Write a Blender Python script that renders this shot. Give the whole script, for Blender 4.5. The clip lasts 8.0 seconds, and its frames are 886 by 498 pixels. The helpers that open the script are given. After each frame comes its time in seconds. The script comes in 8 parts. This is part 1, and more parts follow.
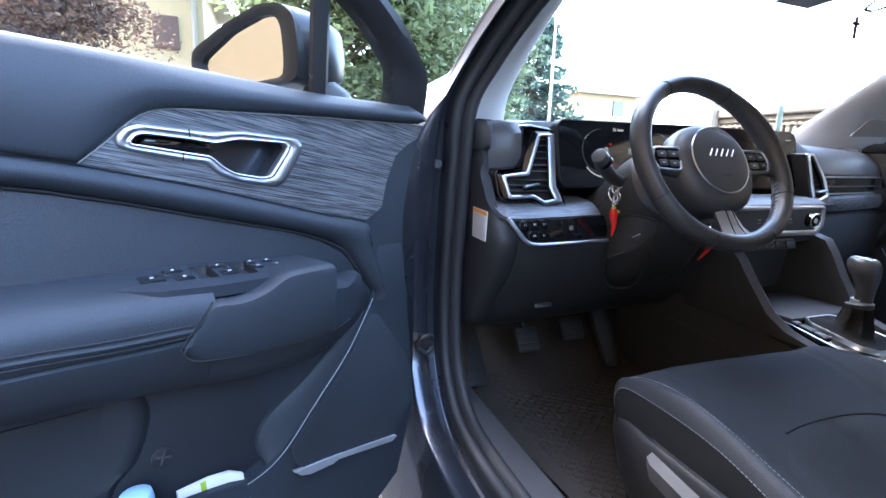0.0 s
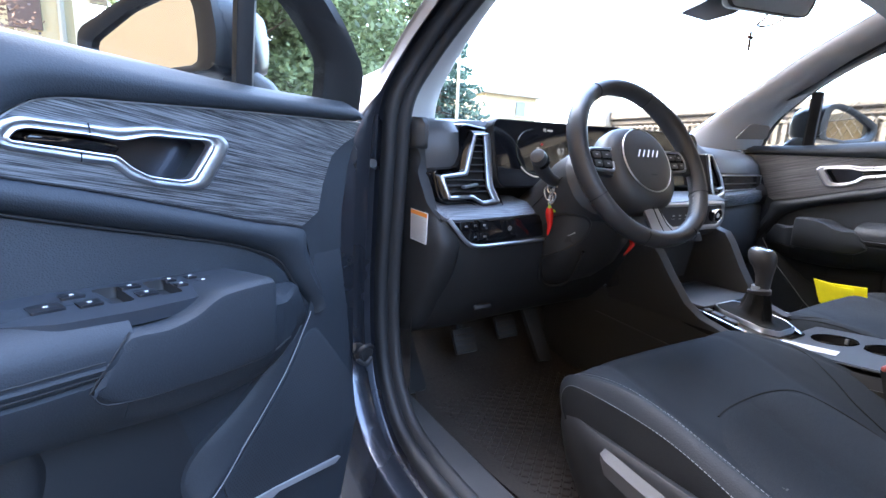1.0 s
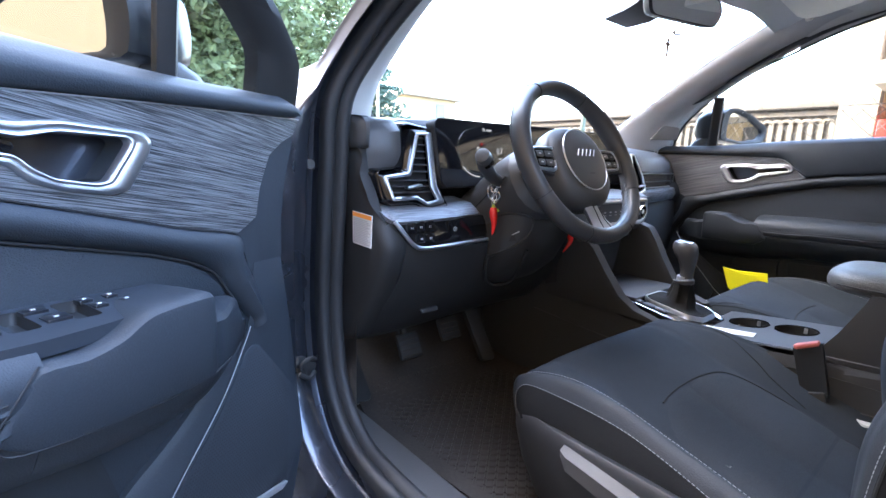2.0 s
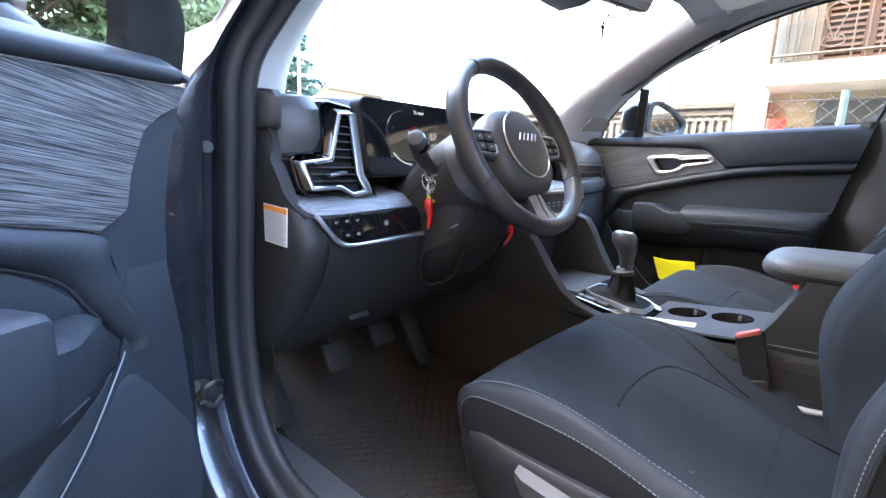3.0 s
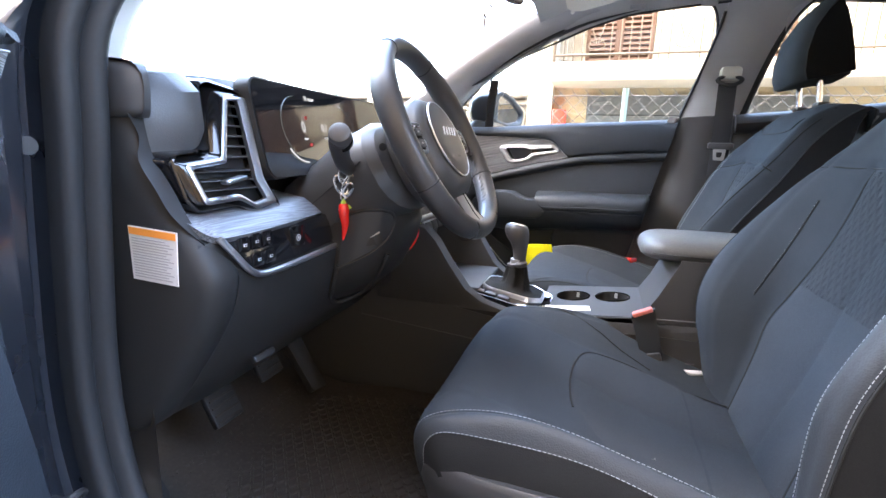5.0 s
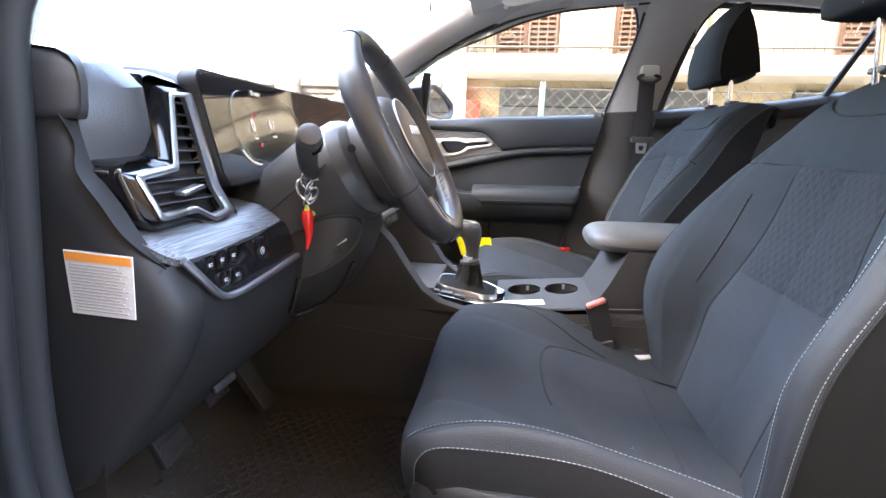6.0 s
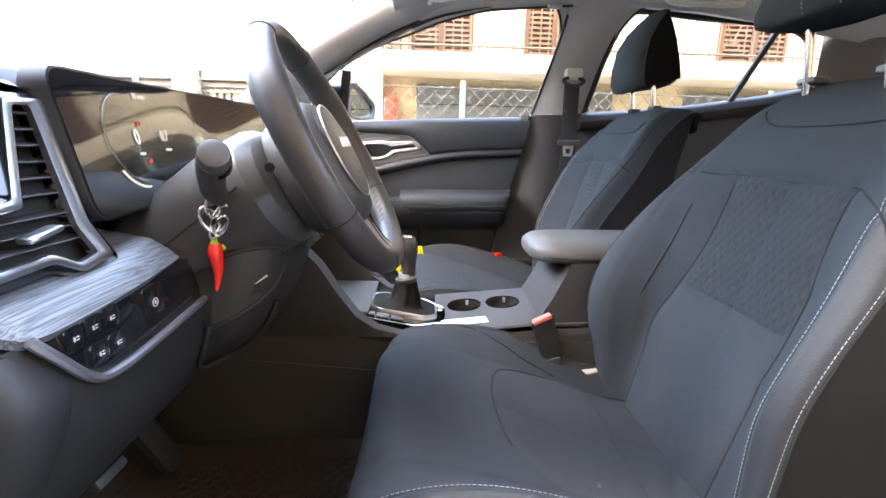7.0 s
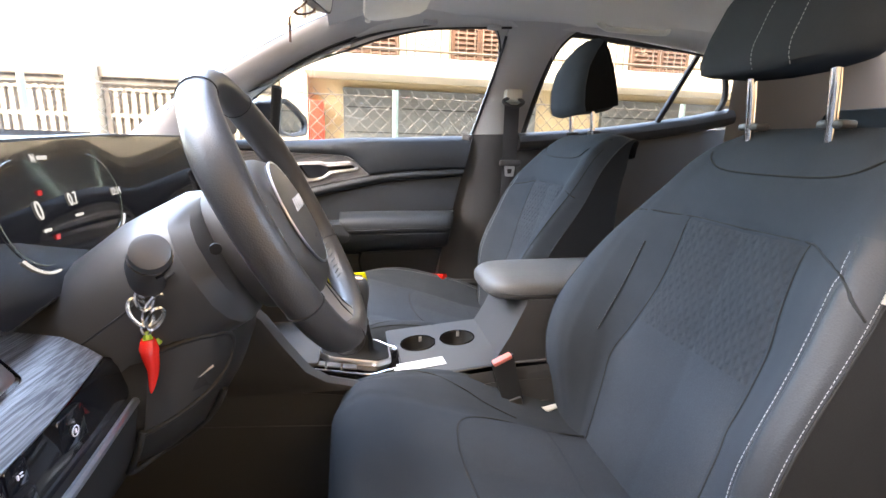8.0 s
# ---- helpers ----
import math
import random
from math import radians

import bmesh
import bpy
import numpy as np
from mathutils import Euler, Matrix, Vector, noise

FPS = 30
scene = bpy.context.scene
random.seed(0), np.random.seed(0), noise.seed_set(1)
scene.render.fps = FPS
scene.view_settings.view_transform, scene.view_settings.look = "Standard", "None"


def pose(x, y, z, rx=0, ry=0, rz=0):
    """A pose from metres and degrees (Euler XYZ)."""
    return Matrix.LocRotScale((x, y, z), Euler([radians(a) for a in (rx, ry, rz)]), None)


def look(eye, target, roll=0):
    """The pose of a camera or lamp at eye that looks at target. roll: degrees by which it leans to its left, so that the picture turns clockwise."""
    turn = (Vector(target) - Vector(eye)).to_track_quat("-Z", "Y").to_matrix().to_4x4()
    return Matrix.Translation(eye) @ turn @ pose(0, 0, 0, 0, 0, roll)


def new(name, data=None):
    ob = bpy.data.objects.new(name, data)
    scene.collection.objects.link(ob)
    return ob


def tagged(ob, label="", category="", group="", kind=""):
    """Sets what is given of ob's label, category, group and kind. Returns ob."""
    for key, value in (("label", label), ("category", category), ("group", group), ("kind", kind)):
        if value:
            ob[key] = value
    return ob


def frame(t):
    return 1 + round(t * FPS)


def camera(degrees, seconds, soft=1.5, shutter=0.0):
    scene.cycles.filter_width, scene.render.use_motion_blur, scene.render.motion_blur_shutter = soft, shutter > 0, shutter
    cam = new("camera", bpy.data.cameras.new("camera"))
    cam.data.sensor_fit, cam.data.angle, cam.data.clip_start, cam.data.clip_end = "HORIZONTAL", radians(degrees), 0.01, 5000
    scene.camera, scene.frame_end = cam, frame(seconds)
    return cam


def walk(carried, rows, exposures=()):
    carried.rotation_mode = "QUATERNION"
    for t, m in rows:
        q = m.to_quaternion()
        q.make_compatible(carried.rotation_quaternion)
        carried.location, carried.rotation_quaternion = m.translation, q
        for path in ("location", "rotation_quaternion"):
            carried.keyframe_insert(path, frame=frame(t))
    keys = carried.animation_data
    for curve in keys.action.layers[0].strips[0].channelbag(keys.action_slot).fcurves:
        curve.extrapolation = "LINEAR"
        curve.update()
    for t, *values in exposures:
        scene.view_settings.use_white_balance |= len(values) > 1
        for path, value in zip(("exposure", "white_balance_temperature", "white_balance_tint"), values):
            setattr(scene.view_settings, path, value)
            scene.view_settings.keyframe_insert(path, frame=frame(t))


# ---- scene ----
cam = camera(86.4, 8.0)
PATH = [
    (0, (-1.141, 0.008, 1.016), (-0.465, 1.849, 0.625), 1.95),
    (0.5, (-1.147, 0.035, 1.015), (-0.298, 1.804, 0.628), 2.00),
    (1, (-1.173, 0.067, 1.018), (-0.162, 1.749, 0.630), 2.24),
    (1.5, (-1.214, 0.085, 1.020), (-0.064, 1.677, 0.643), 2.08),
    (3, (-1.125, 0.193, 0.992), (0.357, 1.483, 0.619), 2.07),
    (3.5, (-1.128, 0.236, 1.002), (0.460, 1.391, 0.624), 2.08),
    (4, (-1.126, 0.292, 0.997), (0.576, 1.273, 0.623), 2.06),
    (4.5, (-1.127, 0.351, 1.000), (0.665, 1.149, 0.610), 2.04),
    (6, (-1.115, 0.501, 1.020), (0.817, 0.769, 0.578), 1.78),
    (6.5, (-1.058, 0.529, 1.024), (0.889, 0.627, 0.579), 1.87),
    (7, (-1.019, 0.541, 1.041), (0.930, 0.476, 0.596), 1.66),
    (7.5, (-0.984, 0.558, 1.074), (0.954, 0.344, 0.629), 1.55),
    (8, (-0.950, 0.586, 1.110), (0.967, 0.227, 0.670), 1.75),
]
walk(cam, [(t, look(eye, target, roll)) for t, eye, target, roll in PATH], [(0, 5.05, 6350, 10), (1.5, 5.25, 6450, 10), (3, 5.55, 6550, 10), (4.5, 5.85, 6800, 10), (6.5, 6.0, 7600, 11), (8, 5.9, 7900, 11)])


# ---- world, sun and exposure ----
SUN_EL, SUN_AZ = radians(50), radians(305)      # height, and compass turn from +y towards +x
world = bpy.data.worlds.new("sky")
scene.world = world
world.use_nodes = True
wn = world.node_tree.nodes
sky = wn.new("ShaderNodeTexSky")
sky.sky_type, sky.sun_disc = "NISHITA", False
sky.sun_elevation, sky.sun_rotation = SUN_EL, SUN_AZ
sky.air_density, sky.dust_density, sky.ozone_density = 1.0, 2.5, 1.0
wn["Background"].inputs["Strength"].default_value = 0.15
world.node_tree.links.new(sky.outputs["Color"], wn["Background"].inputs["Color"])
sun_data = bpy.data.lights.new("sun", "SUN")
sun_data.energy, sun_data.angle, sun_data.color = 0.5, radians(11), (1.0, 0.94, 0.85)
sun = new("sun", sun_data)
sun_dir = Vector((math.sin(SUN_AZ) * math.cos(SUN_EL), math.cos(SUN_AZ) * math.cos(SUN_EL), math.sin(SUN_EL)))
sun.matrix_world = look(sun_dir * 30, (0, 0, 0))



# ---- materials ----
def material(name, base, rough=0.5, metal=0.0, vary=0.12, grain=400.0, bump=0.0, blotch=6.0, stretch=(1, 1, 1), coat=0.0,
             rough_vary=0.08, sheen=0.0, spec=0.5, cells=False, bump_size=0.001, random=0.0):
    """A surface with fine grain and wide blotches in colour and gloss, and relief of that grain."""
    m = bpy.data.materials.new(name)
    m.use_nodes = True
    n, l = m.node_tree.nodes, m.node_tree.links
    b = n["Principled BSDF"]
    b.inputs["Metallic"].default_value = metal
    b.inputs["Coat Weight"].default_value = coat
    b.inputs["Coat Roughness"].default_value = 0.06
    b.inputs["Sheen Weight"].default_value = sheen
    b.inputs["Specular IOR Level"].default_value = spec
    tc = n.new("ShaderNodeTexCoord")
    mp = n.new("ShaderNodeMapping")
    mp.inputs["Scale"].default_value = stretch
    l.new(tc.outputs["Object"], mp.inputs["Vector"])
    fine = n.new("ShaderNodeTexVoronoi" if cells else "ShaderNodeTexNoise")
    fine.inputs["Scale"].default_value = grain
    wide = n.new("ShaderNodeTexNoise")
    wide.inputs["Scale"].default_value = blotch
    wide.inputs["Detail"].default_value = 5
    l.new(mp.outputs["Vector"], fine.inputs["Vector"])
    l.new(tc.outputs["Object"], wide.inputs["Vector"])
    fine_out = fine.outputs["Distance"] if cells else fine.outputs["Fac"]
    add = n.new("ShaderNodeMath")
    add.operation = "ADD"
    l.new(fine_out, add.inputs[0])
    l.new(wide.outputs["Fac"], add.inputs[1])
    last = add.outputs[0]
    if random:
        info = n.new("ShaderNodeObjectInfo")
        mul = n.new("ShaderNodeMath")
        mul.operation, mul.inputs[1].default_value = "MULTIPLY_ADD", random
        l.new(info.outputs["Random"], mul.inputs[0])
        l.new(last, mul.inputs[2])
        last = mul.outputs[0]
    rng = n.new("ShaderNodeMapRange")
    rng.inputs["From Min"].default_value, rng.inputs["From Max"].default_value = 0.5, 1.5
    rng.inputs["To Min"].default_value, rng.inputs["To Max"].default_value = 1 - vary, 1 + vary
    l.new(last, rng.inputs["Value"])
    mix = n.new("ShaderNodeMix")
    mix.data_type, mix.blend_type = "RGBA", "MULTIPLY"
    mix.inputs["Factor"].default_value = 1.0
    mix.inputs["A"].default_value = (*base, 1)
    l.new(rng.outputs["Result"], mix.inputs["B"])
    l.new(mix.outputs["Result"], b.inputs["Base Color"])
    rr = n.new("ShaderNodeMapRange")
    rr.inputs["To Min"].default_value, rr.inputs["To Max"].default_value = max(0.0, rough - rough_vary), min(1.0, rough + rough_vary)
    l.new(wide.outputs["Fac"], rr.inputs["Value"])
    l.new(rr.outputs["Result"], b.inputs["Roughness"])
    if bump:
        bp = n.new("ShaderNodeBump")
        bp.inputs["Strength"].default_value, bp.inputs["Distance"].default_value = bump, bump_size
        l.new(fine_out, bp.inputs["Height"])
        l.new(bp.outputs["Normal"], b.inputs["Normal"])
    return m


def glow(name, colour, strength):
    """Lit marks under the display's glass: dark, glossy and faintly shining."""
    m = bpy.data.materials.new(name)
    m.use_nodes = True
    b = m.node_tree.nodes["Principled BSDF"]
    b.inputs["Base Color"].default_value = (0.006, 0.006, 0.007, 1)
    b.inputs["Roughness"].default_value = 0.05
    b.inputs["Emission Color"].default_value = (*colour, 1)
    b.inputs["Emission Strength"].default_value = strength
    return m


def glass(name, tint=(0.95, 0.97, 0.97), gloss=0.02):
    """A thin pane: clear, with a Fresnel sheen."""
    m = bpy.data.materials.new(name)
    m.use_nodes = True
    n, l = m.node_tree.nodes, m.node_tree.links
    n.remove(n["Principled BSDF"])
    clear, shine, mix, fr = n.new("ShaderNodeBsdfTransparent"), n.new("ShaderNodeBsdfGlossy"), n.new("ShaderNodeMixShader"), n.new("ShaderNodeLayerWeight")
    clear.inputs["Color"].default_value = (*tint, 1)
    shine.inputs["Roughness"].default_value = gloss
    fr.inputs["Blend"].default_value = 0.5
    power, lift = n.new("ShaderNodeMath"), n.new("ShaderNodeMath")
    power.operation, power.inputs[1].default_value = "POWER", 5.0
    lift.operation, lift.inputs[1].default_value, lift.inputs[2].default_value = "MULTIPLY_ADD", 0.9, 0.05
    l.new(fr.outputs["Facing"], power.inputs[0])
    l.new(power.outputs[0], lift.inputs[0])
    l.new(lift.outputs[0], mix.inputs["Fac"])
    l.new(clear.outputs["BSDF"], mix.inputs[1])
    l.new(shine.outputs["BSDF"], mix.inputs[2])
    l.new(mix.outputs["Shader"], n["Material Output"].inputs["Surface"])
    return m


def leafy(name, base, vary=0.5):
    """Leaves: colour differs from leaf to leaf, and light passes through."""
    m = bpy.data.materials.new(name)
    m.use_nodes = True
    n, l = m.node_tree.nodes, m.node_tree.links
    b = n["Principled BSDF"]
    geo, rng, mix = n.new("ShaderNodeNewGeometry"), n.new("ShaderNodeMapRange"), n.new("ShaderNodeMix")
    rng.inputs["To Min"].default_value, rng.inputs["To Max"].default_value = 1 - vary, 1 + vary
    l.new(geo.outputs["Random Per Island"], rng.inputs["Value"])
    mix.data_type, mix.blend_type, mix.inputs["Factor"].default_value = "RGBA", "MULTIPLY", 1.0
    mix.inputs["A"].default_value = (*base, 1)
    l.new(rng.outputs["Result"], mix.inputs["B"])
    l.new(mix.outputs["Result"], b.inputs["Base Color"])
    b.inputs["Roughness"].default_value = 0.6
    tr, add = n.new("ShaderNodeBsdfTranslucent"), n.new("ShaderNodeMixShader")
    add.inputs["Fac"].default_value = 0.5
    l.new(mix.outputs["Result"], tr.inputs["Color"])
    l.new(b.outputs["BSDF"], add.inputs[1])
    l.new(tr.outputs["BSDF"], add.inputs[2])
    l.new(add.outputs["Shader"], n["Material Output"].inputs["Surface"])
    return m


def streaked(name, dark, light, turn, length=0.05, width=0.0016, rough=0.4):
    """Dark wood-look trim with long fine streaks; turn points the streaks."""
    m = bpy.data.materials.new(name)
    m.use_nodes = True
    n, l = m.node_tree.nodes, m.node_tree.links
    b = n["Principled BSDF"]
    tc, mp, no, ramp, bp = n.new("ShaderNodeTexCoord"), n.new("ShaderNodeMapping"), n.new("ShaderNodeTexNoise"), n.new("ShaderNodeValToRGB"), n.new("ShaderNodeBump")
    mp.vector_type = "TEXTURE"
    mp.inputs["Rotation"].default_value = [radians(a) for a in turn]
    mp.inputs["Scale"].default_value = (length, width, width)
    no.inputs["Scale"].default_value, no.inputs["Detail"].default_value, no.inputs["Roughness"].default_value = 1.0, 3, 0.55
    no.inputs["Distortion"].default_value = 0.25
    ramp.color_ramp.elements[0].position, ramp.color_ramp.elements[0].color = 0.40, (*dark, 1)
    ramp.color_ramp.elements[1].position, ramp.color_ramp.elements[1].color = 0.63, (*light, 1)
    l.new(tc.outputs["Object"], mp.inputs["Vector"])
    l.new(mp.outputs["Vector"], no.inputs["Vector"])
    l.new(no.outputs["Fac"], ramp.inputs["Fac"])
    l.new(ramp.outputs["Color"], b.inputs["Base Color"])
    b.inputs["Roughness"].default_value, b.inputs["Metallic"].default_value = rough, 0.25
    bp.inputs["Strength"].default_value, bp.inputs["Distance"].default_value = 0.6, 0.0005
    l.new(no.outputs["Fac"], bp.inputs["Height"])
    l.new(bp.outputs["Normal"], b.inputs["Normal"])
    return m


KNEE = material("matt_knee_plastic", (0.020, 0.020, 0.0205), 0.55, spec=0.28, vary=0.12, grain=800, bump=0.2, bump_size=0.0004)
CLIMATE = material("smoked_panel", (0.095, 0.094, 0.10), 0.22, vary=0.05)
SOFT = material("soft_touch_plastic", (0.0235, 0.0285, 0.0355), 0.54, spec=0.30, vary=0.12, grain=620, bump=0.3, bump_size=0.0007, cells=True)
PAD = material("grey_dash_pad", (0.048, 0.049, 0.052), 0.45, vary=0.10, grain=620, bump=0.3, bump_size=0.0006, cells=True)
HARD = material("hard_plastic", (0.043, 0.043, 0.044), 0.58, vary=0.12, grain=700, bump=0.3, bump_size=0.0005)
SHELL = material("dark_shell_plastic", (0.044, 0.044, 0.045), 0.45, vary=0.10, grain=800, bump=0.2, bump_size=0.0004)
GLOSS = material("piano_black", (0.006, 0.006, 0.007), 0.08, vary=0.05, coat=0.15, rough_vary=0.03)
CLOTH = material("seat_cloth", (0.036, 0.0425, 0.050), 0.95, vary=0.22, grain=1400, bump=0.6, bump_size=0.0006, sheen=0.0, spec=0.08, blotch=9)
CLOTH_IN = material("seat_cloth_insert", (0.041, 0.047, 0.054), 0.95, vary=0.25, grain=900, bump=0.7, bump_size=0.0007, sheen=0.0, spec=0.08, cells=True)


def quilted(name, base):
    """Cloth with an embossed diamond pattern."""
    m = material(name, base, 0.95, vary=0.22, grain=900, spec=0.08)
    n, l = m.node_tree.nodes, m.node_tree.links
    tc = n.new("ShaderNodeTexCoord")
    waves = []
    for turn in (0.6, -0.6):
        mp, wv = n.new("ShaderNodeMapping"), n.new("ShaderNodeTexWave")
        mp.inputs["Rotation"].default_value = (0, turn, 0)
        wv.inputs["Scale"].default_value, wv.inputs["Distortion"].default_value = 22.0, 0.3
        l.new(tc.outputs["Object"], mp.inputs["Vector"])
        l.new(mp.outputs["Vector"], wv.inputs["Vector"])
        waves.append(wv)
    mx, fine, add, bp = n.new("ShaderNodeMath"), n.new("ShaderNodeTexNoise"), n.new("ShaderNodeMath"), n.new("ShaderNodeBump")
    mx.operation = "MAXIMUM"
    fine.inputs["Scale"].default_value = 1200
    add.operation, add.inputs[1].default_value = "MULTIPLY_ADD", 0.25
    l.new(waves[0].outputs["Fac"], mx.inputs[0])
    l.new(waves[1].outputs["Fac"], mx.inputs[1])
    l.new(fine.outputs["Fac"], add.inputs[0])
    l.new(mx.outputs[0], add.inputs[2])
    bp.inputs["Strength"].default_value, bp.inputs["Distance"].default_value = 0.9, 0.0034
    l.new(add.outputs[0], bp.inputs["Height"])
    l.new(bp.outputs["Normal"], n["Principled BSDF"].inputs["Normal"])
    return m


QUILT = quilted("quilted_cloth", (0.043, 0.0485, 0.055))
CLOTH_SIDE = material("dark_side_cloth", (0.012, 0.0125, 0.0135), 0.9, spec=0.12, vary=0.2, grain=700, bump=0.4, bump_size=0.0006)
ARM = material("armrest_vinyl", (0.075, 0.073, 0.070), 0.5, vary=0.12, grain=400, bump=0.5, bump_size=0.0008, cells=True)
BAND = material("seat_leatherette", (0.024, 0.0285, 0.0345), 0.58, spec=0.3, vary=0.10, grain=500, bump=0.4, bump_size=0.0005, cells=True)
BOOT = material("boot_leather", (0.010, 0.0099, 0.0099), 0.8, spec=0.15, vary=0.2, grain=400, bump=0.5, bump_size=0.0008)
STITCHED = material("sunken_seam", (0.008, 0.009, 0.010), 0.95, vary=0.1)
LEATHER = material("leatherette", (0.029, 0.036, 0.045), 0.50, vary=0.16, grain=520, bump=0.65, bump_size=0.0008, cells=True)
WRAP = material("wheel_leather", (0.040, 0.040, 0.042), 0.40, vary=0.10, grain=650, bump=0.35, bump_size=0.0004, cells=True)
THREAD = material("pale_thread", (0.26, 0.27, 0.285), 0.8, vary=0.1)
SEAM = material("dark_seam", (0.018, 0.019, 0.022), 0.9, vary=0.1)
CHROME = material("satin_chrome", (0.56, 0.58, 0.61), 0.32, metal=1.0, vary=0.06, rough_vary=0.06)
BRIGHT = material("bright_chrome", (0.85, 0.85, 0.86), 0.10, metal=1.0, vary=0.03, rough_vary=0.03)
SATIN = material("satin_grey_metal", (0.45, 0.46, 0.48), 0.40, metal=1.0, vary=0.06, rough_vary=0.05)
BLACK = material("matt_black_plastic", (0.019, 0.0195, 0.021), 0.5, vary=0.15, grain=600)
GLOSS_SOFT = material("satin_black_switch", (0.012, 0.013, 0.016), 0.30, vary=0.08)
DECK = material("switch_deck", (0.024, 0.029, 0.037), 0.42, vary=0.10, grain=600)
PALE_MARK = material("pale_switch_mark", (0.55, 0.56, 0.58), 0.6, vary=0.05)
SILVER = material("silver_paint", (0.45, 0.46, 0.48), 0.36, metal=0.6, vary=0.06)
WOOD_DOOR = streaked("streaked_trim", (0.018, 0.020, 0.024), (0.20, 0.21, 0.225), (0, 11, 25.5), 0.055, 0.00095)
# the door trim again, dark tone lifted: far side's brighter look put into colour
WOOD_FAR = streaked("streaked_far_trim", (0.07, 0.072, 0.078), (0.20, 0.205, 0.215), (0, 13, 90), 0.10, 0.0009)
WOOD_DASH = streaked("streaked_strip", (0.050, 0.053, 0.060), (0.165, 0.172, 0.185), (0, 0, 0), 0.09, 0.0018, 0.46)
WOOD_SIDE = streaked("streaked_side_strip", (0.03, 0.032, 0.038), (0.20, 0.21, 0.23), (0, 0, 14), 0.06, 0.0018)
PAINT = material("dark_metallic_paint", (0.062, 0.068, 0.084), 0.28, metal=0.8, vary=0.10, grain=2500, coat=0.5)
POCKET = material("pocket_plastic", (0.011, 0.0135, 0.017), 0.6, vary=0.15, grain=700, bump=0.3, bump_size=0.0005)
RUBBER = material("seal_rubber", (0.015, 0.0155, 0.017), 0.62, vary=0.18, grain=300)
MAT_RUBBER = material("mat_rubber", (0.034, 0.029, 0.025), 0.75, spec=0.25, vary=0.35, grain=160, bump=0.4, blotch=14)
CARPET = material("cabin_carpet", (0.046, 0.040, 0.036), 0.98, spec=0.1, vary=0.4, grain=700, bump=0.8, bump_size=0.002)
HEADLINER = material("headliner_cloth", (0.52, 0.52, 0.505), 0.95, vary=0.06, grain=900, bump=0.4, bump_size=0.0005)
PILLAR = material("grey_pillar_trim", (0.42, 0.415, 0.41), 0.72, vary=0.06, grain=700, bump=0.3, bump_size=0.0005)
# darker copy of the pillar grey: the rear trim's dimness is in its colour
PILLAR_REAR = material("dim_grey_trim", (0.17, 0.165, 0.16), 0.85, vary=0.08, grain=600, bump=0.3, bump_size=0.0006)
CREAM = material("visor_vinyl", (0.74, 0.73, 0.66), 0.7, vary=0.05, grain=600, bump=0.2, bump_size=0.0004)
RED = material("red_enamel", (0.75, 0.025, 0.018), 0.22, vary=0.06, coat=0.5)
RED_KNOB = material("faded_red_plastic", (0.62, 0.16, 0.13), 0.5, vary=0.08)
GREEN = material("green_plastic", (0.35, 0.50, 0.05), 0.4, vary=0.1)
YELLOW = material("yellow_film", (0.85, 0.78, 0.01), 0.45, vary=0.08)
PAPER = material("white_paper", (0.66, 0.655, 0.64), 0.7, vary=0.04)
ORANGE = material("orange_print", (0.85, 0.30, 0.05), 0.6, vary=0.05)
INK = material("grey_print", (0.42, 0.41, 0.41), 0.7, vary=0.05)
WHITE_MARK = material("white_mark", (0.80, 0.80, 0.80), 0.5, vary=0.03)
SCREEN = material("display_glass", (0.006, 0.006, 0.007), 0.05, vary=0.05, rough_vary=0.02, spec=0.20)
LIT = glow("lit_digits", (0.9, 0.93, 1.0), 0.015)
LIT_DIM = glow("lit_scale", (0.30, 0.40, 0.40), 0.006)
LIT_RED = glow("lit_red", (1.0, 0.05, 0.05), 0.010)
WEB = material("belt_webbing", (0.035, 0.035, 0.038), 0.85, vary=0.15, grain=1500, bump=0.5, bump_size=0.0004)
WOODBEAD = material("brown_bead", (0.10, 0.045, 0.03), 0.4, vary=0.2)
STALK = material("grey_stalk_cap", (0.062, 0.061, 0.062), 0.5, vary=0.06)
STEEL = material("steel", (0.78, 0.78, 0.77), 0.22, metal=1.0, vary=0.05)
MIRROR = material("mirror_silver", (0.9, 0.9, 0.9), 0.01, metal=1.0, vary=0.0, rough_vary=0.0)
GLASS = glass("window_glass")
BLUE_CAP = material("pale_blue_plastic", (0.35, 0.55, 0.80), 0.4, vary=0.05)


# ---- building helpers ----
ORIGIN = {}


def V(*p):
    return Vector(p)


def thing(name, base, label, category, group="", kind=""):
    e = new(name)
    e.location = base
    ORIGIN[e] = Vector(base)
    return tagged(e, label, category, group, kind)


def finish(bm, name, mat, angle=38):
    bmesh.ops.remove_doubles(bm, verts=bm.verts, dist=1e-6)
    bmesh.ops.recalc_face_normals(bm, faces=bm.faces)
    me = bpy.data.meshes.new(name)
    for f in bm.faces:
        f.smooth = True
    bm.to_mesh(me)
    bm.free()
    me.set_sharp_from_angle(angle=radians(angle))
    me.materials.append(mat)
    return me


def part(name, bm, mat, parent, label="", angle=38):
    """Links a bmesh in world metres as one mesh under a thing or a part."""
    o = ORIGIN[parent]
    bmesh.ops.translate(bm, verts=bm.verts, vec=-o)
    ob = new(name, finish(bm, name, mat, angle))
    ob.parent = parent
    ORIGIN[ob] = o
    return tagged(ob, label)


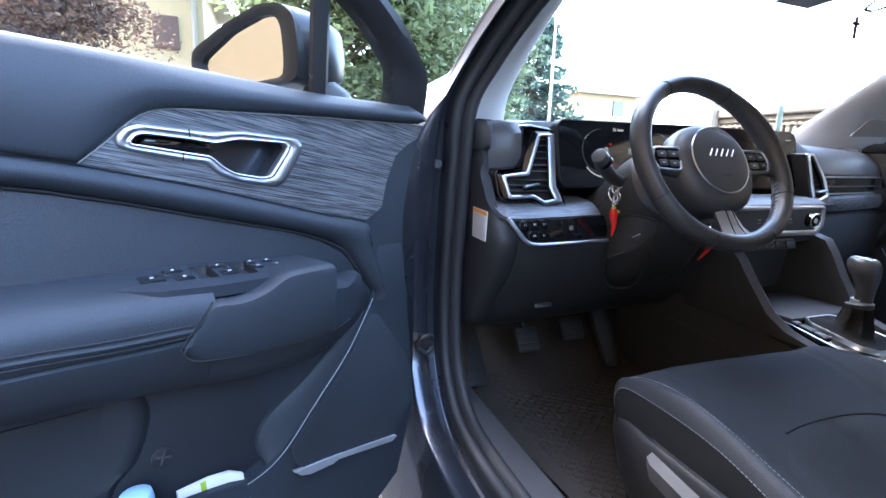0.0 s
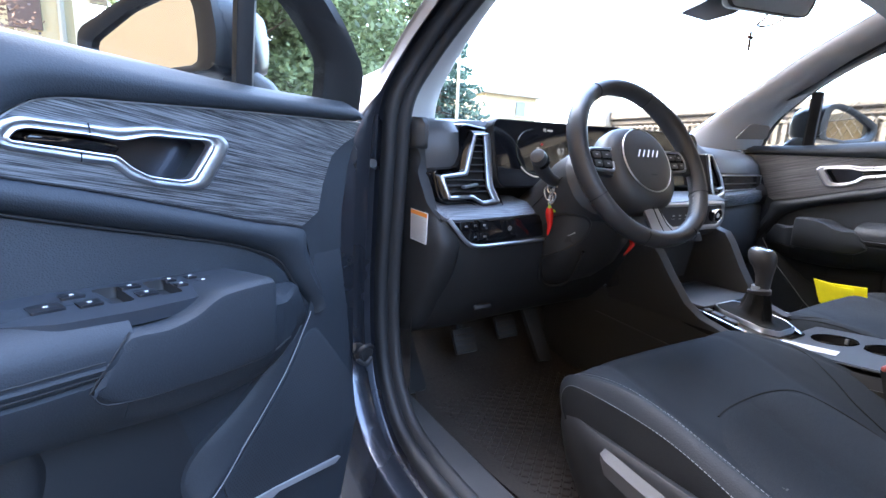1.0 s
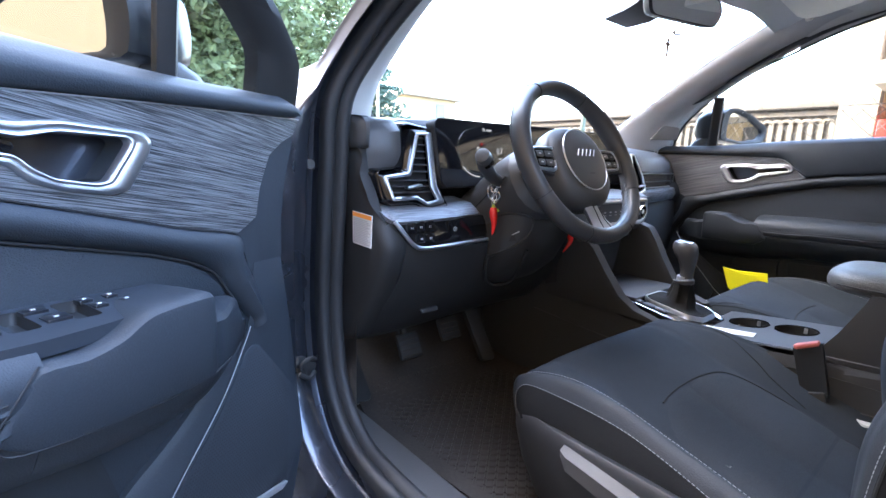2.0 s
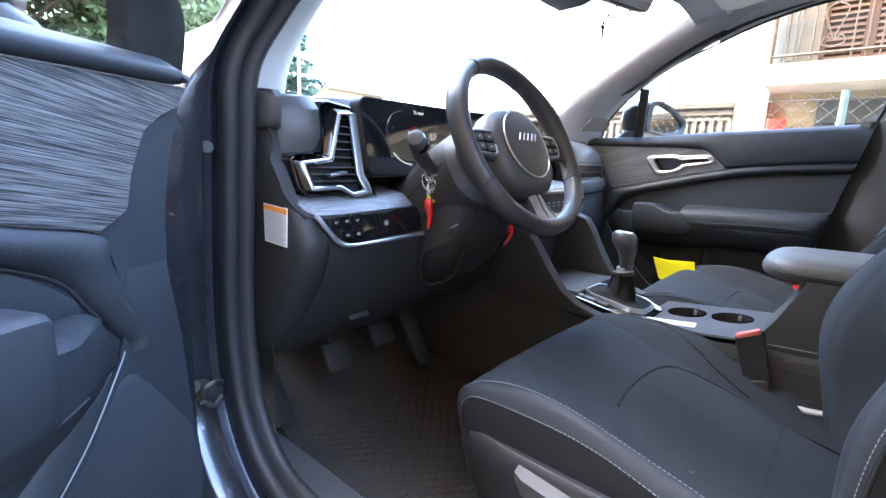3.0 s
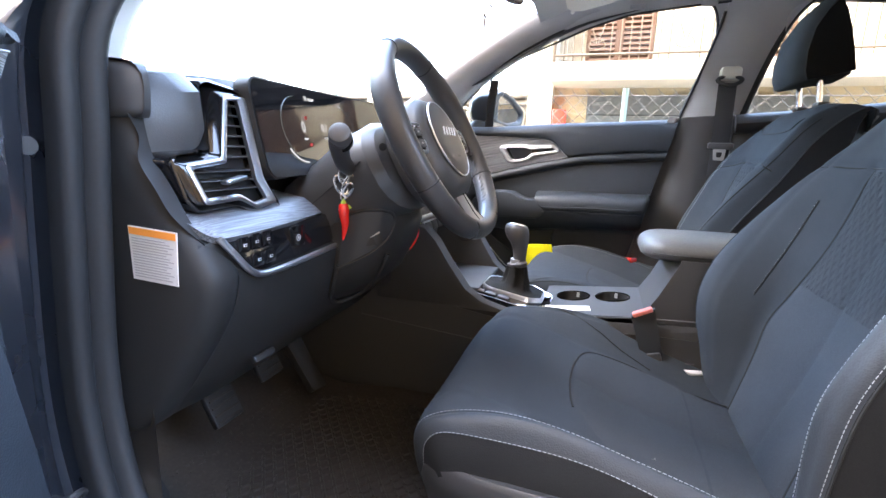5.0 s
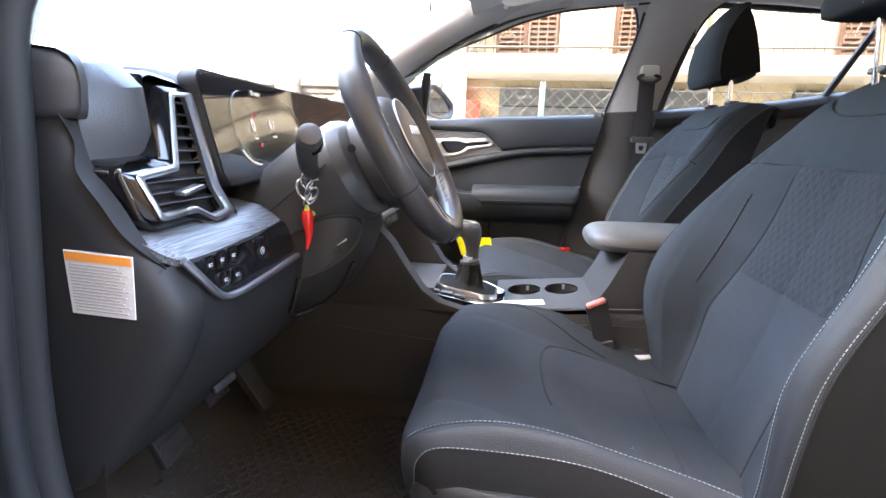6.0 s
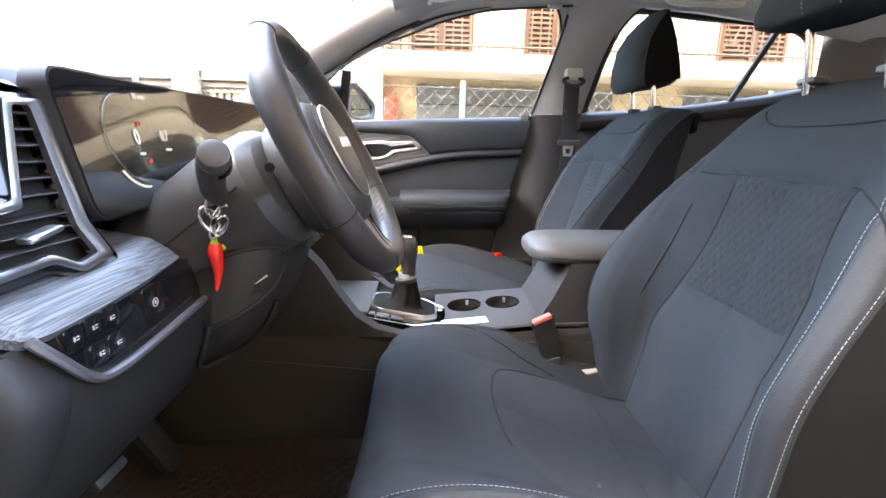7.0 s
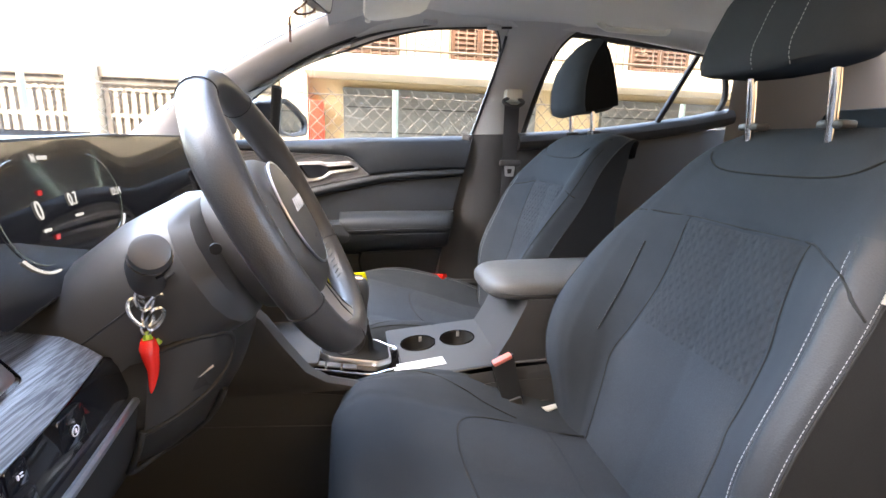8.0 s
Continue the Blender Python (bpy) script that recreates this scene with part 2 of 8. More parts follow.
def solo(name, bm, mat, base, label, category, group="", kind="", angle=38):
    """A thing that is one mesh."""
    bmesh.ops.translate(bm, verts=bm.verts, vec=-Vector(base))
    ob = new(name, finish(bm, name, mat, angle))
    ob.location = base
    ORIGIN[ob] = Vector(base)
    return tagged(ob, label, category, group, kind)


def join(*bms):
    out = bmesh.new()
    for b in bms:
        me = bpy.data.meshes.new("tmp")
        b.to_mesh(me)
        out.from_mesh(me)
        bpy.data.meshes.remove(me)
        b.free()
    return out


def loft(rows, ring=True, cap=True, wrap=False):
    """A skin over rows of points; ring: each row closes; wrap: the last row joins the first."""
    bm = bmesh.new()
    vs = [[bm.verts.new(p) for p in r] for r in rows]
    n, k = len(vs), len(vs[0])
    for i in range(n if wrap else n - 1):
        a, b = vs[i], vs[(i + 1) % n]
        for j in range(k if ring else k - 1):
            q = (a[j], a[(j + 1) % k], b[(j + 1) % k], b[j])
            if len(set(q)) == 4:
                bm.faces.new(q)
    if cap and ring and not wrap:
        bm.faces.new(vs[0])
        bm.faces.new(vs[-1])
    return bm


def smooth_line(pts, n=6, closed=False):
    """A Catmull-Rom curve through the points."""
    p = [Vector(q) for q in pts]
    out = []
    m = len(p)
    for i in range(m if closed else m - 1):
        if closed:
            a, b, c, d = p[i - 1], p[i], p[(i + 1) % m], p[(i + 2) % m]
        else:
            a, b, c, d = p[max(i - 1, 0)], p[i], p[i + 1], p[min(i + 2, m - 1)]
        for s in range(n):
            t = s / n
            out.append(0.5 * ((2 * b) + (c - a) * t + (2 * a - 5 * b + 4 * c - d) * t * t + (3 * b - a - 3 * c + d) * t ** 3))
    if not closed:
        out.append(p[-1])
    return out


def tube(pts, r, n=8, closed=False, flat=1.0, up=(0, 0, 1)):
    """A round bar along points; r may be a list; flat squeezes it along up."""
    pts = [Vector(p) for p in pts]
    m = len(pts)
    rows = []
    side = None
    for i, p in enumerate(pts):
        a = pts[i - 1] if (i or closed) else pts[i]
        b = pts[(i + 1) % m] if (i < m - 1 or closed) else pts[i]
        t = (b - a).normalized()
        if side is None:
            u = Vector(up)
            if abs(u.dot(t)) > 0.95:
                u = Vector((1, 0, 0))
            side = t.cross(u).normalized()
        side = (side - t * side.dot(t)).normalized()
        w = side.cross(t)
        rad = r[i] if isinstance(r, (list, tuple)) else r
        rows.append([p + side * math.cos(2 * math.pi * j / n) * rad + w * math.sin(2 * math.pi * j / n) * rad * flat for j in range(n)])
    return loft(rows, cap=not closed, wrap=closed)


def box(c, s, bevel=0.0, m=None, seg=2):
    bm = bmesh.new()
    bmesh.ops.create_cube(bm, size=1)
    bmesh.ops.scale(bm, vec=s, verts=bm.verts)
    if bevel:
        bmesh.ops.bevel(bm, geom=bm.edges[:], offset=min(bevel, min(s) * 0.49), segments=seg, affect="EDGES", profile=0.5)
    if m is not None:
        bmesh.ops.transform(bm, matrix=m, verts=bm.verts)
    bmesh.ops.translate(bm, vec=c, verts=bm.verts)
    return bm


def slab(poly, depth, bevel=0.0, seg=2):
    """A plate: polygon of 3D points, thickened by the vector depth (from the face backwards)."""
    bm = bmesh.new()
    d = Vector(depth)
    top = [bm.verts.new(p) for p in poly]
    low = [bm.verts.new(Vector(p) + d) for p in poly]
    k = len(top)
    face = bm.faces.new(top)
    bm.faces.new(low[::-1])
    for i in range(k):
        bm.faces.new((top[i], low[i], low[(i + 1) % k], top[(i + 1) % k]))
    if bevel:
        bmesh.ops.bevel(bm, geom=list(face.edges), offset=bevel, segments=seg, affect="EDGES", profile=0.5)
    return bm


def ring_plate(outer, inner, depth, lift=0.0):
    """A frame between two outlines of as many points, thickened; lift raises the middle into a rounded rim."""
    d = Vector(depth)
    n = -d.normalized()
    rows = [[Vector(p) + d for p in outer], [Vector(p) for p in outer]]
    for f in (0.25, 0.5, 0.75):
        rows.append([Vector(p).lerp(Vector(q), f) + n * lift * math.sin(math.pi * f) for p, q in zip(outer, inner)])
    rows += [[Vector(p) for p in inner], [Vector(p) + d for p in inner]]
    return loft(rows, cap=False)


def resample(pts, n, closed=True):
    """n points at even steps along an outline."""
    p = [Vector(q) for q in pts] + ([Vector(pts[0])] if closed else [])
    seg = [(b - a).length for a, b in zip(p, p[1:])]
    total, out = sum(seg), []
    for i in range(n):
        s = total * i / (n if closed else n - 1)
        k = 0
        while k < len(seg) - 1 and s > seg[k]:
            s -= seg[k]
            k += 1
        out.append(p[k].lerp(p[k + 1], min(1.0, s / max(seg[k], 1e-9))))
    return out


def rounded(pts, r, n=4):
    """The outline with its corners rounded."""
    out = []
    m = len(pts)
    for i in range(m):
        a, b, c = Vector(pts[i - 1]), Vector(pts[i]), Vector(pts[(i + 1) % m])
        k = min(r, (a - b).length * 0.45, (c - b).length * 0.45)
        s, e = b + (a - b).normalized() * k, b + (c - b).normalized() * k
        for j in range(n + 1):
            t = j / n
            out.append(s.lerp(b, t).lerp(b.lerp(e, t), t))
    return out


def dashes(line, length=0.0042, gap=0.0022, r=0.00045):
    """Stitches along a line of points."""
    pts = resample(line, max(2, int(sum((b - a).length for a, b in zip(line, line[1:])) / 0.001)), closed=False)
    out, i = [], 0
    a, b = int(length * 1000), max(1, int(gap * 1000))
    bm = bmesh.new()
    while i + a < len(pts):
        s, e = pts[i], pts[i + a]
        t = (e - s).normalized()
        x = t.cross(Vector((0.3, 0.5, 0.8))).normalized() * r
        y = t.cross(x).normalized() * r
        q = [[bm.verts.new(p + w) for w in (x, y, -x, -y)] for p in (s, e)]
        for k in range(4):
            bm.faces.new((q[0][k], q[0][(k + 1) % 4], q[1][(k + 1) % 4], q[1][k]))
        bm.faces.new(q[0])
        bm.faces.new(q[1])
        i += a + b
    return bm


def letters(text, size, m, depth=0.0004):
    """Writing in the built-in font as a bmesh, placed by a matrix."""
    cu = bpy.data.curves.new("letters", "FONT")
    cu.body, cu.size, cu.extrude, cu.align_x, cu.align_y = text, size, depth, "CENTER", "CENTER"
    ob = bpy.data.objects.new("letters", cu)
    scene.collection.objects.link(ob)
    bpy.context.view_layer.update()
    me = bpy.data.meshes.new_from_object(ob.evaluated_get(bpy.context.evaluated_depsgraph_get()))
    bm = bmesh.new()
    bm.from_mesh(me)
    bpy.data.objects.remove(ob)
    bpy.data.curves.remove(cu)
    bpy.data.meshes.remove(me)
    bmesh.ops.transform(bm, matrix=m, verts=bm.verts)
    return bm


# ---- the car's shell ----
car = thing("car_body", (0, 0.3, 0.0), "dark blue-grey metallic car body with an open front door", "car body", kind="structure")


def side_x(z):
    """Half width of the cabin's opening at a height."""
    return 0.77 - max(0.0, z - 1.05) * 0.40


# line of the door opening: y and z from the roof down the front pillar to the sill
OPENING = [(-0.70, 1.44), (-0.3, 1.465), (0.0, 1.475), (0.2, 1.465), (0.39, 1.437), (0.57, 1.388), (0.72, 1.318), (0.81, 1.252), (0.870, 1.185),
           (0.898, 1.11), (0.91, 1.0), (0.925, 0.87), (0.935, 0.75), (0.93, 0.65), (0.905, 0.56), (0.84, 0.49), (0.74, 0.467), (0.55, 0.465), (0.2, 0.465), (-0.35, 0.465)]


OPENING_R = [(-0.70, 1.45), (-0.3, 1.480), (0.0, 1.490), (0.2, 1.482), (0.39, 1.464), (0.57, 1.421), (0.735, 1.354), (0.862, 1.280), (0.966, 1.195), (1.015, 1.10), (1.03, 1.0), (1.03, 0.87), (1.03, 0.75), (1.02, 0.65),
             (0.98, 0.56), (0.90, 0.49), (0.78, 0.467), (0.55, 0.465), (0.2, 0.465), (-0.35, 0.465)]


def opening_path(sign):
    flare = lambda z: 0.020 * max(0.0, min(1.0, (z - 1.03) / 0.08)) if sign < 0 else 0.0
    return smooth_line([V(sign * (side_x(z) + flare(z)), y, z) for y, z in (OPENING if sign < 0 else OPENING_R)], 5)


def sweep(path, profile, sign):
    """Profile points (a, b): a away from the opening, b outwards from the car."""
    rows = []
    for i, p in enumerate(path):
        t = (path[min(i + 1, len(path) - 1)] - path[max(i - 1, 0)]).normalized()
        out = V(0, -t.z, t.y).normalized()
        if out.dot(p - V(p.x, 0.2, 0.95)) < 0:
            out = -out
        slim = 0.30 + 0.70 * min(1.0, max(0.0, (1.16 - p.z) / 0.10)) - (0.28 if sign < 0 else 0.0) * min(1.0, max(0.0, (p.z - 1.10) / 0.05))
        far = lambda a: a if a < 0.03 else 0.03 + (a - 0.03) * slim
        wide = 1.0 if sign > 0 else 1.0 - 0.97 * min(1.0, max(0.0, (p.z - 1.04) / 0.09))
        reach = lambda b: b if b < 0.055 else 0.055 + (b - 0.055) * wide
        rows.append([p + out * far(a) + V(sign * reach(b), 0, 0) for a, b in profile])
    return loft(rows, ring=False)


left = opening_path(-1)
part("door_frame", sweep(left, [(0.035, -0.02), (0.016, -0.006), (0.014, 0.032), (0.038, 0.036), (0.038, 0.055), (0.010, 0.0595), (0.006, 0.061), (0.004, 0.064), (0.004, 0.099), (0.006, 0.103),
                                (0.010, 0.1055), (0.024, 0.110), (0.05, 0.124), (0.16, 0.15), (0.30, 0.15)], -1), PAINT, car, "dark metallic painted door surround", 50)
part("door_seal", sweep(left, [(0.020, 0.034), (0.002, 0.034), (-0.004, 0.031), (-0.007, 0.025), (-0.006, 0.017), (-0.001, 0.012), (0.004, 0.010), (0.001, 0.008), (-0.007, 0.004), (-0.010, -0.004), (-0.009, -0.009), (-0.005, -0.014), (0.002, -0.017), (0.02, -0.018)], -1), RUBBER, car, "black rubber door seal", 60)
part("hinge_plug", tube([V(-0.8215, 0.925, 0.998), V(-0.8215, 0.945, 0.998)], 0.009, 14), SHELL, car)
right = opening_path(1)
part("door_frame", sweep(right, [(0.035, -0.02), (0.012, -0.01), (0.012, 0.02), (0.04, 0.06), (0.10, 0.09), (0.3, 0.13)], 1), PAINT, car)
part("door_seal", sweep(right, [(0.020, 0.016), (-0.003, 0.014), (-0.006, 0.004), (-0.003, -0.004), (0.012, -0.006)], 1), RUBBER, car)
# hinge with its rough plug between door and pillar
hinge = join(box((-0.842, 0.915, 0.618), (0.034, 0.022, 0.030), 0.007, pose(0, 0, 0, 0, 25, 10)), tube([(-0.852, 0.915, 0.630), (-0.868, 0.905, 0.640)], [0.013, 0.009], 12),
             tube(smooth_line([(-0.828, 0.905, 0.634), (-0.842, 0.895, 0.643), (-0.858, 0.897, 0.632), (-0.850, 0.903, 0.610)], 5), 0.0045), tube(smooth_line([(-0.83, 0.902, 0.612), (-0.845, 0.895, 0.604), (-0.862, 0.898, 0.616)], 5), 0.0045))
part("check_strap", hinge, RUBBER, car, "black rubber door check boot")


# roof lining, lower at its edges and at the windscreen
def roof(u, v):
    y = 0.66 - 1.9 * v
    x = (u - 0.5) * 1.22
    drop = 0.020 * (abs(u - 0.5) * 2) ** 4 + 0.05 * max(0.0, 1 - v * 6) ** 2
    return V(x, y, 1.502 - drop - 0.02 * max(0, v - 0.5))


def grid(f, nu, nv):
    return loft([[f(i / nu, j / nv) for i in range(nu + 1)] for j in range(nv + 1)], ring=False)


part("headliner", grid(roof, 16, 24), HEADLINER, car, "light grey cloth roof lining")
part("roof_panel", grid(lambda u, v: roof(u, v) * 1.0 + V(0, 0, 0.03), 10, 12), PAINT, car)

# pillar trims: front (both sides), middle and rear on the far side
for s in (-1, 1):
    inner = [V(s * 0.545, 1.21, 1.075), V(s * 0.585, 1.125, 1.160), V(s * 0.595, 0.985, 1.264), V(s * 0.595, 0.825, 1.372), V(s * 0.575, 0.655, 1.455), V(s * 0.52, 0.57, 1.48)]
    outer = [V(s * 0.765, 0.90, 1.08), V(s * 0.735, 0.882, 1.16), V(s * 0.70, 0.825, 1.243), V(s * 0.665, 0.725, 1.315), V(s * 0.645, 0.58, 1.388), V(s * 0.63, 0.45, 1.43)]
    if s > 0:
        outer = [V(0.75, 1.015, 1.08), V(0.735, 0.966, 1.175), V(0.712, 0.862, 1.265), V(0.680, 0.735, 1.340), V(0.650, 0.58, 1.404), V(0.63, 0.45, 1.444)]
    if s < 0:
        outer = [q + V(0.004, 0.014, 0) for q in outer]
    a, b = smooth_line(inner, 5), smooth_line(outer, 5)
    rows = []
    for p, q in zip(a, b):
        mid = (p + q) / 2 + V(-s * 0.018, -0.022, 0.004)
        rows.append([p + V(0, 0.012, 0.006), p, p.lerp(mid, 0.5) + V(-s * 0.006, -0.008, 0), mid, q.lerp(mid, 0.5) + V(-s * 0.004, -0.006, 0), q, q + V(0, 0.02, 0.006)])
    part("pillar_trim", loft(rows, ring=False), PILLAR, car, "grey moulded front pillar trim")
    # black windscreen surround outside the pillar
    part("outer_pillar", loft([[p + V(0, 0.012, 0.008), p + V(s * 0.02, 0.022, 0.022), q + V(s * 0.052, 0.040, 0.034), q + V(s * 0.068, 0.018, 0.014)] for p, q in zip(a, b)], ring=False), PAINT, car)
    # tweeter cover at the pillar's foot
    if s < 0:
        continue
    tw = [V(s * 0.612, 1.032, 1.117), V(s * 0.668, 0.955, 1.117), V(s * 0.662, 0.945, 1.162), V(s * 0.626, 0.990, 1.170)]
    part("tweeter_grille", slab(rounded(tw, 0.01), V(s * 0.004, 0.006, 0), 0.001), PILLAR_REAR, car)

# windscreen and header
ws_l, ws_r = [V(-0.55, 1.24, 1.075), V(-0.595, 0.99, 1.272), V(-0.575, 0.67, 1.462)], [V(0.55, 1.24, 1.075), V(0.595, 0.99, 1.272), V(0.575, 0.67, 1.462)]
rows = []
for p, q in zip(smooth_line(ws_l, 6), smooth_line(ws_r, 6)):
    rows.append([p.lerp(q, i / 16) + V(0, 0.10 * (1 - (2 * i / 16 - 1) ** 2), 0.01 * (1 - (2 * i / 16 - 1) ** 2)) for i in range(17)])
pane = part("windscreen", loft(rows, ring=False), GLASS, car, "clear curved windscreen")
pane.visible_shadow = False
part("header_trim", loft([[V(x, 0.70 - 0.08 * abs(x / 0.58) ** 2, 1.468) + d for d in (V(0, 0.03, 0.0), V(0, 0.0, -0.008), V(0, -0.05, 0.004), V(0, -0.09, 0.02))] for x in [(-0.58 + 1.16 * i / 14) for i in range(15)]], ring=False), HEADLINER, car)

# middle pillar on the far side: pale upper trim, dark lower trim
def pillar_strip(front, rear, x_mid):
    rows = []
    for p, q in zip(smooth_line(front, 5), smooth_line(rear, 5)):
        rows.append([p + V(0.03, 0, 0), p, p.lerp(q, 0.25) + V(-x_mid, 0, 0), p.lerp(q, 0.5) + V(-x_mid * 1.25, 0, 0), p.lerp(q, 0.75) + V(-x_mid, 0, 0), q, q + V(0.03, 0, 0)])
    return loft(rows, ring=False)


part("middle_pillar_trim", pillar_strip([V(0.70, 0.185, 1.14), V(0.675, 0.140, 1.29), V(0.645, 0.112, 1.40), V(0.62, 0.105, 1.45), V(0.58, 0.10, 1.485)],
                                        [V(0.70, 0.005, 1.15), V(0.675, -0.035, 1.30), V(0.645, -0.075, 1.42), V(0.62, -0.105, 1.465), V(0.58, -0.13, 1.487)], 0.018), PILLAR, car, "pale grey middle pillar trim")
part("lower_pillar_trim", pillar_strip([V(0.72, 0.30, 0.46), V(0.73, 0.285, 0.70), V(0.725, 0.235, 0.95), V(0.700, 0.188, 1.138)],
                                       [V(0.72, 0.03, 0.46), V(0.73, 0.03, 0.70), V(0.725, 0.02, 0.95), V(0.700, 0.005, 1.148)], 0.020), STALK, car, "black plastic lower pillar trim")
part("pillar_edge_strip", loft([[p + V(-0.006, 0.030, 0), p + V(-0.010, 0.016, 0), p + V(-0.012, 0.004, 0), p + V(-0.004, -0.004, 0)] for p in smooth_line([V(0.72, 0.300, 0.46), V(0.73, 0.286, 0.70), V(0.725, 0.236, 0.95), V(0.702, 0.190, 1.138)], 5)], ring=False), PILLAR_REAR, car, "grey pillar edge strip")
# rounded window corners at the top of the middle pillar
for y0, y1, z1, dy in ((0.108, 0.165, 1.474, 1), (-0.085, -0.150, 1.482, -1)):
    foot, top, corner = V(0.652, y0 + 0.008 * (dy > 0) + 0.018 * (dy < 0), 1.385), V(side_x(z1) - 0.010, y1, z1), V(0.632, y0, 1.468)
    curve = [foot * (1 - k) ** 2 + (corner + V(0, dy * 0.012, -0.004)) * 2 * k * (1 - k) + top * k * k for k in [j / 12 for j in range(13)]]
    back_line = [foot.lerp(corner + V(-0.02, -dy * 0.03, 0.02), j / 6) for j in range(6)] + [(corner + V(-0.02, -dy * 0.03, 0.02)).lerp(top + V(-0.01, 0, 0.02), j / 6) for j in range(7)]
    part("corner_trim", loft([[p, p.lerp(q, 0.5) + V(-0.004, 0, 0), q] for p, q in zip(curve, back_line)], ring=False), PILLAR, car, "", 60)
    part("corner_seal", tube(curve, 0.0045, 8), RUBBER, car)
rail, seal_line = [], [V(0.744, 0.998, 1.115), V(0.733, 0.960, 1.182), V(0.711, 0.858, 1.268), V(0.680, 0.733, 1.338)]
for y, z in ((0.60, 1.396), (0.50, 1.430), (0.39, 1.456), (0.3, 1.467), (0.1, 1.482), (-0.1, 1.484), (-0.3, 1.475), (-0.6, 1.448), (-0.8, 1.42), (-1.2, 1.36)):
    e = side_x(z) - 0.004 + 0.018 * max(0.0, min(1.0, (y - 0.42) / 0.24))
    k = max(0.02, min(1.0, (0.68 - y) / 0.28))
    rail.append([V(e - 0.085 * k, y, z + (max(1.494, z + 0.02) - z) * k), V(e - 0.040 * k, y, z + 0.020 * k), V(e - 0.014 * k, y, z + 0.004), V(e - 0.004, y, z - 0.010), V(e + 0.004, y, z - 0.010), V(e + 0.034, y, z - 0.004)])
    if y > 0.05:
        seal_line.append(V(e - 0.006, y, z - 0.014))
part("window_seal", tube(smooth_line(seal_line, 5), 0.0036, 8), RUBBER, car, "thin black window seal")
part("roof_rail_trim", loft(rail, ring=False), HEADLINER, car, "", 60)

part("pillar_seal", tube(smooth_line([V(0.698, 0.187, 1.14), V(0.673, 0.142, 1.29), V(0.643, 0.114, 1.40), V(0.618, 0.107, 1.448)], 6), 0.0045, 8), RUBBER, car)

# rear side: door trim top, small fixed pane and rear pillar
rear_door = thing("rear_door", (0.74, -0.35, 0.35), "black trimmed closed rear passenger door with window", "car door")
part("door_panel", slab(rounded([V(0.705, 0.02, 1.13), V(0.705, 0.02, 0.42), V(0.705, -0.66, 0.42), V(0.705, -0.90, 0.70), V(0.705, -0.90, 1.20), V(0.705, -0.5, 1.165)], 0.03), V(0.06, 0, 0), 0.004), HARD, rear_door)
part("belt_pad", tube(smooth_line([V(0.705, 0.02, 1.120), V(0.70, -0.3, 1.150), V(0.69, -0.6, 1.195), V(0.675, -0.80, 1.235)], 6), 0.040, 10, flat=0.8), HARD, rear_door, "black belt pad")
frame_line = smooth_line([V(0.705, 0.004, 1.14), V(0.672, -0.045, 1.33), V(0.645, -0.095, 1.455), V(0.64, -0.15, 1.474), V(0.645, -0.35, 1.462), V(0.645, -0.6, 1.448), V(0.655, -0.72, 1.41), V(0.67, -0.765, 1.31), V(0.68, -0.75, 1.25)], 5)
part("window_frame", tube(frame_line, 0.011, 8), RUBBER, rear_door)
part("divider_bar", tube([V(0.66, -0.63, 1.455), V(0.685, -0.485, 1.16)], 0.011, 8), RUBBER, rear_door)
pane = part("window_pane", slab([V(0.70, 0.0, 1.14), V(0.65, -0.1, 1.46), V(0.65, -0.6, 1.45), V(0.675, -0.76, 1.30), V(0.685, -0.75, 1.22), V(0.69, -0.4, 1.14)], V(0.003, 0, 0)), GLASS, rear_door)
pane.visible_shadow = False
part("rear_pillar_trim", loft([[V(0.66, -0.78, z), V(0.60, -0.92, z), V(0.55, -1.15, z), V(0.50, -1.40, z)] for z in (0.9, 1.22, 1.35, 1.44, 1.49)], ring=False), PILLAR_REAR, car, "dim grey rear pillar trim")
part("tailgate_trim", loft([[V(x, -1.42 - 0.05 * (1 - x * x * 3), z) for x in (-0.55, -0.3, 0, 0.3, 0.55)] for z in (0.6, 0.95, 1.05)], ring=False), HARD, car)
part("rear_pane", loft([[V(x, -1.45 + 0.35 * (z - 1.05), z) for x in (-0.5, -0.25, 0, 0.25, 0.5)] for z in (1.05, 1.25, 1.46)], ring=False), GLASS, car)
part("left_rear_side", loft([[V(-0.74, y, 0.42), V(-0.74, y, 1.14), V(-0.70, y, 1.18)] for y in (-0.12, -0.5, -1.0, -1.42)], ring=False), HARD, car)
part("left_rear_pillar", loft([[V(-0.70, -0.9, z), V(-0.62, -1.05, z), V(-0.56, -1.42, z)] for z in (1.1, 1.3, 1.49)], ring=False), PILLAR_REAR, car)
part("left_middle_pillar", pillar_strip([V(-0.77, -0.10, 0.46), V(-0.77, -0.12, 1.05), V(-0.68, -0.2, 1.28), V(-0.60, -0.25, 1.48)], [V(-0.77, -0.30, 0.46), V(-0.77, -0.30, 1.05), V(-0.68, -0.36, 1.28), V(-0.60, -0.40, 1.48)], -0.02), HARD, car)

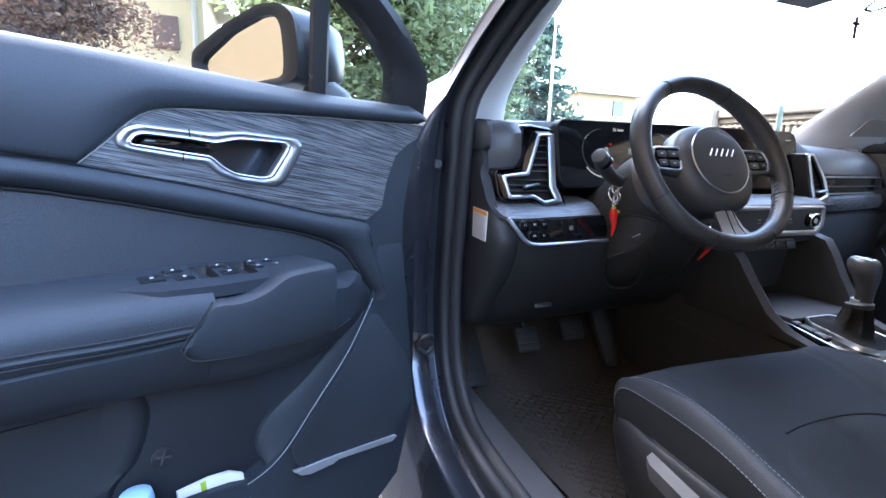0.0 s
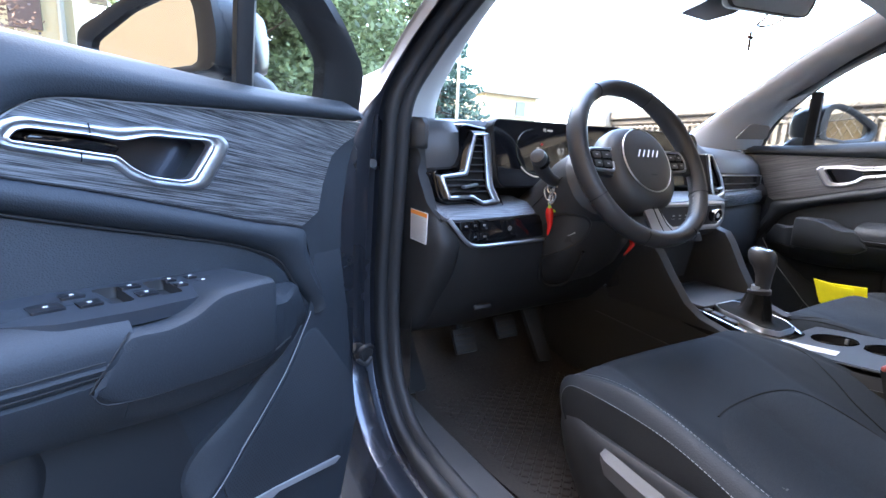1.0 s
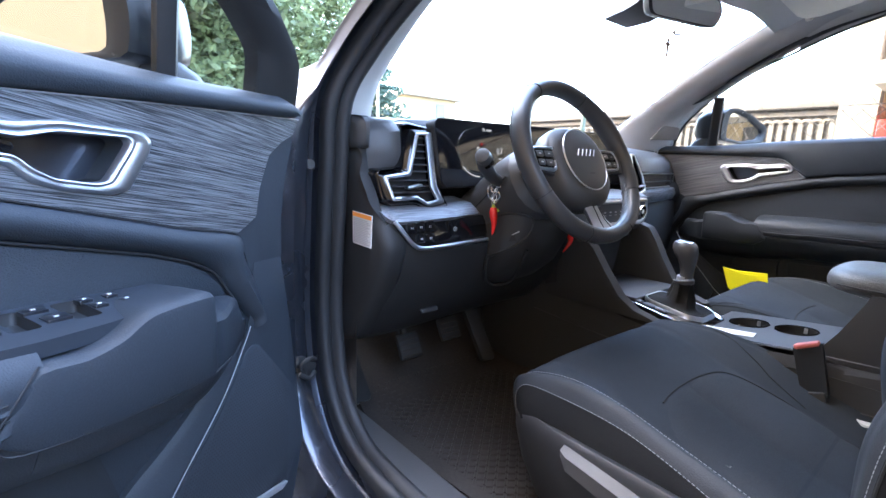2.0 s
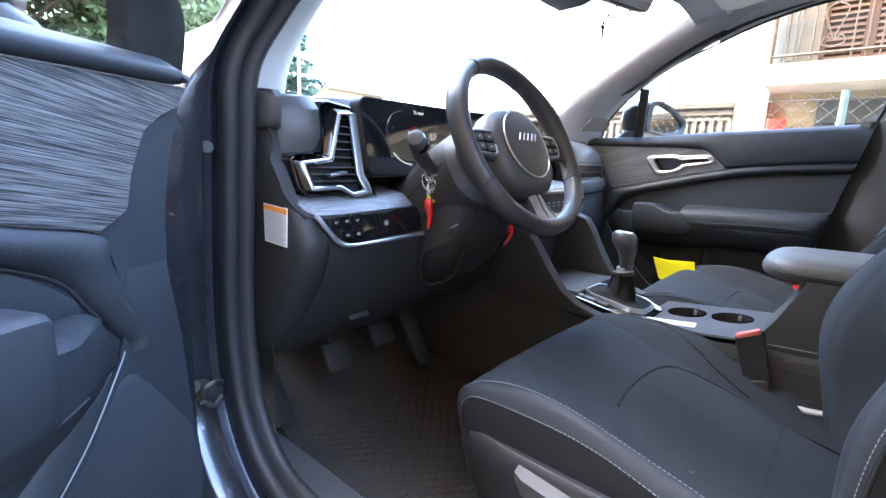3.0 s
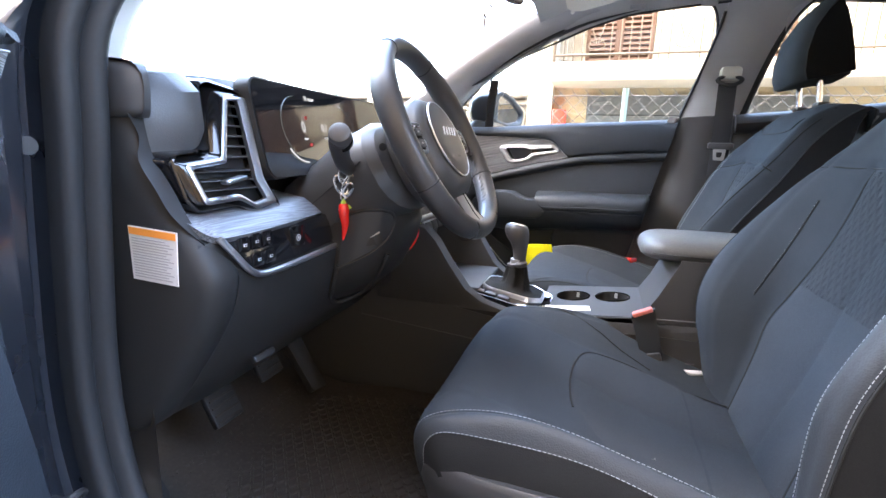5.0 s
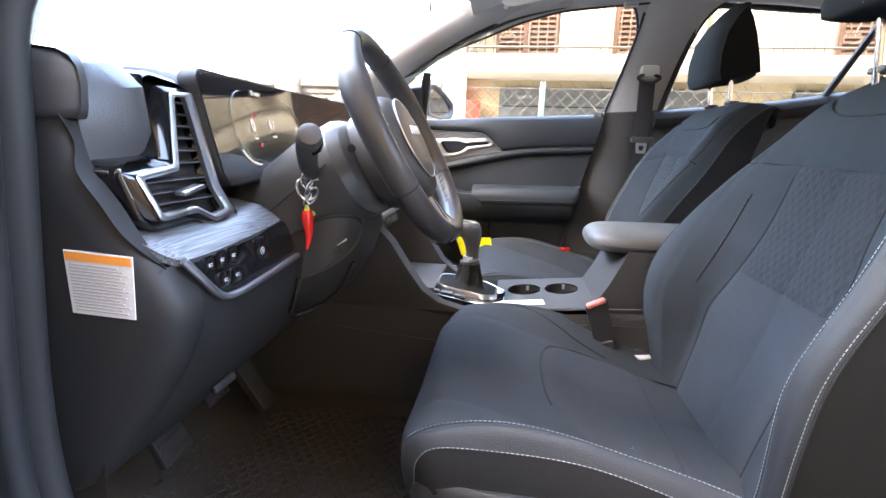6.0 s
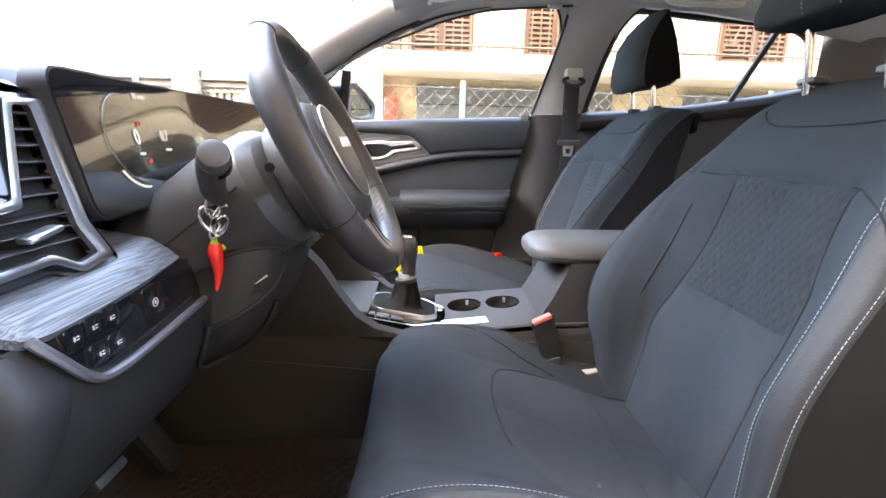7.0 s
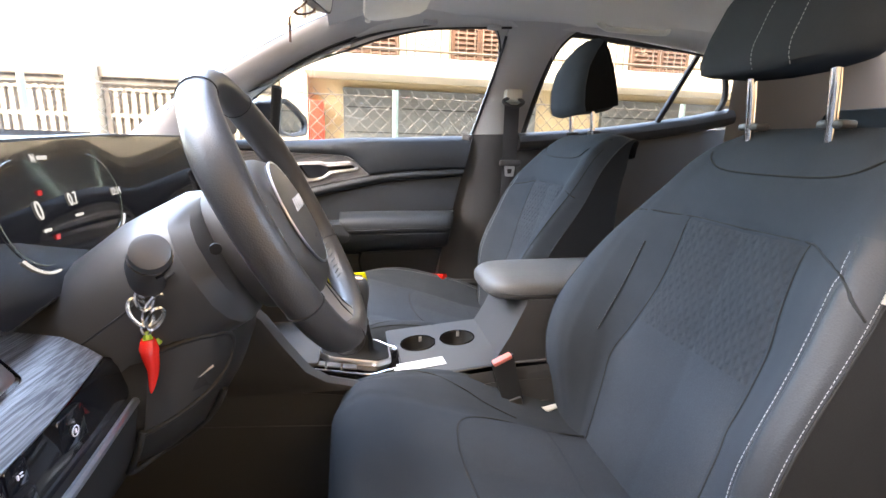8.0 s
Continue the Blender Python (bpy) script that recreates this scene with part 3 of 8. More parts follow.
# floor, sill trims, firewall, outer flanks
part("cabin_floor", grid(lambda u, v: V(-0.74 + 1.48 * u, 1.12 - 2.5 * v, 0.395 + 0.02 * math.exp(-((u - 0.5) * 12) ** 2)), 24, 20), CARPET, car, "black carpeted cabin floor")
part("firewall", grid(lambda u, v: V(-0.74 + 1.48 * u, 1.10 + 0.30 * min(1, v * 1.6), 0.39 + 0.72 * v), 8, 8), CARPET, car)
part("sill_trim", loft([[V(-0.775, y, 0.455), V(-0.76, y, 0.468), V(-0.70, y, 0.462), V(-0.672, y, 0.43), V(-0.668, y, 0.39)] for y in (1.0, 0.86, 0.6, 0.2, -0.3)], ring=False), HARD, car, "black plastic sill trim")
part("kick_panel", loft([[V(-0.742, 0.90, z), V(-0.725, 0.945, z), V(-0.705, 1.05, z), V(-0.69, 1.15, z)] for z in (0.40, 0.50, 0.62, 0.70)], ring=False), HARD, car)
for s in (-1, 1):
    part("flank", loft([[V(s * 0.90, y, z) for y in (2.6, 1.9, 1.2, 1.02)] for z in (0.30, 0.6, 0.9, 1.0)], ring=False), PAINT, car, "dark metallic front wing")
part("rear_flank", loft([[V(0.90 - 0.08 * (z > 1.0), y, z) for y in (0.95, 0.3, -0.5, -1.2, -1.55)] for z in (0.30, 0.6, 0.9, 1.05)], ring=False), PAINT, car)
part("rear_flank", loft([[V(-0.90 + 0.08 * (z > 1.0), y, z) for y in (-0.32, -0.7, -1.2, -1.55)] for z in (0.30, 0.6, 0.9, 1.05)], ring=False), PAINT, car)
part("tail_panel", loft([[V(x, -1.56, z) for x in (-0.88, -0.3, 0.3, 0.88)] for z in (0.30, 0.6, 0.9, 1.05)], ring=False), PAINT, car)
part("bonnet", grid(lambda u, v: V(-0.86 + 1.72 * u, 1.45 + 1.05 * v, 1.02 - 0.10 * v * v - 0.05 * (2 * u - 1) ** 4), 10, 8), PAINT, car)
part("nose_panel", loft([[V(x, 2.5 + 0.10 * (1 - (x / 0.86) ** 2), z) for x in (-0.86, -0.45, 0.0, 0.45, 0.86)] for z in (0.30, 0.6, 0.86, 0.92)], ring=False), PAINT, car)
for s in (-1, 1):
    for y in (1.75, -0.95):
        tyre = part("tyre", tube([V(s * 0.66, y, 0.33), V(s * 0.675, y, 0.33), V(s * 0.86, y, 0.33), V(s * 0.875, y, 0.33)], [0.30, 0.33, 0.33, 0.30], 28), RUBBER, car, "black rubber tyre")
        part("rim", tube([V(s * 0.86, y, 0.33), V(s * 0.879, y, 0.33), V(s * 0.882, y, 0.33)], [0.22, 0.22, 0.19], 20), SILVER, tyre, "silver wheel rim")
part("cowl", grid(lambda u, v: V(-0.72 + 1.44 * u, 1.28 + 0.2 * v, 1.05 - 0.03 * v), 8, 3), HARD, car)


# ---- front doors, built once for each side: u from the hinge edge backwards, v up, w into the cabin ----
def front_door(place, base, label, near):
    D = place

    def poly(pts, w, r=0.0):
        q = [D(u, v, w) for u, v in pts]
        return rounded(q, r) if r else q
    into = D(0, 0, 1) - D(0, 0, 0)
    door = thing("front_door", base, label, "car door", "front doors")
    shell = [(-0.012, 1.06), (0.0, 0.84), (0.0, 0.56), (0.045, 0.40), (0.10, 0.34), (0.98, 0.33), (1.06, 0.50), (1.10, 0.80), (1.08, 1.10), (0.6, 1.105), (0.2, 1.085)]
    part("door_skin", slab(poly(shell, -0.012, 0.04), into * -0.12, 0.012), PAINT, door, "dark metallic painted door shell")
    part("lower_panel", slab(poly([(0.046, 0.955), (0.040, 0.56), (0.072, 0.42), (0.12, 0.385), (0.95, 0.385), (1.02, 0.5), (1.04, 0.8), (1.03, 0.99), (0.6, 0.975)], 0.004, 0.03), into * -0.03, 0.012, 3), SOFT, door)
    # upper pad with its rolled top; its foot follows the trim's outline and then the ridge
    belt = [(0.0, 1.094), (0.10, 1.094), (0.22, 1.096), (0.34, 1.104), (0.46, 1.112), (0.60, 1.118), (0.8, 1.128), (1.04, 1.14)]
    low = [(0.012, 1.067), (0.134, 1.066), (0.239, 1.0645), (0.343, 1.062), (0.396, 1.0605), (0.417, 1.058), (0.435, 1.053), (0.4525, 1.0415), (0.4715, 1.0235), (0.4865, 1.0095), (0.5025, 0.9955), (0.526, 0.999), (0.56, 1.005), (0.70, 1.018), (0.85, 1.025), (1.04, 1.032)]

    def at(line, u):
        for (a, b), (c, d) in zip(line, line[1:]):
            if u <= c:
                return b + (d - b) * (u - a) / (c - a)
        return line[-1][1]
    belt_s = [(p.x, p.y) for p in smooth_line([V(a, b, 0) for a, b in belt], 6)]
    stations = sorted([a for a, b in low] + [0.016, 0.024, 0.05, 0.18, 0.29, 0.37, 0.407, 0.426, 0.444, 0.462, 0.479, 0.4945, 0.51, 0.54, 0.60, 0.65, 0.77, 0.94])
    rows = []
    for u in stations:
        vt, vb = at(belt_s, u), at(low, u)
        h = vt - vb
        k = min(1.0, h / 0.07)
        if u < 0.02:
            vt, vb = vt - 0.004, vb + 0.003
        rows.append([D(u, vt - 0.010, -0.055), D(u, vt + 0.001, -0.047), D(u, vt + 0.005, -0.032), D(u, vt + 0.004, -0.012), D(u, vt - 0.002, 0.004), D(u, vt - min(0.012, 0.30 * h), 0.014), D(u, vt - 0.45 * h, 0.020 + 0.004 * k), D(u, vt - 0.68 * h, 0.022 + 0.004 * k),
                     D(u, vb + min(0.009, 0.20 * h), 0.022), D(u, vb + min(0.003, 0.06 * h), 0.0205), D(u, vb, 0.017), D(u, vb, -0.005)])
    part("belt_pad", loft(rows, ring=True), SOFT, door, "dark blue-grey soft belt pad", 50)
    # streaked trim plate with an opening for the release handle
    trim = [(0.011, 1.065), (0.134, 1.064), (0.239, 1.0627), (0.343, 1.060), (0.396, 1.0586), (0.416, 1.0568), (0.4334, 1.0519), (0.4508, 1.0404), (0.470, 1.0223), (0.4846, 1.0086), (0.5011, 0.9945), (0.469, 0.988), (0.393, 0.972), (0.299, 0.948), (0.211, 0.9244),
            (0.134, 0.907), (0.1185, 0.9155), (0.1005, 0.927), (0.0914, 0.968), (0.072, 1.012), (0.047, 1.031), (0.024, 1.042)]
    bezel_out = [(0.4673, 1.0233), (0.4591, 1.0337), (0.4443, 1.0395), (0.3922, 1.0355), (0.3643, 1.0335), (0.3458, 1.0362), (0.3267, 1.0375), (0.2528, 1.0313), (0.2437, 1.0225), (0.2475, 1.0106), (0.2729, 0.9711), (0.2885, 0.9667), (0.3299, 0.9721), (0.3582, 0.9811), (0.3731, 0.996), (0.4008, 0.9993), (0.4541, 1.0088), (0.466, 1.0141)]
    bezel_in = [(0.4515, 1.0179), (0.4455, 1.0256), (0.438, 1.0272), (0.3908, 1.0235), (0.3628, 1.0193), (0.3465, 1.0232), (0.3345, 1.0262), (0.2743, 1.0245), (0.2695, 1.0195), (0.2731, 1.0125), (0.2955, 0.9807), (0.3093, 0.9793), (0.3429, 0.9853), (0.3574, 0.9953), (0.3677, 1.0053), (0.4001, 1.0099), (0.4444, 1.0161), (0.4492, 1.0159)]
    plate = bmesh.new()
    loops = []
    for pts in (trim, bezel_out):
        vs = [plate.verts.new(p) for p in (poly(pts, 0.014, 0.004 if pts is bezel_out else 0.003))]
        loops.append([plate.edges.new((vs[i - 1], vs[i])) for i in range(len(vs))])
    bmesh.ops.triangle_fill(plate, use_beauty=True, edges=loops[0] + loops[1])
    rim_loop = poly(trim, 0.014, 0.003)
    side = loft([rim_loop, [p - into * 0.016 for p in rim_loop]], cap=False)
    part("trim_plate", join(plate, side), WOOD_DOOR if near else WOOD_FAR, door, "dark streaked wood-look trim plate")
    part("trim_edge", tube(smooth_line([D(u, v, 0.0145) for u, v in trim[:11]], 3), 0.0009, 6), SILVER, door, "thin silver trim edge")
    o2, i2 = poly(bezel_out, 0.0145, 0.005), poly(bezel_in, 0.0145, 0.005)
    rows = [[p.lerp(q, f) + into * h for p, q in zip(o2, i2)] for f, h in ((-0.06, -0.006), (-0.03, 0.0005), (0.08, 0.0035), (0.30, 0.0050), (0.55, 0.0045), (0.68, 0.0030), (0.80, 0.0040), (0.93, 0.0030), (1.0, 0.0), (1.02, -0.014))]
    bez = part("handle_bezel", loft(rows, cap=False), SATIN, door, "satin grey metal handle bezel")
    part("bezel_ridge", tube([p.lerp(q, 0.86) + into * 0.0042 for p, q in zip(o2, i2)], 0.0011, 6, closed=True), CHROME, bez, "bright inner edge of the bezel")
    cen = sum(i2, V(0, 0, 0)) / len(i2)
    part("handle_cup", loft([[p - into * 0.004 for p in i2], [cen + (p - cen) * 0.97 - into * 0.024 for p in i2], [cen + (p - cen) * 0.90 - into * 0.030 for p in i2], [cen + (p - cen) * 0.4 - into * 0.0305 for p in i2]], cap=False), POCKET, bez, "dark hollow behind the handle")
    slot = rounded([D(u, v, 0.0115) for u, v in [(0.437, 1.0235), (0.392, 1.0195), (0.364, 1.0155), (0.366, 1.0075), (0.400, 1.0115), (0.443, 1.0175)]], 0.003)
    part("release_lever", slab(slot, into * -0.008, 0.002), GLOSS, bez, "glossy black release lever")
    for a, b in (((0.3922, 1.0358), (0.3908, 1.0235)), ((0.4008, 0.9990), (0.4001, 1.0100))):
        part("bezel_split", tube([D(a[0], a[1], 0.0185), D(a[0] * 0.7 + b[0] * 0.3, a[1] * 0.7 + b[1] * 0.3, 0.0196), D(b[0], b[1], 0.0178)], 0.0007, 5), SEAM, bez)
    # ridge below the trim, which turns down into the front of the speaker panel
    rows = []
    s2 = smooth_line([V(0.085, 0.785, 0), V(0.092, 0.805, 0), V(0.104, 0.832, 0), V(0.121, 0.870, 0), V(0.132, 0.9045, 0), V(0.211, 0.9225, 0), V(0.299, 0.946, 0), V(0.393, 0.970, 0), V(0.469, 0.986, 0), V(0.5025, 0.9935, 0), V(0.56, 1.003, 0), V(0.70, 1.016, 0), V(1.03, 1.03, 0)], 5)
    s3 = smooth_line([V(0.1125, 0.765, 0), V(0.1135, 0.780, 0), V(0.130, 0.803, 0), V(0.150, 0.832, 0), V(0.176, 0.866, 0), V(0.235, 0.893, 0), V(0.30, 0.911, 0), V(0.393, 0.934, 0), V(0.469, 0.9535, 0), V(0.5025, 0.9605, 0), V(0.56, 0.9715, 0), V(0.70, 0.985, 0), V(1.03, 1.005, 0)], 5)
    for i, (p, q) in enumerate(zip(s2, s3)):
        k = min(1.0, i / 20)
        rows.append([D(p.x, p.y, -0.01), D(p.x, p.y, 0.009 + 0.004 * k)] + [D(p.x + (q.x - p.x) * f, p.y + (q.y - p.y) * f, 0.011 + w) for f, w in ((0.10, 0.006 * k), (0.28, 0.012 * k), (0.48, 0.014), (0.68, 0.012), (0.85, 0.006), (0.96, 0.0))] + [D(q.x, q.y, 0.004), D(q.x, q.y, -0.01)])
    part("trim_ridge", loft(rows), SOFT, door, "", 50)
    part("ridge_joint", tube([D(q.x, q.y - 0.0012, 0.0092) for q in s3[12:]], 0.0016, 6), SEAM, door)
    part("ridge_joint", tube([D(q.x, q.y + 0.0006, 0.0150) for q in s2[20:]], 0.0010, 6), SEAM, door)
    part("front_corner", slab(poly([(0.014, 1.064), (0.09, 1.064), (0.20, 0.925), (0.125, 0.90), (0.112, 0.85), (0.095, 0.765), (0.042, 0.765), (0.050, 0.86), (0.049, 0.92), (0.036, 0.985), (0.022, 1.03)], 0.0095, 0.012), into * -0.02, 0.006, 3), SOFT, door)
    # padded inset between ridge and armrest
    edge = [(p.x + 0.002, p.y - 0.004) for p in s3[14:62:3]]
    part("inset_pad", slab(poly([(0.20, 0.80)] + edge + [(1.02, 0.998), (1.02, 0.84), (0.5, 0.81)], 0.0075), into * -0.02, 0.004), LEATHER, door, "grained dark padded inset")

    # armrest: long pad, grip shell and front block
    def skin(rows, n=4):
        cols = [smooth_line(list(c), n) for c in zip(*rows)]
        return loft([list(r) for r in zip(*cols)])
    arm = []
    for u, top, nose, low_v, bottom in ((0.40, 0.845, 0.100, 0.806, 0.724), (0.47, 0.848, 0.098, 0.804, 0.732), (0.56, 0.850, 0.095, 0.806, 0.740), (0.75, 0.852, 0.09, 0.808, 0.748), (1.00, 0.855, 0.07, 0.812, 0.76)):
        arm.append([D(u, top + 0.022, 0.0), D(u, top + 0.020, 0.045), D(u, top + 0.014, nose - 0.030), D(u, top + 0.006, nose - 0.012), D(u, top - 0.006, nose - 0.003), D(u, top - 0.016, nose), D(u, low_v + 0.012, nose), D(u, low_v + 0.003, nose - 0.002), D(u, low_v, nose - 0.006),
                    D(u, low_v - 0.003, nose - 0.003), D(u, low_v - 0.012, nose - 0.005), D(u, low_v - 0.035, nose - 0.016), D(u, bottom + 0.006, 0.058), D(u, bottom, 0.045), D(u, bottom - 0.008, 0.0)])
    pad = part("armrest", skin(arm), SOFT, door, "dark grained armrest", 50)
    for v0, w0, mat_p, rr in ((0.8225, 0.0990, SEAM, 0.0010), (0.8160, 0.0978, SOFT, 0.0034), (0.8098, 0.0983, SEAM, 0.0010)):
        part("armrest_piping", tube(smooth_line([D(u, v0 + dv, w0 + dw) for u, dv, dw in ((0.427, 0.0, 0.0), (0.50, 0.001, -0.0015), (0.58, 0.005, -0.004), (0.75, 0.007, -0.009), (1.0, 0.010, -0.029))], 4), rr, 8), mat_p, pad)
    grip, under = [], []
    for u, top, nose, foot, bottom in ((0.128, 0.800, 0.016, 0.772, 0.748), (0.155, 0.812, 0.034, 0.772, 0.736), (0.180, 0.826, 0.056, 0.772, 0.729), (0.205, 0.842, 0.078, 0.771, 0.724), (0.235, 0.860, 0.098, 0.769, 0.720), (0.27, 0.867, 0.103, 0.768, 0.716), (0.30, 0.866, 0.104, 0.768, 0.715),
                                       (0.335, 0.857, 0.1045, 0.768, 0.716), (0.365, 0.8495, 0.103, 0.769, 0.718), (0.405, 0.848, 0.1008, 0.770, 0.724), (0.425, 0.823, 0.1000, 0.777, 0.727), (0.438, 0.801, 0.0993, 0.792, 0.729)):
        under.append([D(u, 0.790, 0.0), D(u, 0.786, nose * 0.85), D(u, 0.768, nose * 0.83), D(u, bottom + 0.022, nose * 0.69), D(u, bottom + 0.005, nose * 0.55), D(u, bottom, nose * 0.44), D(u, bottom - 0.008, 0.0)])
    for u, top, nose, foot in ((0.2405, 0.861, 0.095, 0.770), (0.247, 0.866, 0.101, 0.770), (0.27, 0.867, 0.103, 0.768), (0.306, 0.8655, 0.104, 0.768), (0.322, 0.8613, 0.1045, 0.768), (0.344, 0.8495, 0.1045, 0.768), (0.372, 0.8425, 0.103, 0.769), (0.4036, 0.843, 0.1008, 0.770), (0.420, 0.825, 0.1000, 0.777), (0.4386, 0.8012, 0.0993, 0.792)):
        grip.append([D(u, top - 0.004, 0.0), D(u, top - 0.001, nose * 0.5), D(u, top, nose * 0.84), D(u, top - 0.001, nose * 0.93), D(u, top - 0.005, nose * 0.985), D(u, top - 0.011, nose), D(u, (top + foot) / 2, nose), D(u, foot + 0.007, nose - 0.002), D(u, foot + 0.002, nose - 0.005), D(u, foot, nose - 0.012), D(u, foot + 0.002, 0.0)])
    part("grip_shell", skin(grip, 3), SOFT, pad, "dark moulded pull grip", 32)
    front = [[D(u, top - 0.003, 0.0), D(u, top, nose * 0.6), D(u, top - 0.002, nose * 0.9), D(u, top - 0.008, nose), D(u, (top + 0.765) / 2, nose), D(u, 0.766, nose * 0.95), D(u, 0.760, nose * 0.8), D(u, 0.760, 0.0)] for u, top, nose in ((0.126, 0.782, 0.012), (0.142, 0.806, 0.022), (0.160, 0.829, 0.036), (0.200, 0.828, 0.066), (0.225, 0.834, 0.086), (0.248, 0.838, 0.094))]
    part("grip_front", skin(front, 3), SOFT, pad, "", 32)
    part("grip_underside", skin(under[:10]), SOFT, pad, "", 50)
    edge = [(0.405, 0.845, 0.0985), (0.421, 0.825, 0.1005), (0.4388, 0.801, 0.0992), (0.4388, 0.793, 0.0985), (0.421, 0.7775, 0.0970), (0.342, 0.770, 0.0985), (0.262, 0.768, 0.0945), (0.205, 0.772, 0.075)]
    part("grip_joint", tube(smooth_line([D(*p) for p in edge], 5), 0.0009, 6), SEAM, pad)
    # switch plate with rocker switches: a sloping deck from the panel down to the grip
    def deck(u, w, up=0.0):
        return D(u, 0.8715 - (w - 0.01) * 0.135 - max(0.0, 0.44 - u) * 0.035 + up, w)
    deck_out = [deck(u, w) for u, w in ((0.525, 0.010), (0.497, 0.008), (0.44, 0.008), (0.353, 0.008), (0.250, 0.010), (0.262, 0.045), (0.295, 0.070), (0.335, 0.082), (0.394, 0.086), (0.453, 0.082), (0.49, 0.062))]
    if near:
        # the deck is open over two finger wells
        rim_d = rounded(deck_out, 0.008)
        wells = [rounded([deck(u - 0.012, 0.016), deck(u + 0.011, 0.016), deck(u + 0.010, 0.060), deck(u - 0.013, 0.060)], 0.005) for u in (0.394, 0.346)]
        top = bmesh.new()
        loops = []
        for pts in [rim_d] + wells:
            vs = [top.verts.new(p) for p in pts]
            loops += [top.edges.new((vs[i - 1], vs[i])) for i in range(len(vs))]
        bmesh.ops.triangle_fill(top, use_beauty=True, edges=loops)
        sw = part("switch_plate", join(top, loft([rim_d, [p + V(0, 0, -0.014) for p in rim_d]], cap=False)), DECK, pad, "dark switch plate")
        for pts in wells:
            mid_w = sum(pts, V(0, 0, 0)) / len(pts)
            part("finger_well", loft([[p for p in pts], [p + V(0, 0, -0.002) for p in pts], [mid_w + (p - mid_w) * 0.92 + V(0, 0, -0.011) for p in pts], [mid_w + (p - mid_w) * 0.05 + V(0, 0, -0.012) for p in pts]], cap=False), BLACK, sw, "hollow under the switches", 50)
        for u, w, du, dw in ((0.450, 0.044, 0.026, 0.020), (0.424, 0.026, 0.020, 0.013), (0.418, 0.050, 0.020, 0.016), (0.372, 0.024, 0.020, 0.013), (0.366, 0.048, 0.020, 0.016), (0.330, 0.022, 0.013, 0.012), (0.326, 0.040, 0.013, 0.012), (0.306, 0.022, 0.012, 0.012), (0.300, 0.040, 0.012, 0.012)):
            q = [deck(u - du / 2, w - dw / 2, 0.0012), deck(u + du / 2, w - dw / 2, 0.0012), deck(u + du / 2, w + dw / 2, 0.0025), deck(u - du / 2, w + dw / 2, 0.0025)]
            part("switch", slab(rounded(q, 0.002), V(0, 0, -0.004), 0.0008), GLOSS_SOFT, sw)
            q = [deck(u - 0.0018, w - 0.0010, 0.0026), deck(u + 0.0018, w - 0.0010, 0.0026), deck(u + 0.0018, w + 0.0014, 0.0030), deck(u - 0.0018, w + 0.0014, 0.0030)]
            part("mark", slab(q, V(0, 0, -0.0012)), PALE_MARK, sw)
    # door pocket behind the raised speaker panel, whose rear edge carries a bright line
    edge_uv = [(0.118, 0.772), (0.128, 0.756), (0.175, 0.692), (0.240, 0.627), (0.297, 0.571), (0.345, 0.548), (0.42, 0.540)]
    lip = smooth_line([D(u, v, 0.0105 + 0.0225 * max(0.0, min(1.0, (0.80 - v) / 0.22))) for u, v in edge_uv], 5)
    front_panel = [(0.049, 0.865), (0.108, 0.865), (0.112, 0.79)] + edge_uv + [(0.42, 0.395), (0.12, 0.390), (0.072, 0.425), (0.034, 0.56), (0.041, 0.77)]
    pw = lambda v: 0.0095 + 0.0225 * max(0.0, min(1.0, (0.80 - v) / 0.22))
    part("speaker_panel", slab([D(u, v, pw(v)) for u, v in front_panel], into * -0.03, 0.004, 3), SOFT, door, "dark moulded speaker panel")
    part("pocket_edge", tube(lip[:27], 0.0008, 6), SILVER, door, "thin satin edge line")
    part("pocket_front", slab([D(u, v, w) for u, v, w in ((0.35, 0.552, 0.034), (0.40, 0.566, 0.044), (0.45, 0.578, 0.054), (0.52, 0.585, 0.062), (0.95, 0.585, 0.066), (0.98, 0.40, 0.066), (0.40, 0.395, 0.060), (0.34, 0.395, 0.034))], into * -0.012, 0.005, 3), SOFT, door, "dark door pocket front")
    # the panel's inner flank falls to a fold in the pocket's back wall
    dip = smooth_line([D(0.150, 0.745, 0.010), D(0.198, 0.705, 0.010), D(0.247, 0.666, 0.010), D(0.305, 0.628, 0.010), D(0.3235, 0.601, 0.010), D(0.324, 0.570, 0.012), D(0.312, 0.550, 0.016)], 5)
    n_d = len(dip)
    lip_r = resample(lip[2:27], n_d, False)
    part("pocket_flank", loft([[a - into * 0.003, a.lerp(b, 0.5) + into * 0.003, a.lerp(b, 0.85) + into * 0.003, b + into * 0.002, b - into * 0.006 + (b - a).normalized() * 0.004] for a, b in zip(lip_r, dip)], ring=False), SOFT, door)
    rec = [D(0.33, 0.715, 0.0065), D(0.50, 0.715, 0.0065), D(0.97, 0.73, 0.0065), D(0.97, 0.42, 0.0065), D(0.30, 0.42, 0.0065), D(0.30, 0.60, 0.0065)]
    part("pocket_back", slab(rounded(rec, 0.03), into * -0.008, 0.003), POCKET, door)
    bul = smooth_line([D(0.53, 0.50, 0.006), D(0.515, 0.595, 0.006), D(0.484, 0.633, 0.006), D(0.467, 0.688, 0.006), D(0.475, 0.73, 0.004)], 6)
    a_along = (D(1, 0, 0) - D(0, 0, 0))
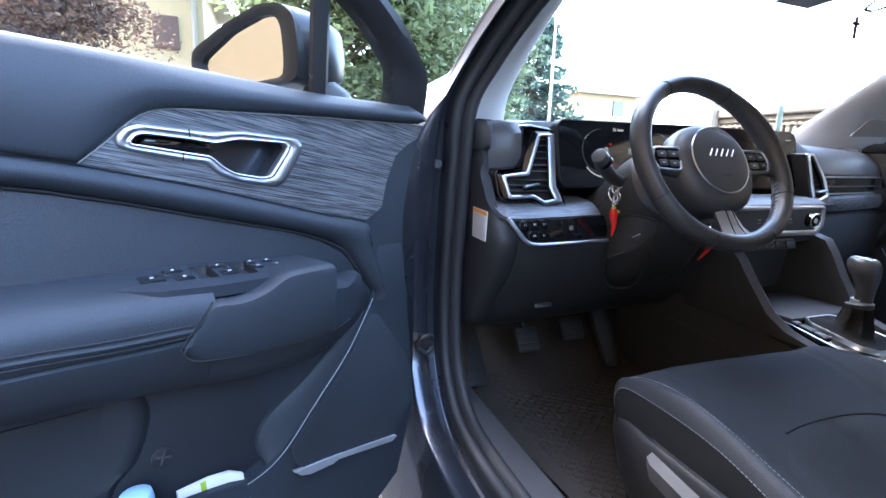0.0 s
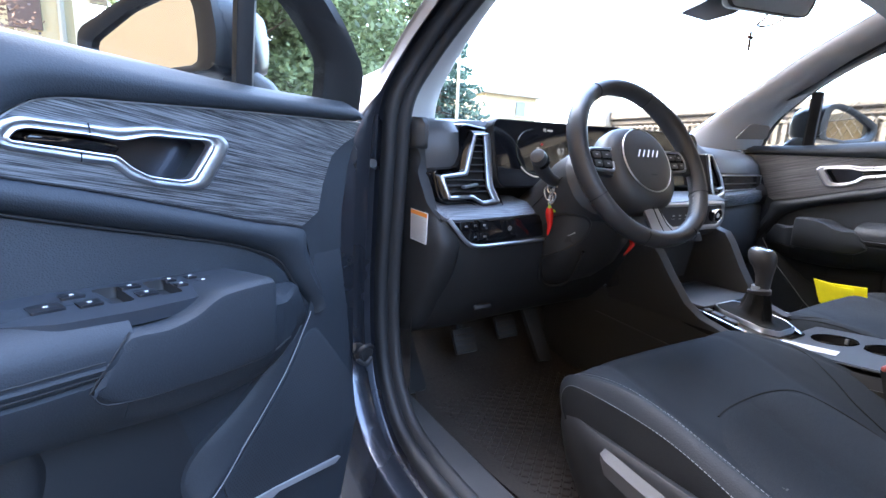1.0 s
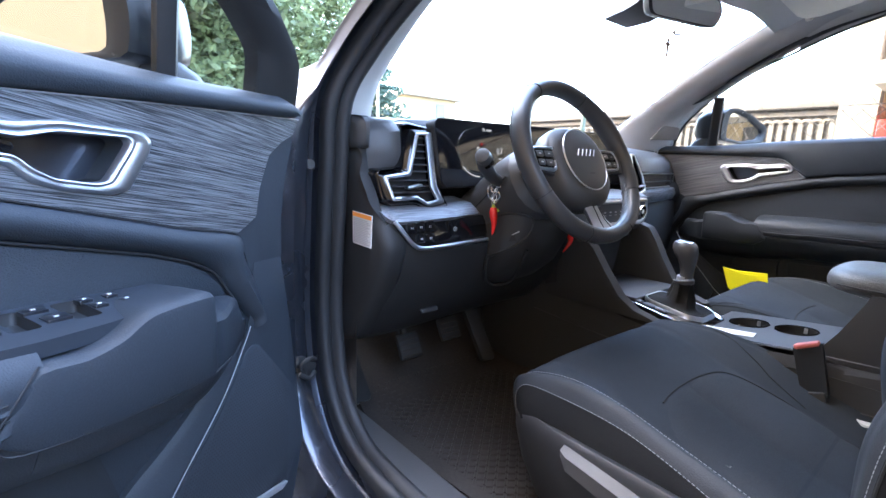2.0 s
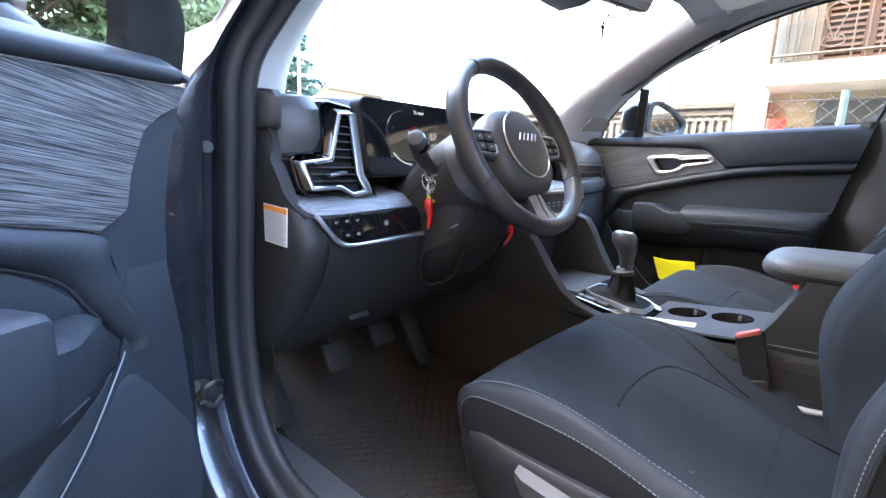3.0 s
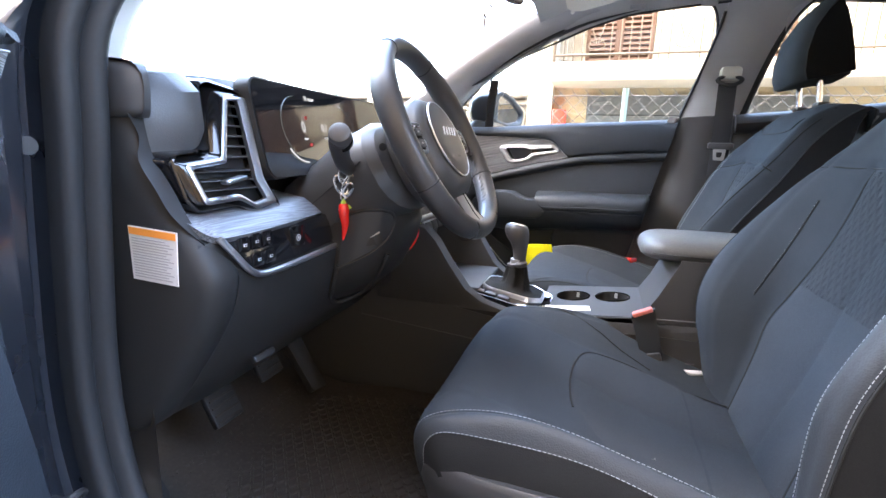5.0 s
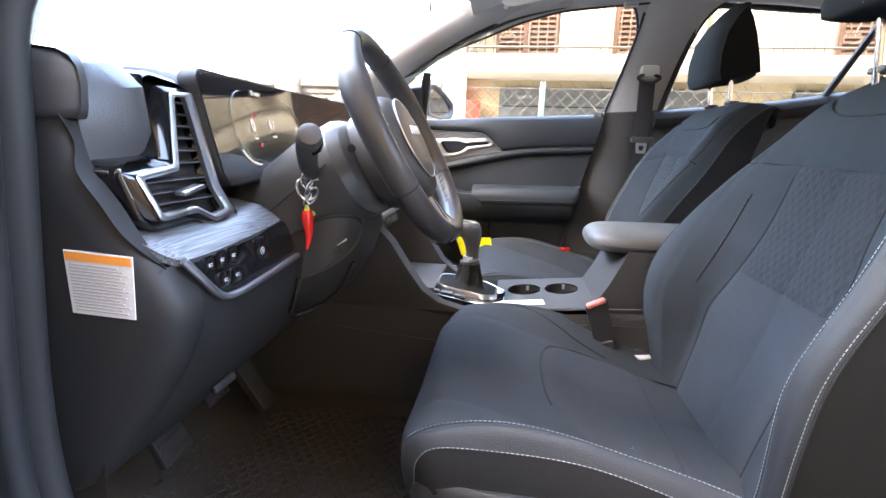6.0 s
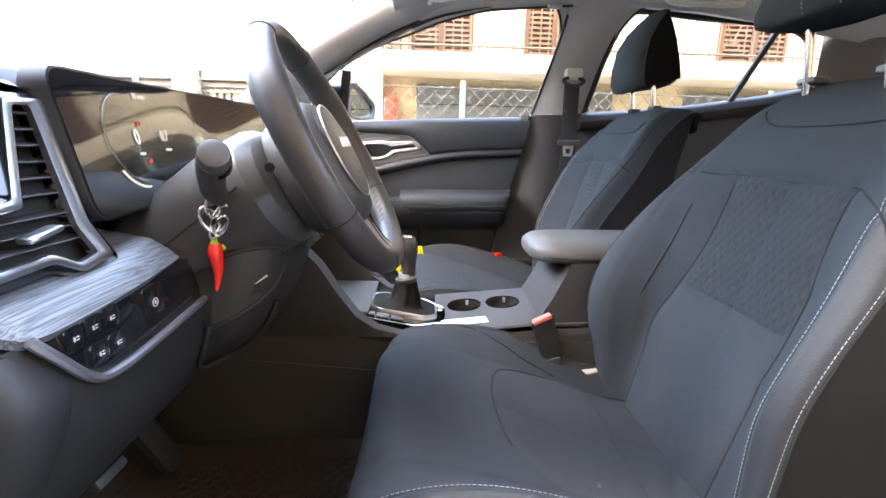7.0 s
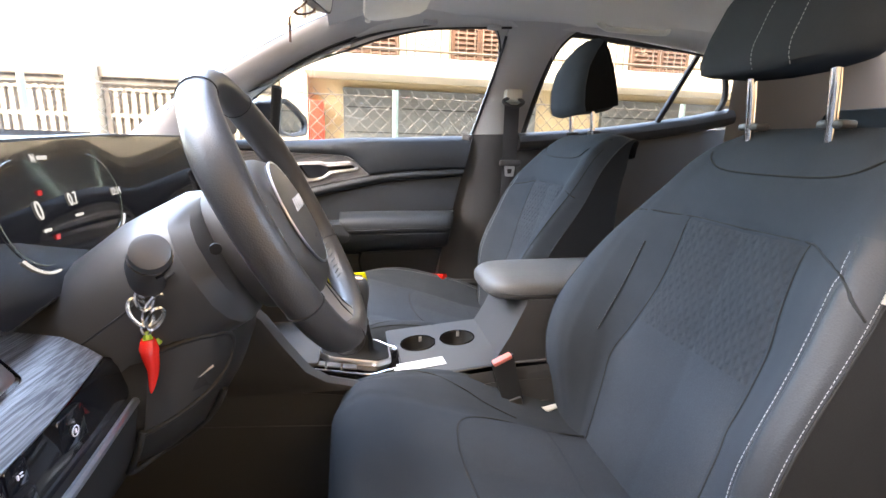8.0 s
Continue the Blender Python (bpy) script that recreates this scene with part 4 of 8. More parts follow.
    part("bottle_wall", loft([[p - a_along * 0.012, p - a_along * 0.005 + into * 0.004, p + into * 0.006, p + a_along * 0.012 + into * 0.004, p + a_along * 0.045] for p in bul], ring=False), POCKET, door)
    rp = part("reflector_plug", tube([D(0.447, 0.623, 0.004), D(0.447, 0.623, 0.0085), D(0.447, 0.623, 0.0095)], [0.0135, 0.0135, 0.011], 20), BLACK, door)
    for k in (0.3, 1.87):
        dx, dz = 0.010 * math.cos(k), 0.010 * math.sin(k)
        part("plug_cross", tube([D(0.447 - dx, 0.623 - dz, 0.0098), D(0.447 + dx, 0.623 + dz, 0.0098)], 0.0016, 6), SHELL, rp)
    grille = [(0.128, 0.742), (0.188, 0.668), (0.287, 0.575), (0.272, 0.533), (0.209, 0.521), (0.077, 0.503), (0.040, 0.567), (0.048, 0.65), (0.080, 0.700), (0.110, 0.745)]
    part("speaker_grille", slab(rounded([D(u, v, pw(v) + 0.002) for u, v in grille], 0.012), into * -0.01, 0.001), SOFT, door, "dark blue-grey speaker cover")
    if near:
        dots = bmesh.new()
        gp = [(u, v) for u, v in grille]

        def within(u, v):
            c = False
            for i in range(len(gp)):
                (x1, y1), (x2, y2) = gp[i - 1], gp[i]
                if (y1 > v) != (y2 > v) and u < (x2 - x1) * (v - y1) / (y2 - y1) + x1:
                    c = not c
            return c
        a0, a1 = D(1, 0, 0) - D(0, 0, 0), V(0, 0, 1)
        for i in range(64):
            for j in range(62):
                u, v = 0.03 + i * 0.0042 + (j % 2) * 0.0021, 0.505 + j * 0.0040
                if within(u + 0.006, v) and within(u - 0.006, v) and within(u, v + 0.006) and within(u, v - 0.006) and u > 0.07 - (v - 0.6) * 0.1:
                    c = D(u, v, pw(v) + 0.0025)
                    dots.faces.new([dots.verts.new(c + a0 * 0.0011 * math.cos(k) + a1 * 0.0011 * math.sin(k)) for k in (0, 1.05, 2.09, 3.14, 4.19, 5.24)])
        tagged(part("speaker_holes", dots, SEAM, door), kind="stuff")
    plate2 = [(0.283, 0.534), (0.270, 0.521), (0.255, 0.516), (0.213, 0.514), (0.203, 0.519), (0.090, 0.500), (0.078, 0.506), (0.083, 0.511), (0.212, 0.528)]
    part("speaker_plate", slab([D(u, v, pw(v) + 0.005) for u, v in plate2], into * -0.006, 0.001), SILVER, door, "brushed metal speaker plate")
    # window frame: rear upright of the small pane, curved front frame, top rail; all upright at the belt, leaning in above
    def F(u, v, w=-0.03):
        return D(u, v, w + (v - 1.1) * 0.36)
    part("divider_bar", tube([F(0.184, 1.08, -0.035), F(0.214, 1.265, -0.035)], 0.014 if near else 0.017, 8, flat=0.8), BLACK, door)
    fr = smooth_line([F(-0.012, 1.085), F(0.000, 1.145), F(0.030, 1.178), F(0.070, 1.210), F(0.112, 1.236), F(0.20, 1.284), F(0.32, 1.345), F(0.5, 1.405 if near else 1.424), F(0.7, 1.44 if near else 1.462)] + ([F(0.90, 1.44), F(0.96, 1.40), F(0.95, 1.30), F(0.90, 1.12)] if near else []), 5)
    rows = []
    mid = F(0.5, 1.2)
    for p in fr:
        d = (mid - p)
        d = V(d.x, d.y, d.z).normalized()
        d = (d - into * d.dot(into)).normalized()
        wd, og = (0.060, 0.012) if near else (0.006, -0.002)
        rows.append([p - d * og - into * 0.03, p - d * og + into * 0.012, p + d * wd * 0.2 + into * 0.018, p + d * wd * 0.75 + into * 0.012, p + d * wd + into * 0.0, p + d * wd - into * 0.025])
    part("window_frame", loft(rows), BLACK, door, "black window frame")
    pane = part("window_pane", slab([F(0.02, 1.08), F(0.035, 1.17), F(0.12, 1.255), F(0.30, 1.35), F(0.5, 1.40), F(0.92, 1.43), F(0.93, 1.1)], into * -0.003), GLASS, door)
    pane.visible_shadow = False
    if near:
        # a thin glass rod added on the pane to draw a scratch of light
        part("pane_glint", tube([F(0.268, 1.235, -0.034), F(0.198, 1.125, -0.034)], 0.0016, 6), GLASS, door)
    # outside mirror: housing round a glass that looks back along the door, on a foot
    def M(w, v, back=0.0):
        return D(0.20 + (-0.12 - w) * 0.31 - back, v, w - back * 0.1)
    back = M(0, 0, 1) - M(0, 0, 0)
    mo = [M(w, v) for w, v in ((-0.085, 1.125), (-0.080, 1.17), (-0.088, 1.222), (-0.115, 1.242), (-0.16, 1.244), (-0.235, 1.222), (-0.322, 1.184), (-0.325, 1.152), (-0.310, 1.122), (-0.20, 1.112))]
    mi = [M(w, v) for w, v in ((-0.118, 1.132), (-0.116, 1.165), (-0.120, 1.208), (-0.130, 1.226), (-0.16, 1.229), (-0.230, 1.209), (-0.304, 1.170), (-0.308, 1.155), (-0.288, 1.136), (-0.20, 1.124))]
    mo, mi = resample(rounded(mo, 0.012), 48), resample(rounded(mi, 0.010), 48)
    cen = sum(mo, V(0, 0, 0)) / len(mo)
    rows = [[p + back * 0.012 for p in mi], mi, [p - back * 0.006 for p in mo]] + [[cen + (p - cen) * s + back * d for p in mo] for s, d in ((1.02, 0.02), (1.0, 0.06), (0.88, 0.10), (0.6, 0.13), (0.1, 0.14))]
    mh = part("mirror_housing", loft(rows, cap=True), GLOSS_SOFT, door, "dark mirror housing")
    part("mirror_rim", ring_plate([cen + (p - cen) * 1.01 - back * 0.008 for p in mo], [p - back * 0.002 for p in mi], back * 0.012, 0.003), BLACK, mh, "black mirror rim")
    part("mirror_glass", slab([p + back * 0.004 for p in mi], back * 0.002), MIRROR, mh, "silvered mirror glass")
    part("mirror_foot", tube([M(-0.12, 1.13, 0.05), D(0.11, 1.10, -0.10), D(0.10, 1.07, -0.08)], 0.026, 10), SHELL, mh)
    part("outer_belt_trim", tube([D(0.0, 1.082, -0.06), D(0.5, 1.10, -0.065), D(1.04, 1.125, -0.06)], 0.012, 8), RUBBER, door)
    return door


HINGE, ALONG, INTO = V(-0.884, 0.836, 0), V(-0.903, -0.430, 0).normalized(), V(0.430, -0.903, 0).normalized()
front_door(lambda u, v, w: HINGE + ALONG * u + INTO * w + V(0, 0, v), (-0.884, 0.836, 0.33), "open driver's door with dark blue-grey trim and streaked inlay", True)
def far_side(u, v, w):
    """The closed door ends at the slanting middle pillar."""
    return V(0.705 - w, 1.042 - min(u, 9.0 if v > 1.16 else 0.858 - (1.14 - v) * 0.24), v)


front_door(far_side, (0.705, 1.042, 0.33), "closed passenger door with dark trim and satin handle", False)


# ---- dashboard ----
dash = thing("dashboard", (0.0, 1.0, 0.62), "black moulded dashboard with silver strip and wide display", "dashboard")


def across(sections, n=4):
    """Skin over (x, [(y, z), ...]) sections, smoothed across the car."""
    cols = list(zip(*[[V(x, y, z) for y, z in pts] for x, pts in sections]))
    lines = [smooth_line(c, n) for c in cols]
    return loft([list(r) for r in zip(*lines)], ring=False)


part("upper_pad", across([
    (-0.742, [(1.30, 1.05), (1.15, 1.075), (1.00, 1.080), (0.93, 1.078), (0.905, 1.06), (0.90, 1.02), (0.905, 0.985), (0.95, 0.97)]),
    (-0.70, [(1.30, 1.06), (1.15, 1.090), (0.98, 1.092), (0.905, 1.082), (0.882, 1.06), (0.877, 1.02), (0.885, 0.985), (0.95, 0.97)]),
    (-0.662, [(1.30, 1.063), (1.15, 1.094), (0.98, 1.096), (0.90, 1.087), (0.876, 1.065), (0.871, 1.02), (0.885, 0.985), (0.95, 0.97)]),
    (-0.649, [(1.30, 1.064), (1.15, 1.095), (0.98, 1.096), (0.93, 1.086), (0.915, 1.062), (0.910, 1.02), (0.915, 0.985), (0.95, 0.97)]),
    (-0.56, [(1.30, 1.07), (1.15, 1.098), (1.00, 1.100), (0.93, 1.095), (0.91, 1.07), (0.905, 1.02), (0.91, 0.985), (0.95, 0.96)]),
    (-0.2, [(1.34, 1.07), (1.15, 1.098), (1.02, 1.102), (0.95, 1.098), (0.93, 1.07), (0.925, 1.02), (0.93, 0.985), (0.95, 0.96)]),
    (0.2, [(1.34, 1.07), (1.15, 1.095), (1.02, 1.098), (0.95, 1.090), (0.93, 1.06), (0.92, 1.02), (0.93, 0.985), (0.95, 0.96)]),
    (0.30, [(1.32, 1.07), (1.15, 1.090), (1.02, 1.085), (0.95, 1.070), (0.905, 1.04), (0.89, 1.00), (0.90, 0.975), (0.95, 0.965)]),
    (0.50, [(1.30, 1.065), (1.15, 1.085), (1.03, 1.078), (0.97, 1.062), (0.93, 1.035), (0.915, 1.00), (0.925, 0.972), (0.97, 0.962)]),
    (0.72, [(1.28, 1.06), (1.15, 1.078), (1.06, 1.072), (1.01, 1.058), (0.985, 1.03), (0.975, 1.00), (0.98, 0.970), (1.02, 0.96)])]), PAD, dash, "dark soft dashboard top")
part("demister_slot", loft([[V(x, 1.16, 1.101), V(x, 1.19, 1.101)] for x in (-0.5, 0.0, 0.5)], ring=False), SEAM, dash)

# end cap at the driver's door: tall curved panel, with a step at the top
def cap_ring(z, yf, xo, xi, grow=0.0):
    return [V(xo + grow, 1.06, z), V(xo + grow, yf + 0.045, z), V(xo + grow + 0.002, yf + 0.020, z), V(xo + grow + 0.008, yf + 0.007, z), V(xo + grow + 0.020, yf, z), V(xi - grow - 0.016, yf, z), V(xi - grow - 0.005, yf + 0.006, z), V(xi - grow, yf + 0.020, z), V(xi - grow, 1.06, z)]


levels = smooth_line([V(*p) for p in ((1.034, 0.890, -0.730), (1.010, 0.886, -0.722), (0.985, 0.878, -0.732), (0.955, 0.856, -0.733), (0.930, 0.841, -0.731), (0.905, 0.824, -0.718), (0.872, 0.803, -0.690), (0.845, 0.797, -0.690), (0.80, 0.812, -0.690), (0.74, 0.850, -0.690), (0.68, 0.894, -0.690), (0.652, 0.918, -0.690), (0.640, 0.945, -0.690))], 3)
part("end_cap", loft([cap_ring(p.x, p.y, -0.748, p.z) for p in levels]), KNEE, dash, "black curved dashboard end cap", 60)
part("end_cap_top", loft([cap_ring(z, yf, -0.7505, -0.722, g) for z, yf, g in ((1.030, 0.882, 0.003), (1.033, 0.877, 0.001), (1.040, 0.874, 0.0), (1.060, 0.872, 0.0), (1.074, 0.874, 0.0), (1.083, 0.879, 0.002), (1.088, 0.888, 0.005), (1.090, 0.905, 0.008))]), SHELL, dash, "", 50)

# silver shelf strip on the driver's side, with the switch panel and bright rim under it
strip = part("shelf_strip", across([
    (-0.734, [(0.885, 0.930), (0.858, 0.927), (0.842, 0.924), (0.834, 0.920), (0.836, 0.912)]),
    (-0.722, [(0.895, 0.933), (0.852, 0.926), (0.826, 0.914), (0.815, 0.905), (0.817, 0.898)]),
    (-0.700, [(0.905, 0.936), (0.848, 0.927), (0.818, 0.912), (0.805, 0.901), (0.809, 0.895)]),
    (-0.600, [(0.910, 0.938), (0.848, 0.928), (0.820, 0.914), (0.807, 0.903), (0.811, 0.897)]),
    (-0.492, [(0.910, 0.936), (0.852, 0.926), (0.832, 0.914), (0.821, 0.905), (0.824, 0.899)])], 5), WOOD_DASH, dash, "silver streaked shelf strip", 50)
panel = part("switch_panel", slab(rounded([V(-0.708, 0.810, 0.899), V(-0.676, 0.803, 0.860), V(-0.652, 0.802, 0.852), V(-0.482, 0.806, 0.860), V(-0.482, 0.818, 0.902)], 0.008), V(0.004, 0.03, 0.004), 0.001), GLOSS, dash, "glossy black switch panel")
part("panel_rim", tube(smooth_line([V(-0.718, 0.806, 0.902), V(-0.703, 0.800, 0.882), V(-0.682, 0.796, 0.858), V(-0.660, 0.794, 0.850), V(-0.60, 0.795, 0.850), V(-0.482, 0.802, 0.853)], 5), 0.0042, 8), SATIN, dash, "satin chrome panel rim")
for x, z, w, h in ((-0.680, 0.888, 0.019, 0.019), (-0.659, 0.889, 0.018, 0.020), (-0.638, 0.889, 0.020, 0.020), (-0.660, 0.867, 0.021, 0.018), (-0.638, 0.867, 0.021, 0.018), (-0.574, 0.880, 0.034, 0.034)):
    y = 0.8030 + (z - 0.867) * 0.15 + max(0.0, x + 0.62) * 0.05
    b = part("button", slab(rounded([V(x - w / 2, y, z + h / 2), V(x - w / 2, y - 0.001, z - h / 2), V(x + w / 2, y - 0.001, z - h / 2), V(x + w / 2, y, z + h / 2)], 0.003), V(0, 0.008, 0), 0.0015), GLOSS, panel)
    icon = join(tube([V(x + 0.0042 * math.cos(k * 0.524), y - 0.0018, z + 0.0042 * math.sin(k * 0.524)) for k in range(12)], 0.0005, 5, closed=True), box((x, y - 0.002, z), (0.0016, 0.001, 0.0036)))
    if w < 0.03:
        icon = join(box((x - 0.0020, y - 0.002, z), (0.0011, 0.001, 0.0034)), box((x + 0.0014, y - 0.002, z + 0.0012), (0.0024, 0.001, 0.0006)), box((x + 0.0014, y - 0.002, z - 0.0012), (0.0024, 0.001, 0.0006)))
    part("mark", icon, PALE_MARK, panel)

# knee panel and lower edge
part("knee_panel", across([
    (-0.735, [(0.82, 0.895), (0.812, 0.87), (0.822, 0.82), (0.86, 0.74), (0.91, 0.665), (0.95, 0.640), (1.05, 0.640), (1.15, 0.66)]),
    (-0.70, [(0.812, 0.895), (0.802, 0.86), (0.814, 0.81), (0.855, 0.73), (0.915, 0.655), (0.95, 0.632), (1.05, 0.632), (1.15, 0.655)]),
    (-0.62, [(0.812, 0.86), (0.800, 0.842), (0.812, 0.79), (0.852, 0.72), (0.915, 0.650), (0.95, 0.630), (1.05, 0.630), (1.15, 0.655)]),
    (-0.50, [(0.812, 0.865), (0.800, 0.848), (0.812, 0.79), (0.852, 0.72), (0.915, 0.655), (0.95, 0.636), (1.05, 0.636), (1.15, 0.655)]),
    (-0.34, [(0.812, 0.88), (0.800, 0.855), (0.812, 0.79), (0.852, 0.72), (0.915, 0.66), (0.95, 0.642), (1.05, 0.642), (1.15, 0.655)]),
    (-0.20, [(0.812, 0.88), (0.800, 0.855), (0.812, 0.79), (0.852, 0.72), (0.915, 0.66), (0.95, 0.642), (1.05, 0.642), (1.15, 0.655)])]), KNEE, dash, "black knee panel")
part("release_handle", box((-0.59, 0.862, 0.700), (0.045, 0.010, 0.012), 0.004, pose(0, 0, 0, -30)), BLACK, dash)
part("dash_filler", across([(-0.745, [(0.96, 0.99), (0.935, 0.95), (0.925, 0.925), (0.92, 0.89)]), (0.72, [(1.0, 0.99), (0.94, 0.95), (0.93, 0.925), (0.94, 0.89)])], 3), BLACK, dash)

# cleft in the dash end where the body shows, with a pale plug
part("pale_plug", box((-0.686, 0.922, 0.979), (0.040, 0.012, 0.011), 0.003), PAPER, dash, "pale plastic clip")


# air vents: glossy body, satin frame, slats and tab
def vent(outline, inner_shift, back, slat_rows, tab, name_label):
    body = part("air_vent", slab(rounded([p + Vector(back) * 0.6 for p in outline], 0.006), back, 0.002), BLACK, dash, name_label)
    c = sum(outline, V(0, 0, 0)) / len(outline)
    n = -Vector(back).normalized()
    o = rounded([p + n * 0.001 for p in outline], 0.006)
    i = rounded([p + (q - p) * 1.0 + n * 0.001 for p, q in zip(outline, inner_shift)], 0.004)
    part("vent_wall", ring_plate(o, rounded([p.lerp(q, 0.25) for p, q in zip(outline, inner_shift)], 0.006), -n * 0.022, 0.0), BLACK, body)
    part("vent_frame", ring_plate(o, i, -n * 0.006, 0.002), CHROME, body, "satin silver vent frame")
    for a, b in slat_rows:
        d = (b - a).normalized()
        blade = part("slat", slab([a, b, b + V(0, 0.010, 0.0022), a + V(0, 0.010, 0.0022)], V(0, 0.002, -0.0016)), BLACK, body)
        part("slat_edge", tube([a + V(0, -0.0002, 0), b + V(0, -0.0002, 0)], 0.0006, 5), STALK, blade)
    if tab:
        part("vent_tab", box(tab, (0.034, 0.014, 0.0055), 0.0024, pose(0, 0, 0, 0, -10, 0)), CHROME, body, "silver vent tab")
    return body


def vy(z):
    return 0.840 + (z - 0.94) * 0.30


LO = [(-0.624, 1.065), (-0.584, 1.067), (-0.592, 0.962), (-0.578, 0.929), (-0.620, 0.923), (-0.646, 0.937), (-0.701, 0.935), (-0.714, 0.981), (-0.657, 0.988)]
LI = [(-0.618, 1.060), (-0.600, 1.061), (-0.607, 0.960), (-0.596, 0.935), (-0.621, 0.931), (-0.644, 0.944), (-0.696, 0.942), (-0.705, 0.976), (-0.651, 0.982)]
slats = []
for z in (0.950, 0.961, 0.972, 0.989, 1.002, 1.015, 1.028, 1.041, 1.054):
    xl = -0.698 + (z - 0.95) * -0.2 if z < 0.98 else -0.650 + (z - 0.985) * 0.4
    slats.append((V(xl, vy(z) + 0.004, z), V(-0.600 + (z - 0.95) * 0.07, vy(z) + 0.004, z)))
lv = vent([V(x, vy(z), z) for x, z in LO], [V(x, vy(z), z) for x, z in LI], V(0, 0.03, 0.0), slats, (-0.652, vy(0.962) - 0.006, 0.962), "tall black side air vent with polished frame")
rim_v = rounded([V(x, vy(z), z) for x, z in LO], 0.005)
mid_v = sum(rim_v, V(0, 0, 0)) / len(rim_v)
GO = [(-0.654, 1.078), (-0.640, 1.083), (-0.582, 1.076), (-0.574, 1.068), (-0.585, 0.964), (-0.566, 0.922), (-0.622, 0.915), (-0.648, 0.928), (-0.708, 0.926), (-0.722, 0.940), (-0.727, 0.984), (-0.717, 0.993), (-0.672, 0.997), (-0.666, 1.005)]
house_v = rounded([V(x, vy(z) + 0.003, z) for x, z in GO], 0.006)
mid_h = sum(house_v, V(0, 0, 0)) / len(house_v)
part("vent_housing", loft([[p.lerp(mid_h, 0.03) for p in house_v], [p + V(0, 0.0015, 0) for p in house_v], [p + V(0, 0.006, 0) + (p - mid_h) * 0.012 for p in house_v], [p + V(-0.004, 0.060, 0.002) + (p - mid_h) * 0.012 for p in house_v]], cap=False), GLOSS, lv, "glossy black vent surround", 60)
part("vent_body", loft([[p + V(0, 0.001, 0) for p in rim_v], [mid_v + (p - mid_v) * 1.04 + V(-0.003, 0.004, 0.001) for p in rim_v], [mid_v + (p - mid_v) * 1.06 + V(-0.010, 0.014, 0.004) for p in rim_v], [mid_v + (p - mid_v) * 1.05 + V(-0.022, 0.050, 0.008) for p in rim_v]], cap=False), GLOSS, lv, "glossy black vent body", 60)

# middle vent beside the display and the long vent before the passenger
RO = [(0.178, 1.052), (0.205, 1.052), (0.250, 0.985), (0.262, 0.938), (0.222, 0.925), (0.196, 0.925), (0.190, 0.96)]
RI = [(0.190, 1.044), (0.200, 1.044), (0.238, 0.982), (0.248, 0.945), (0.222, 0.935), (0.208, 0.935), (0.202, 0.96)]
ry = lambda z: 0.845 + (z - 0.93) * 0.2
slats = [(V(0.205, ry(z) + 0.003, z), V(0.25 - (z - 0.94) * 0.7, ry(z) + 0.003, z)) for z in (0.945, 0.958, 0.971, 0.984, 0.997, 1.01)]
vent([V(x, ry(z), z) for x, z in RO], [V(x, ry(z), z) for x, z in RI], V(0, 0.03, 0), slats, (0.226, ry(0.955) - 0.004, 0.955), "black middle air vent with polished frame")
pv = part("passenger_vent", slab(rounded([V(0.262, 0.868, 0.992), V(0.50, 0.915, 0.992), V(0.668, 0.955, 0.992), V(0.682, 0.962, 0.952), V(0.50, 0.912, 0.944), V(0.262, 0.863, 0.940)], 0.004), V(0, 0.03, 0), 0.003), GLOSS, dash, "long black passenger air vent")
for dz, rr in ((0.992, 0.0028), (0.966, 0.0022), (0.946, 0.0028)):
    part("vent_bar", tube([V(0.262, 0.863 + (dz - 0.94) * 0.05, dz), V(0.5, 0.911, dz), V(0.672, 0.955, dz)], rr, 6), CHROME if dz != 0.966 else SHELL, pv)
part("vent_end", tube([V(0.672, 0.955, 0.992), V(0.684, 0.960, 0.97), V(0.678, 0.957, 0.946)], 0.003, 6), CHROME, pv)
for x in (0.62, 0.632, 0.644, 0.656):
    part("slat", box((x, 0.945 + (x - 0.62) * 0.25, 0.969), (0.003, 0.012, 0.040)), SHELL, pv)
part("passenger_strip", across([(0.13, [(0.862, 0.940), (0.842, 0.934), (0.836, 0.922), (0.842, 0.905)]), (0.26, [(0.865, 0.940), (0.848, 0.934), (0.842, 0.92), (0.848, 0.90)]),
                                (0.5, [(0.915, 0.944), (0.896, 0.936), (0.89, 0.92), (0.896, 0.90)]), (0.70, [(0.965, 0.950), (0.948, 0.94), (0.942, 0.92), (0.95, 0.90)])]), WOOD_SIDE, dash, "dark streaked passenger strip")
part("glove_box", across([(0.135, [(0.88, 0.905), (0.862, 0.88), (0.86, 0.80), (0.875, 0.70), (0.92, 0.62), (1.05, 0.60)]), (0.3, [(0.89, 0.905), (0.872, 0.88), (0.87, 0.80), (0.885, 0.70), (0.93, 0.62), (1.05, 0.60)]),
                          (0.5, [(0.92, 0.905), (0.905, 0.88), (0.90, 0.80), (0.91, 0.70), (0.95, 0.62), (1.05, 0.60)]), (0.73, [(0.97, 0.905), (0.955, 0.88), (0.95, 0.80), (0.955, 0.70), (0.98, 0.62), (1.05, 0.60)])]), HARD, dash, "black glove box")

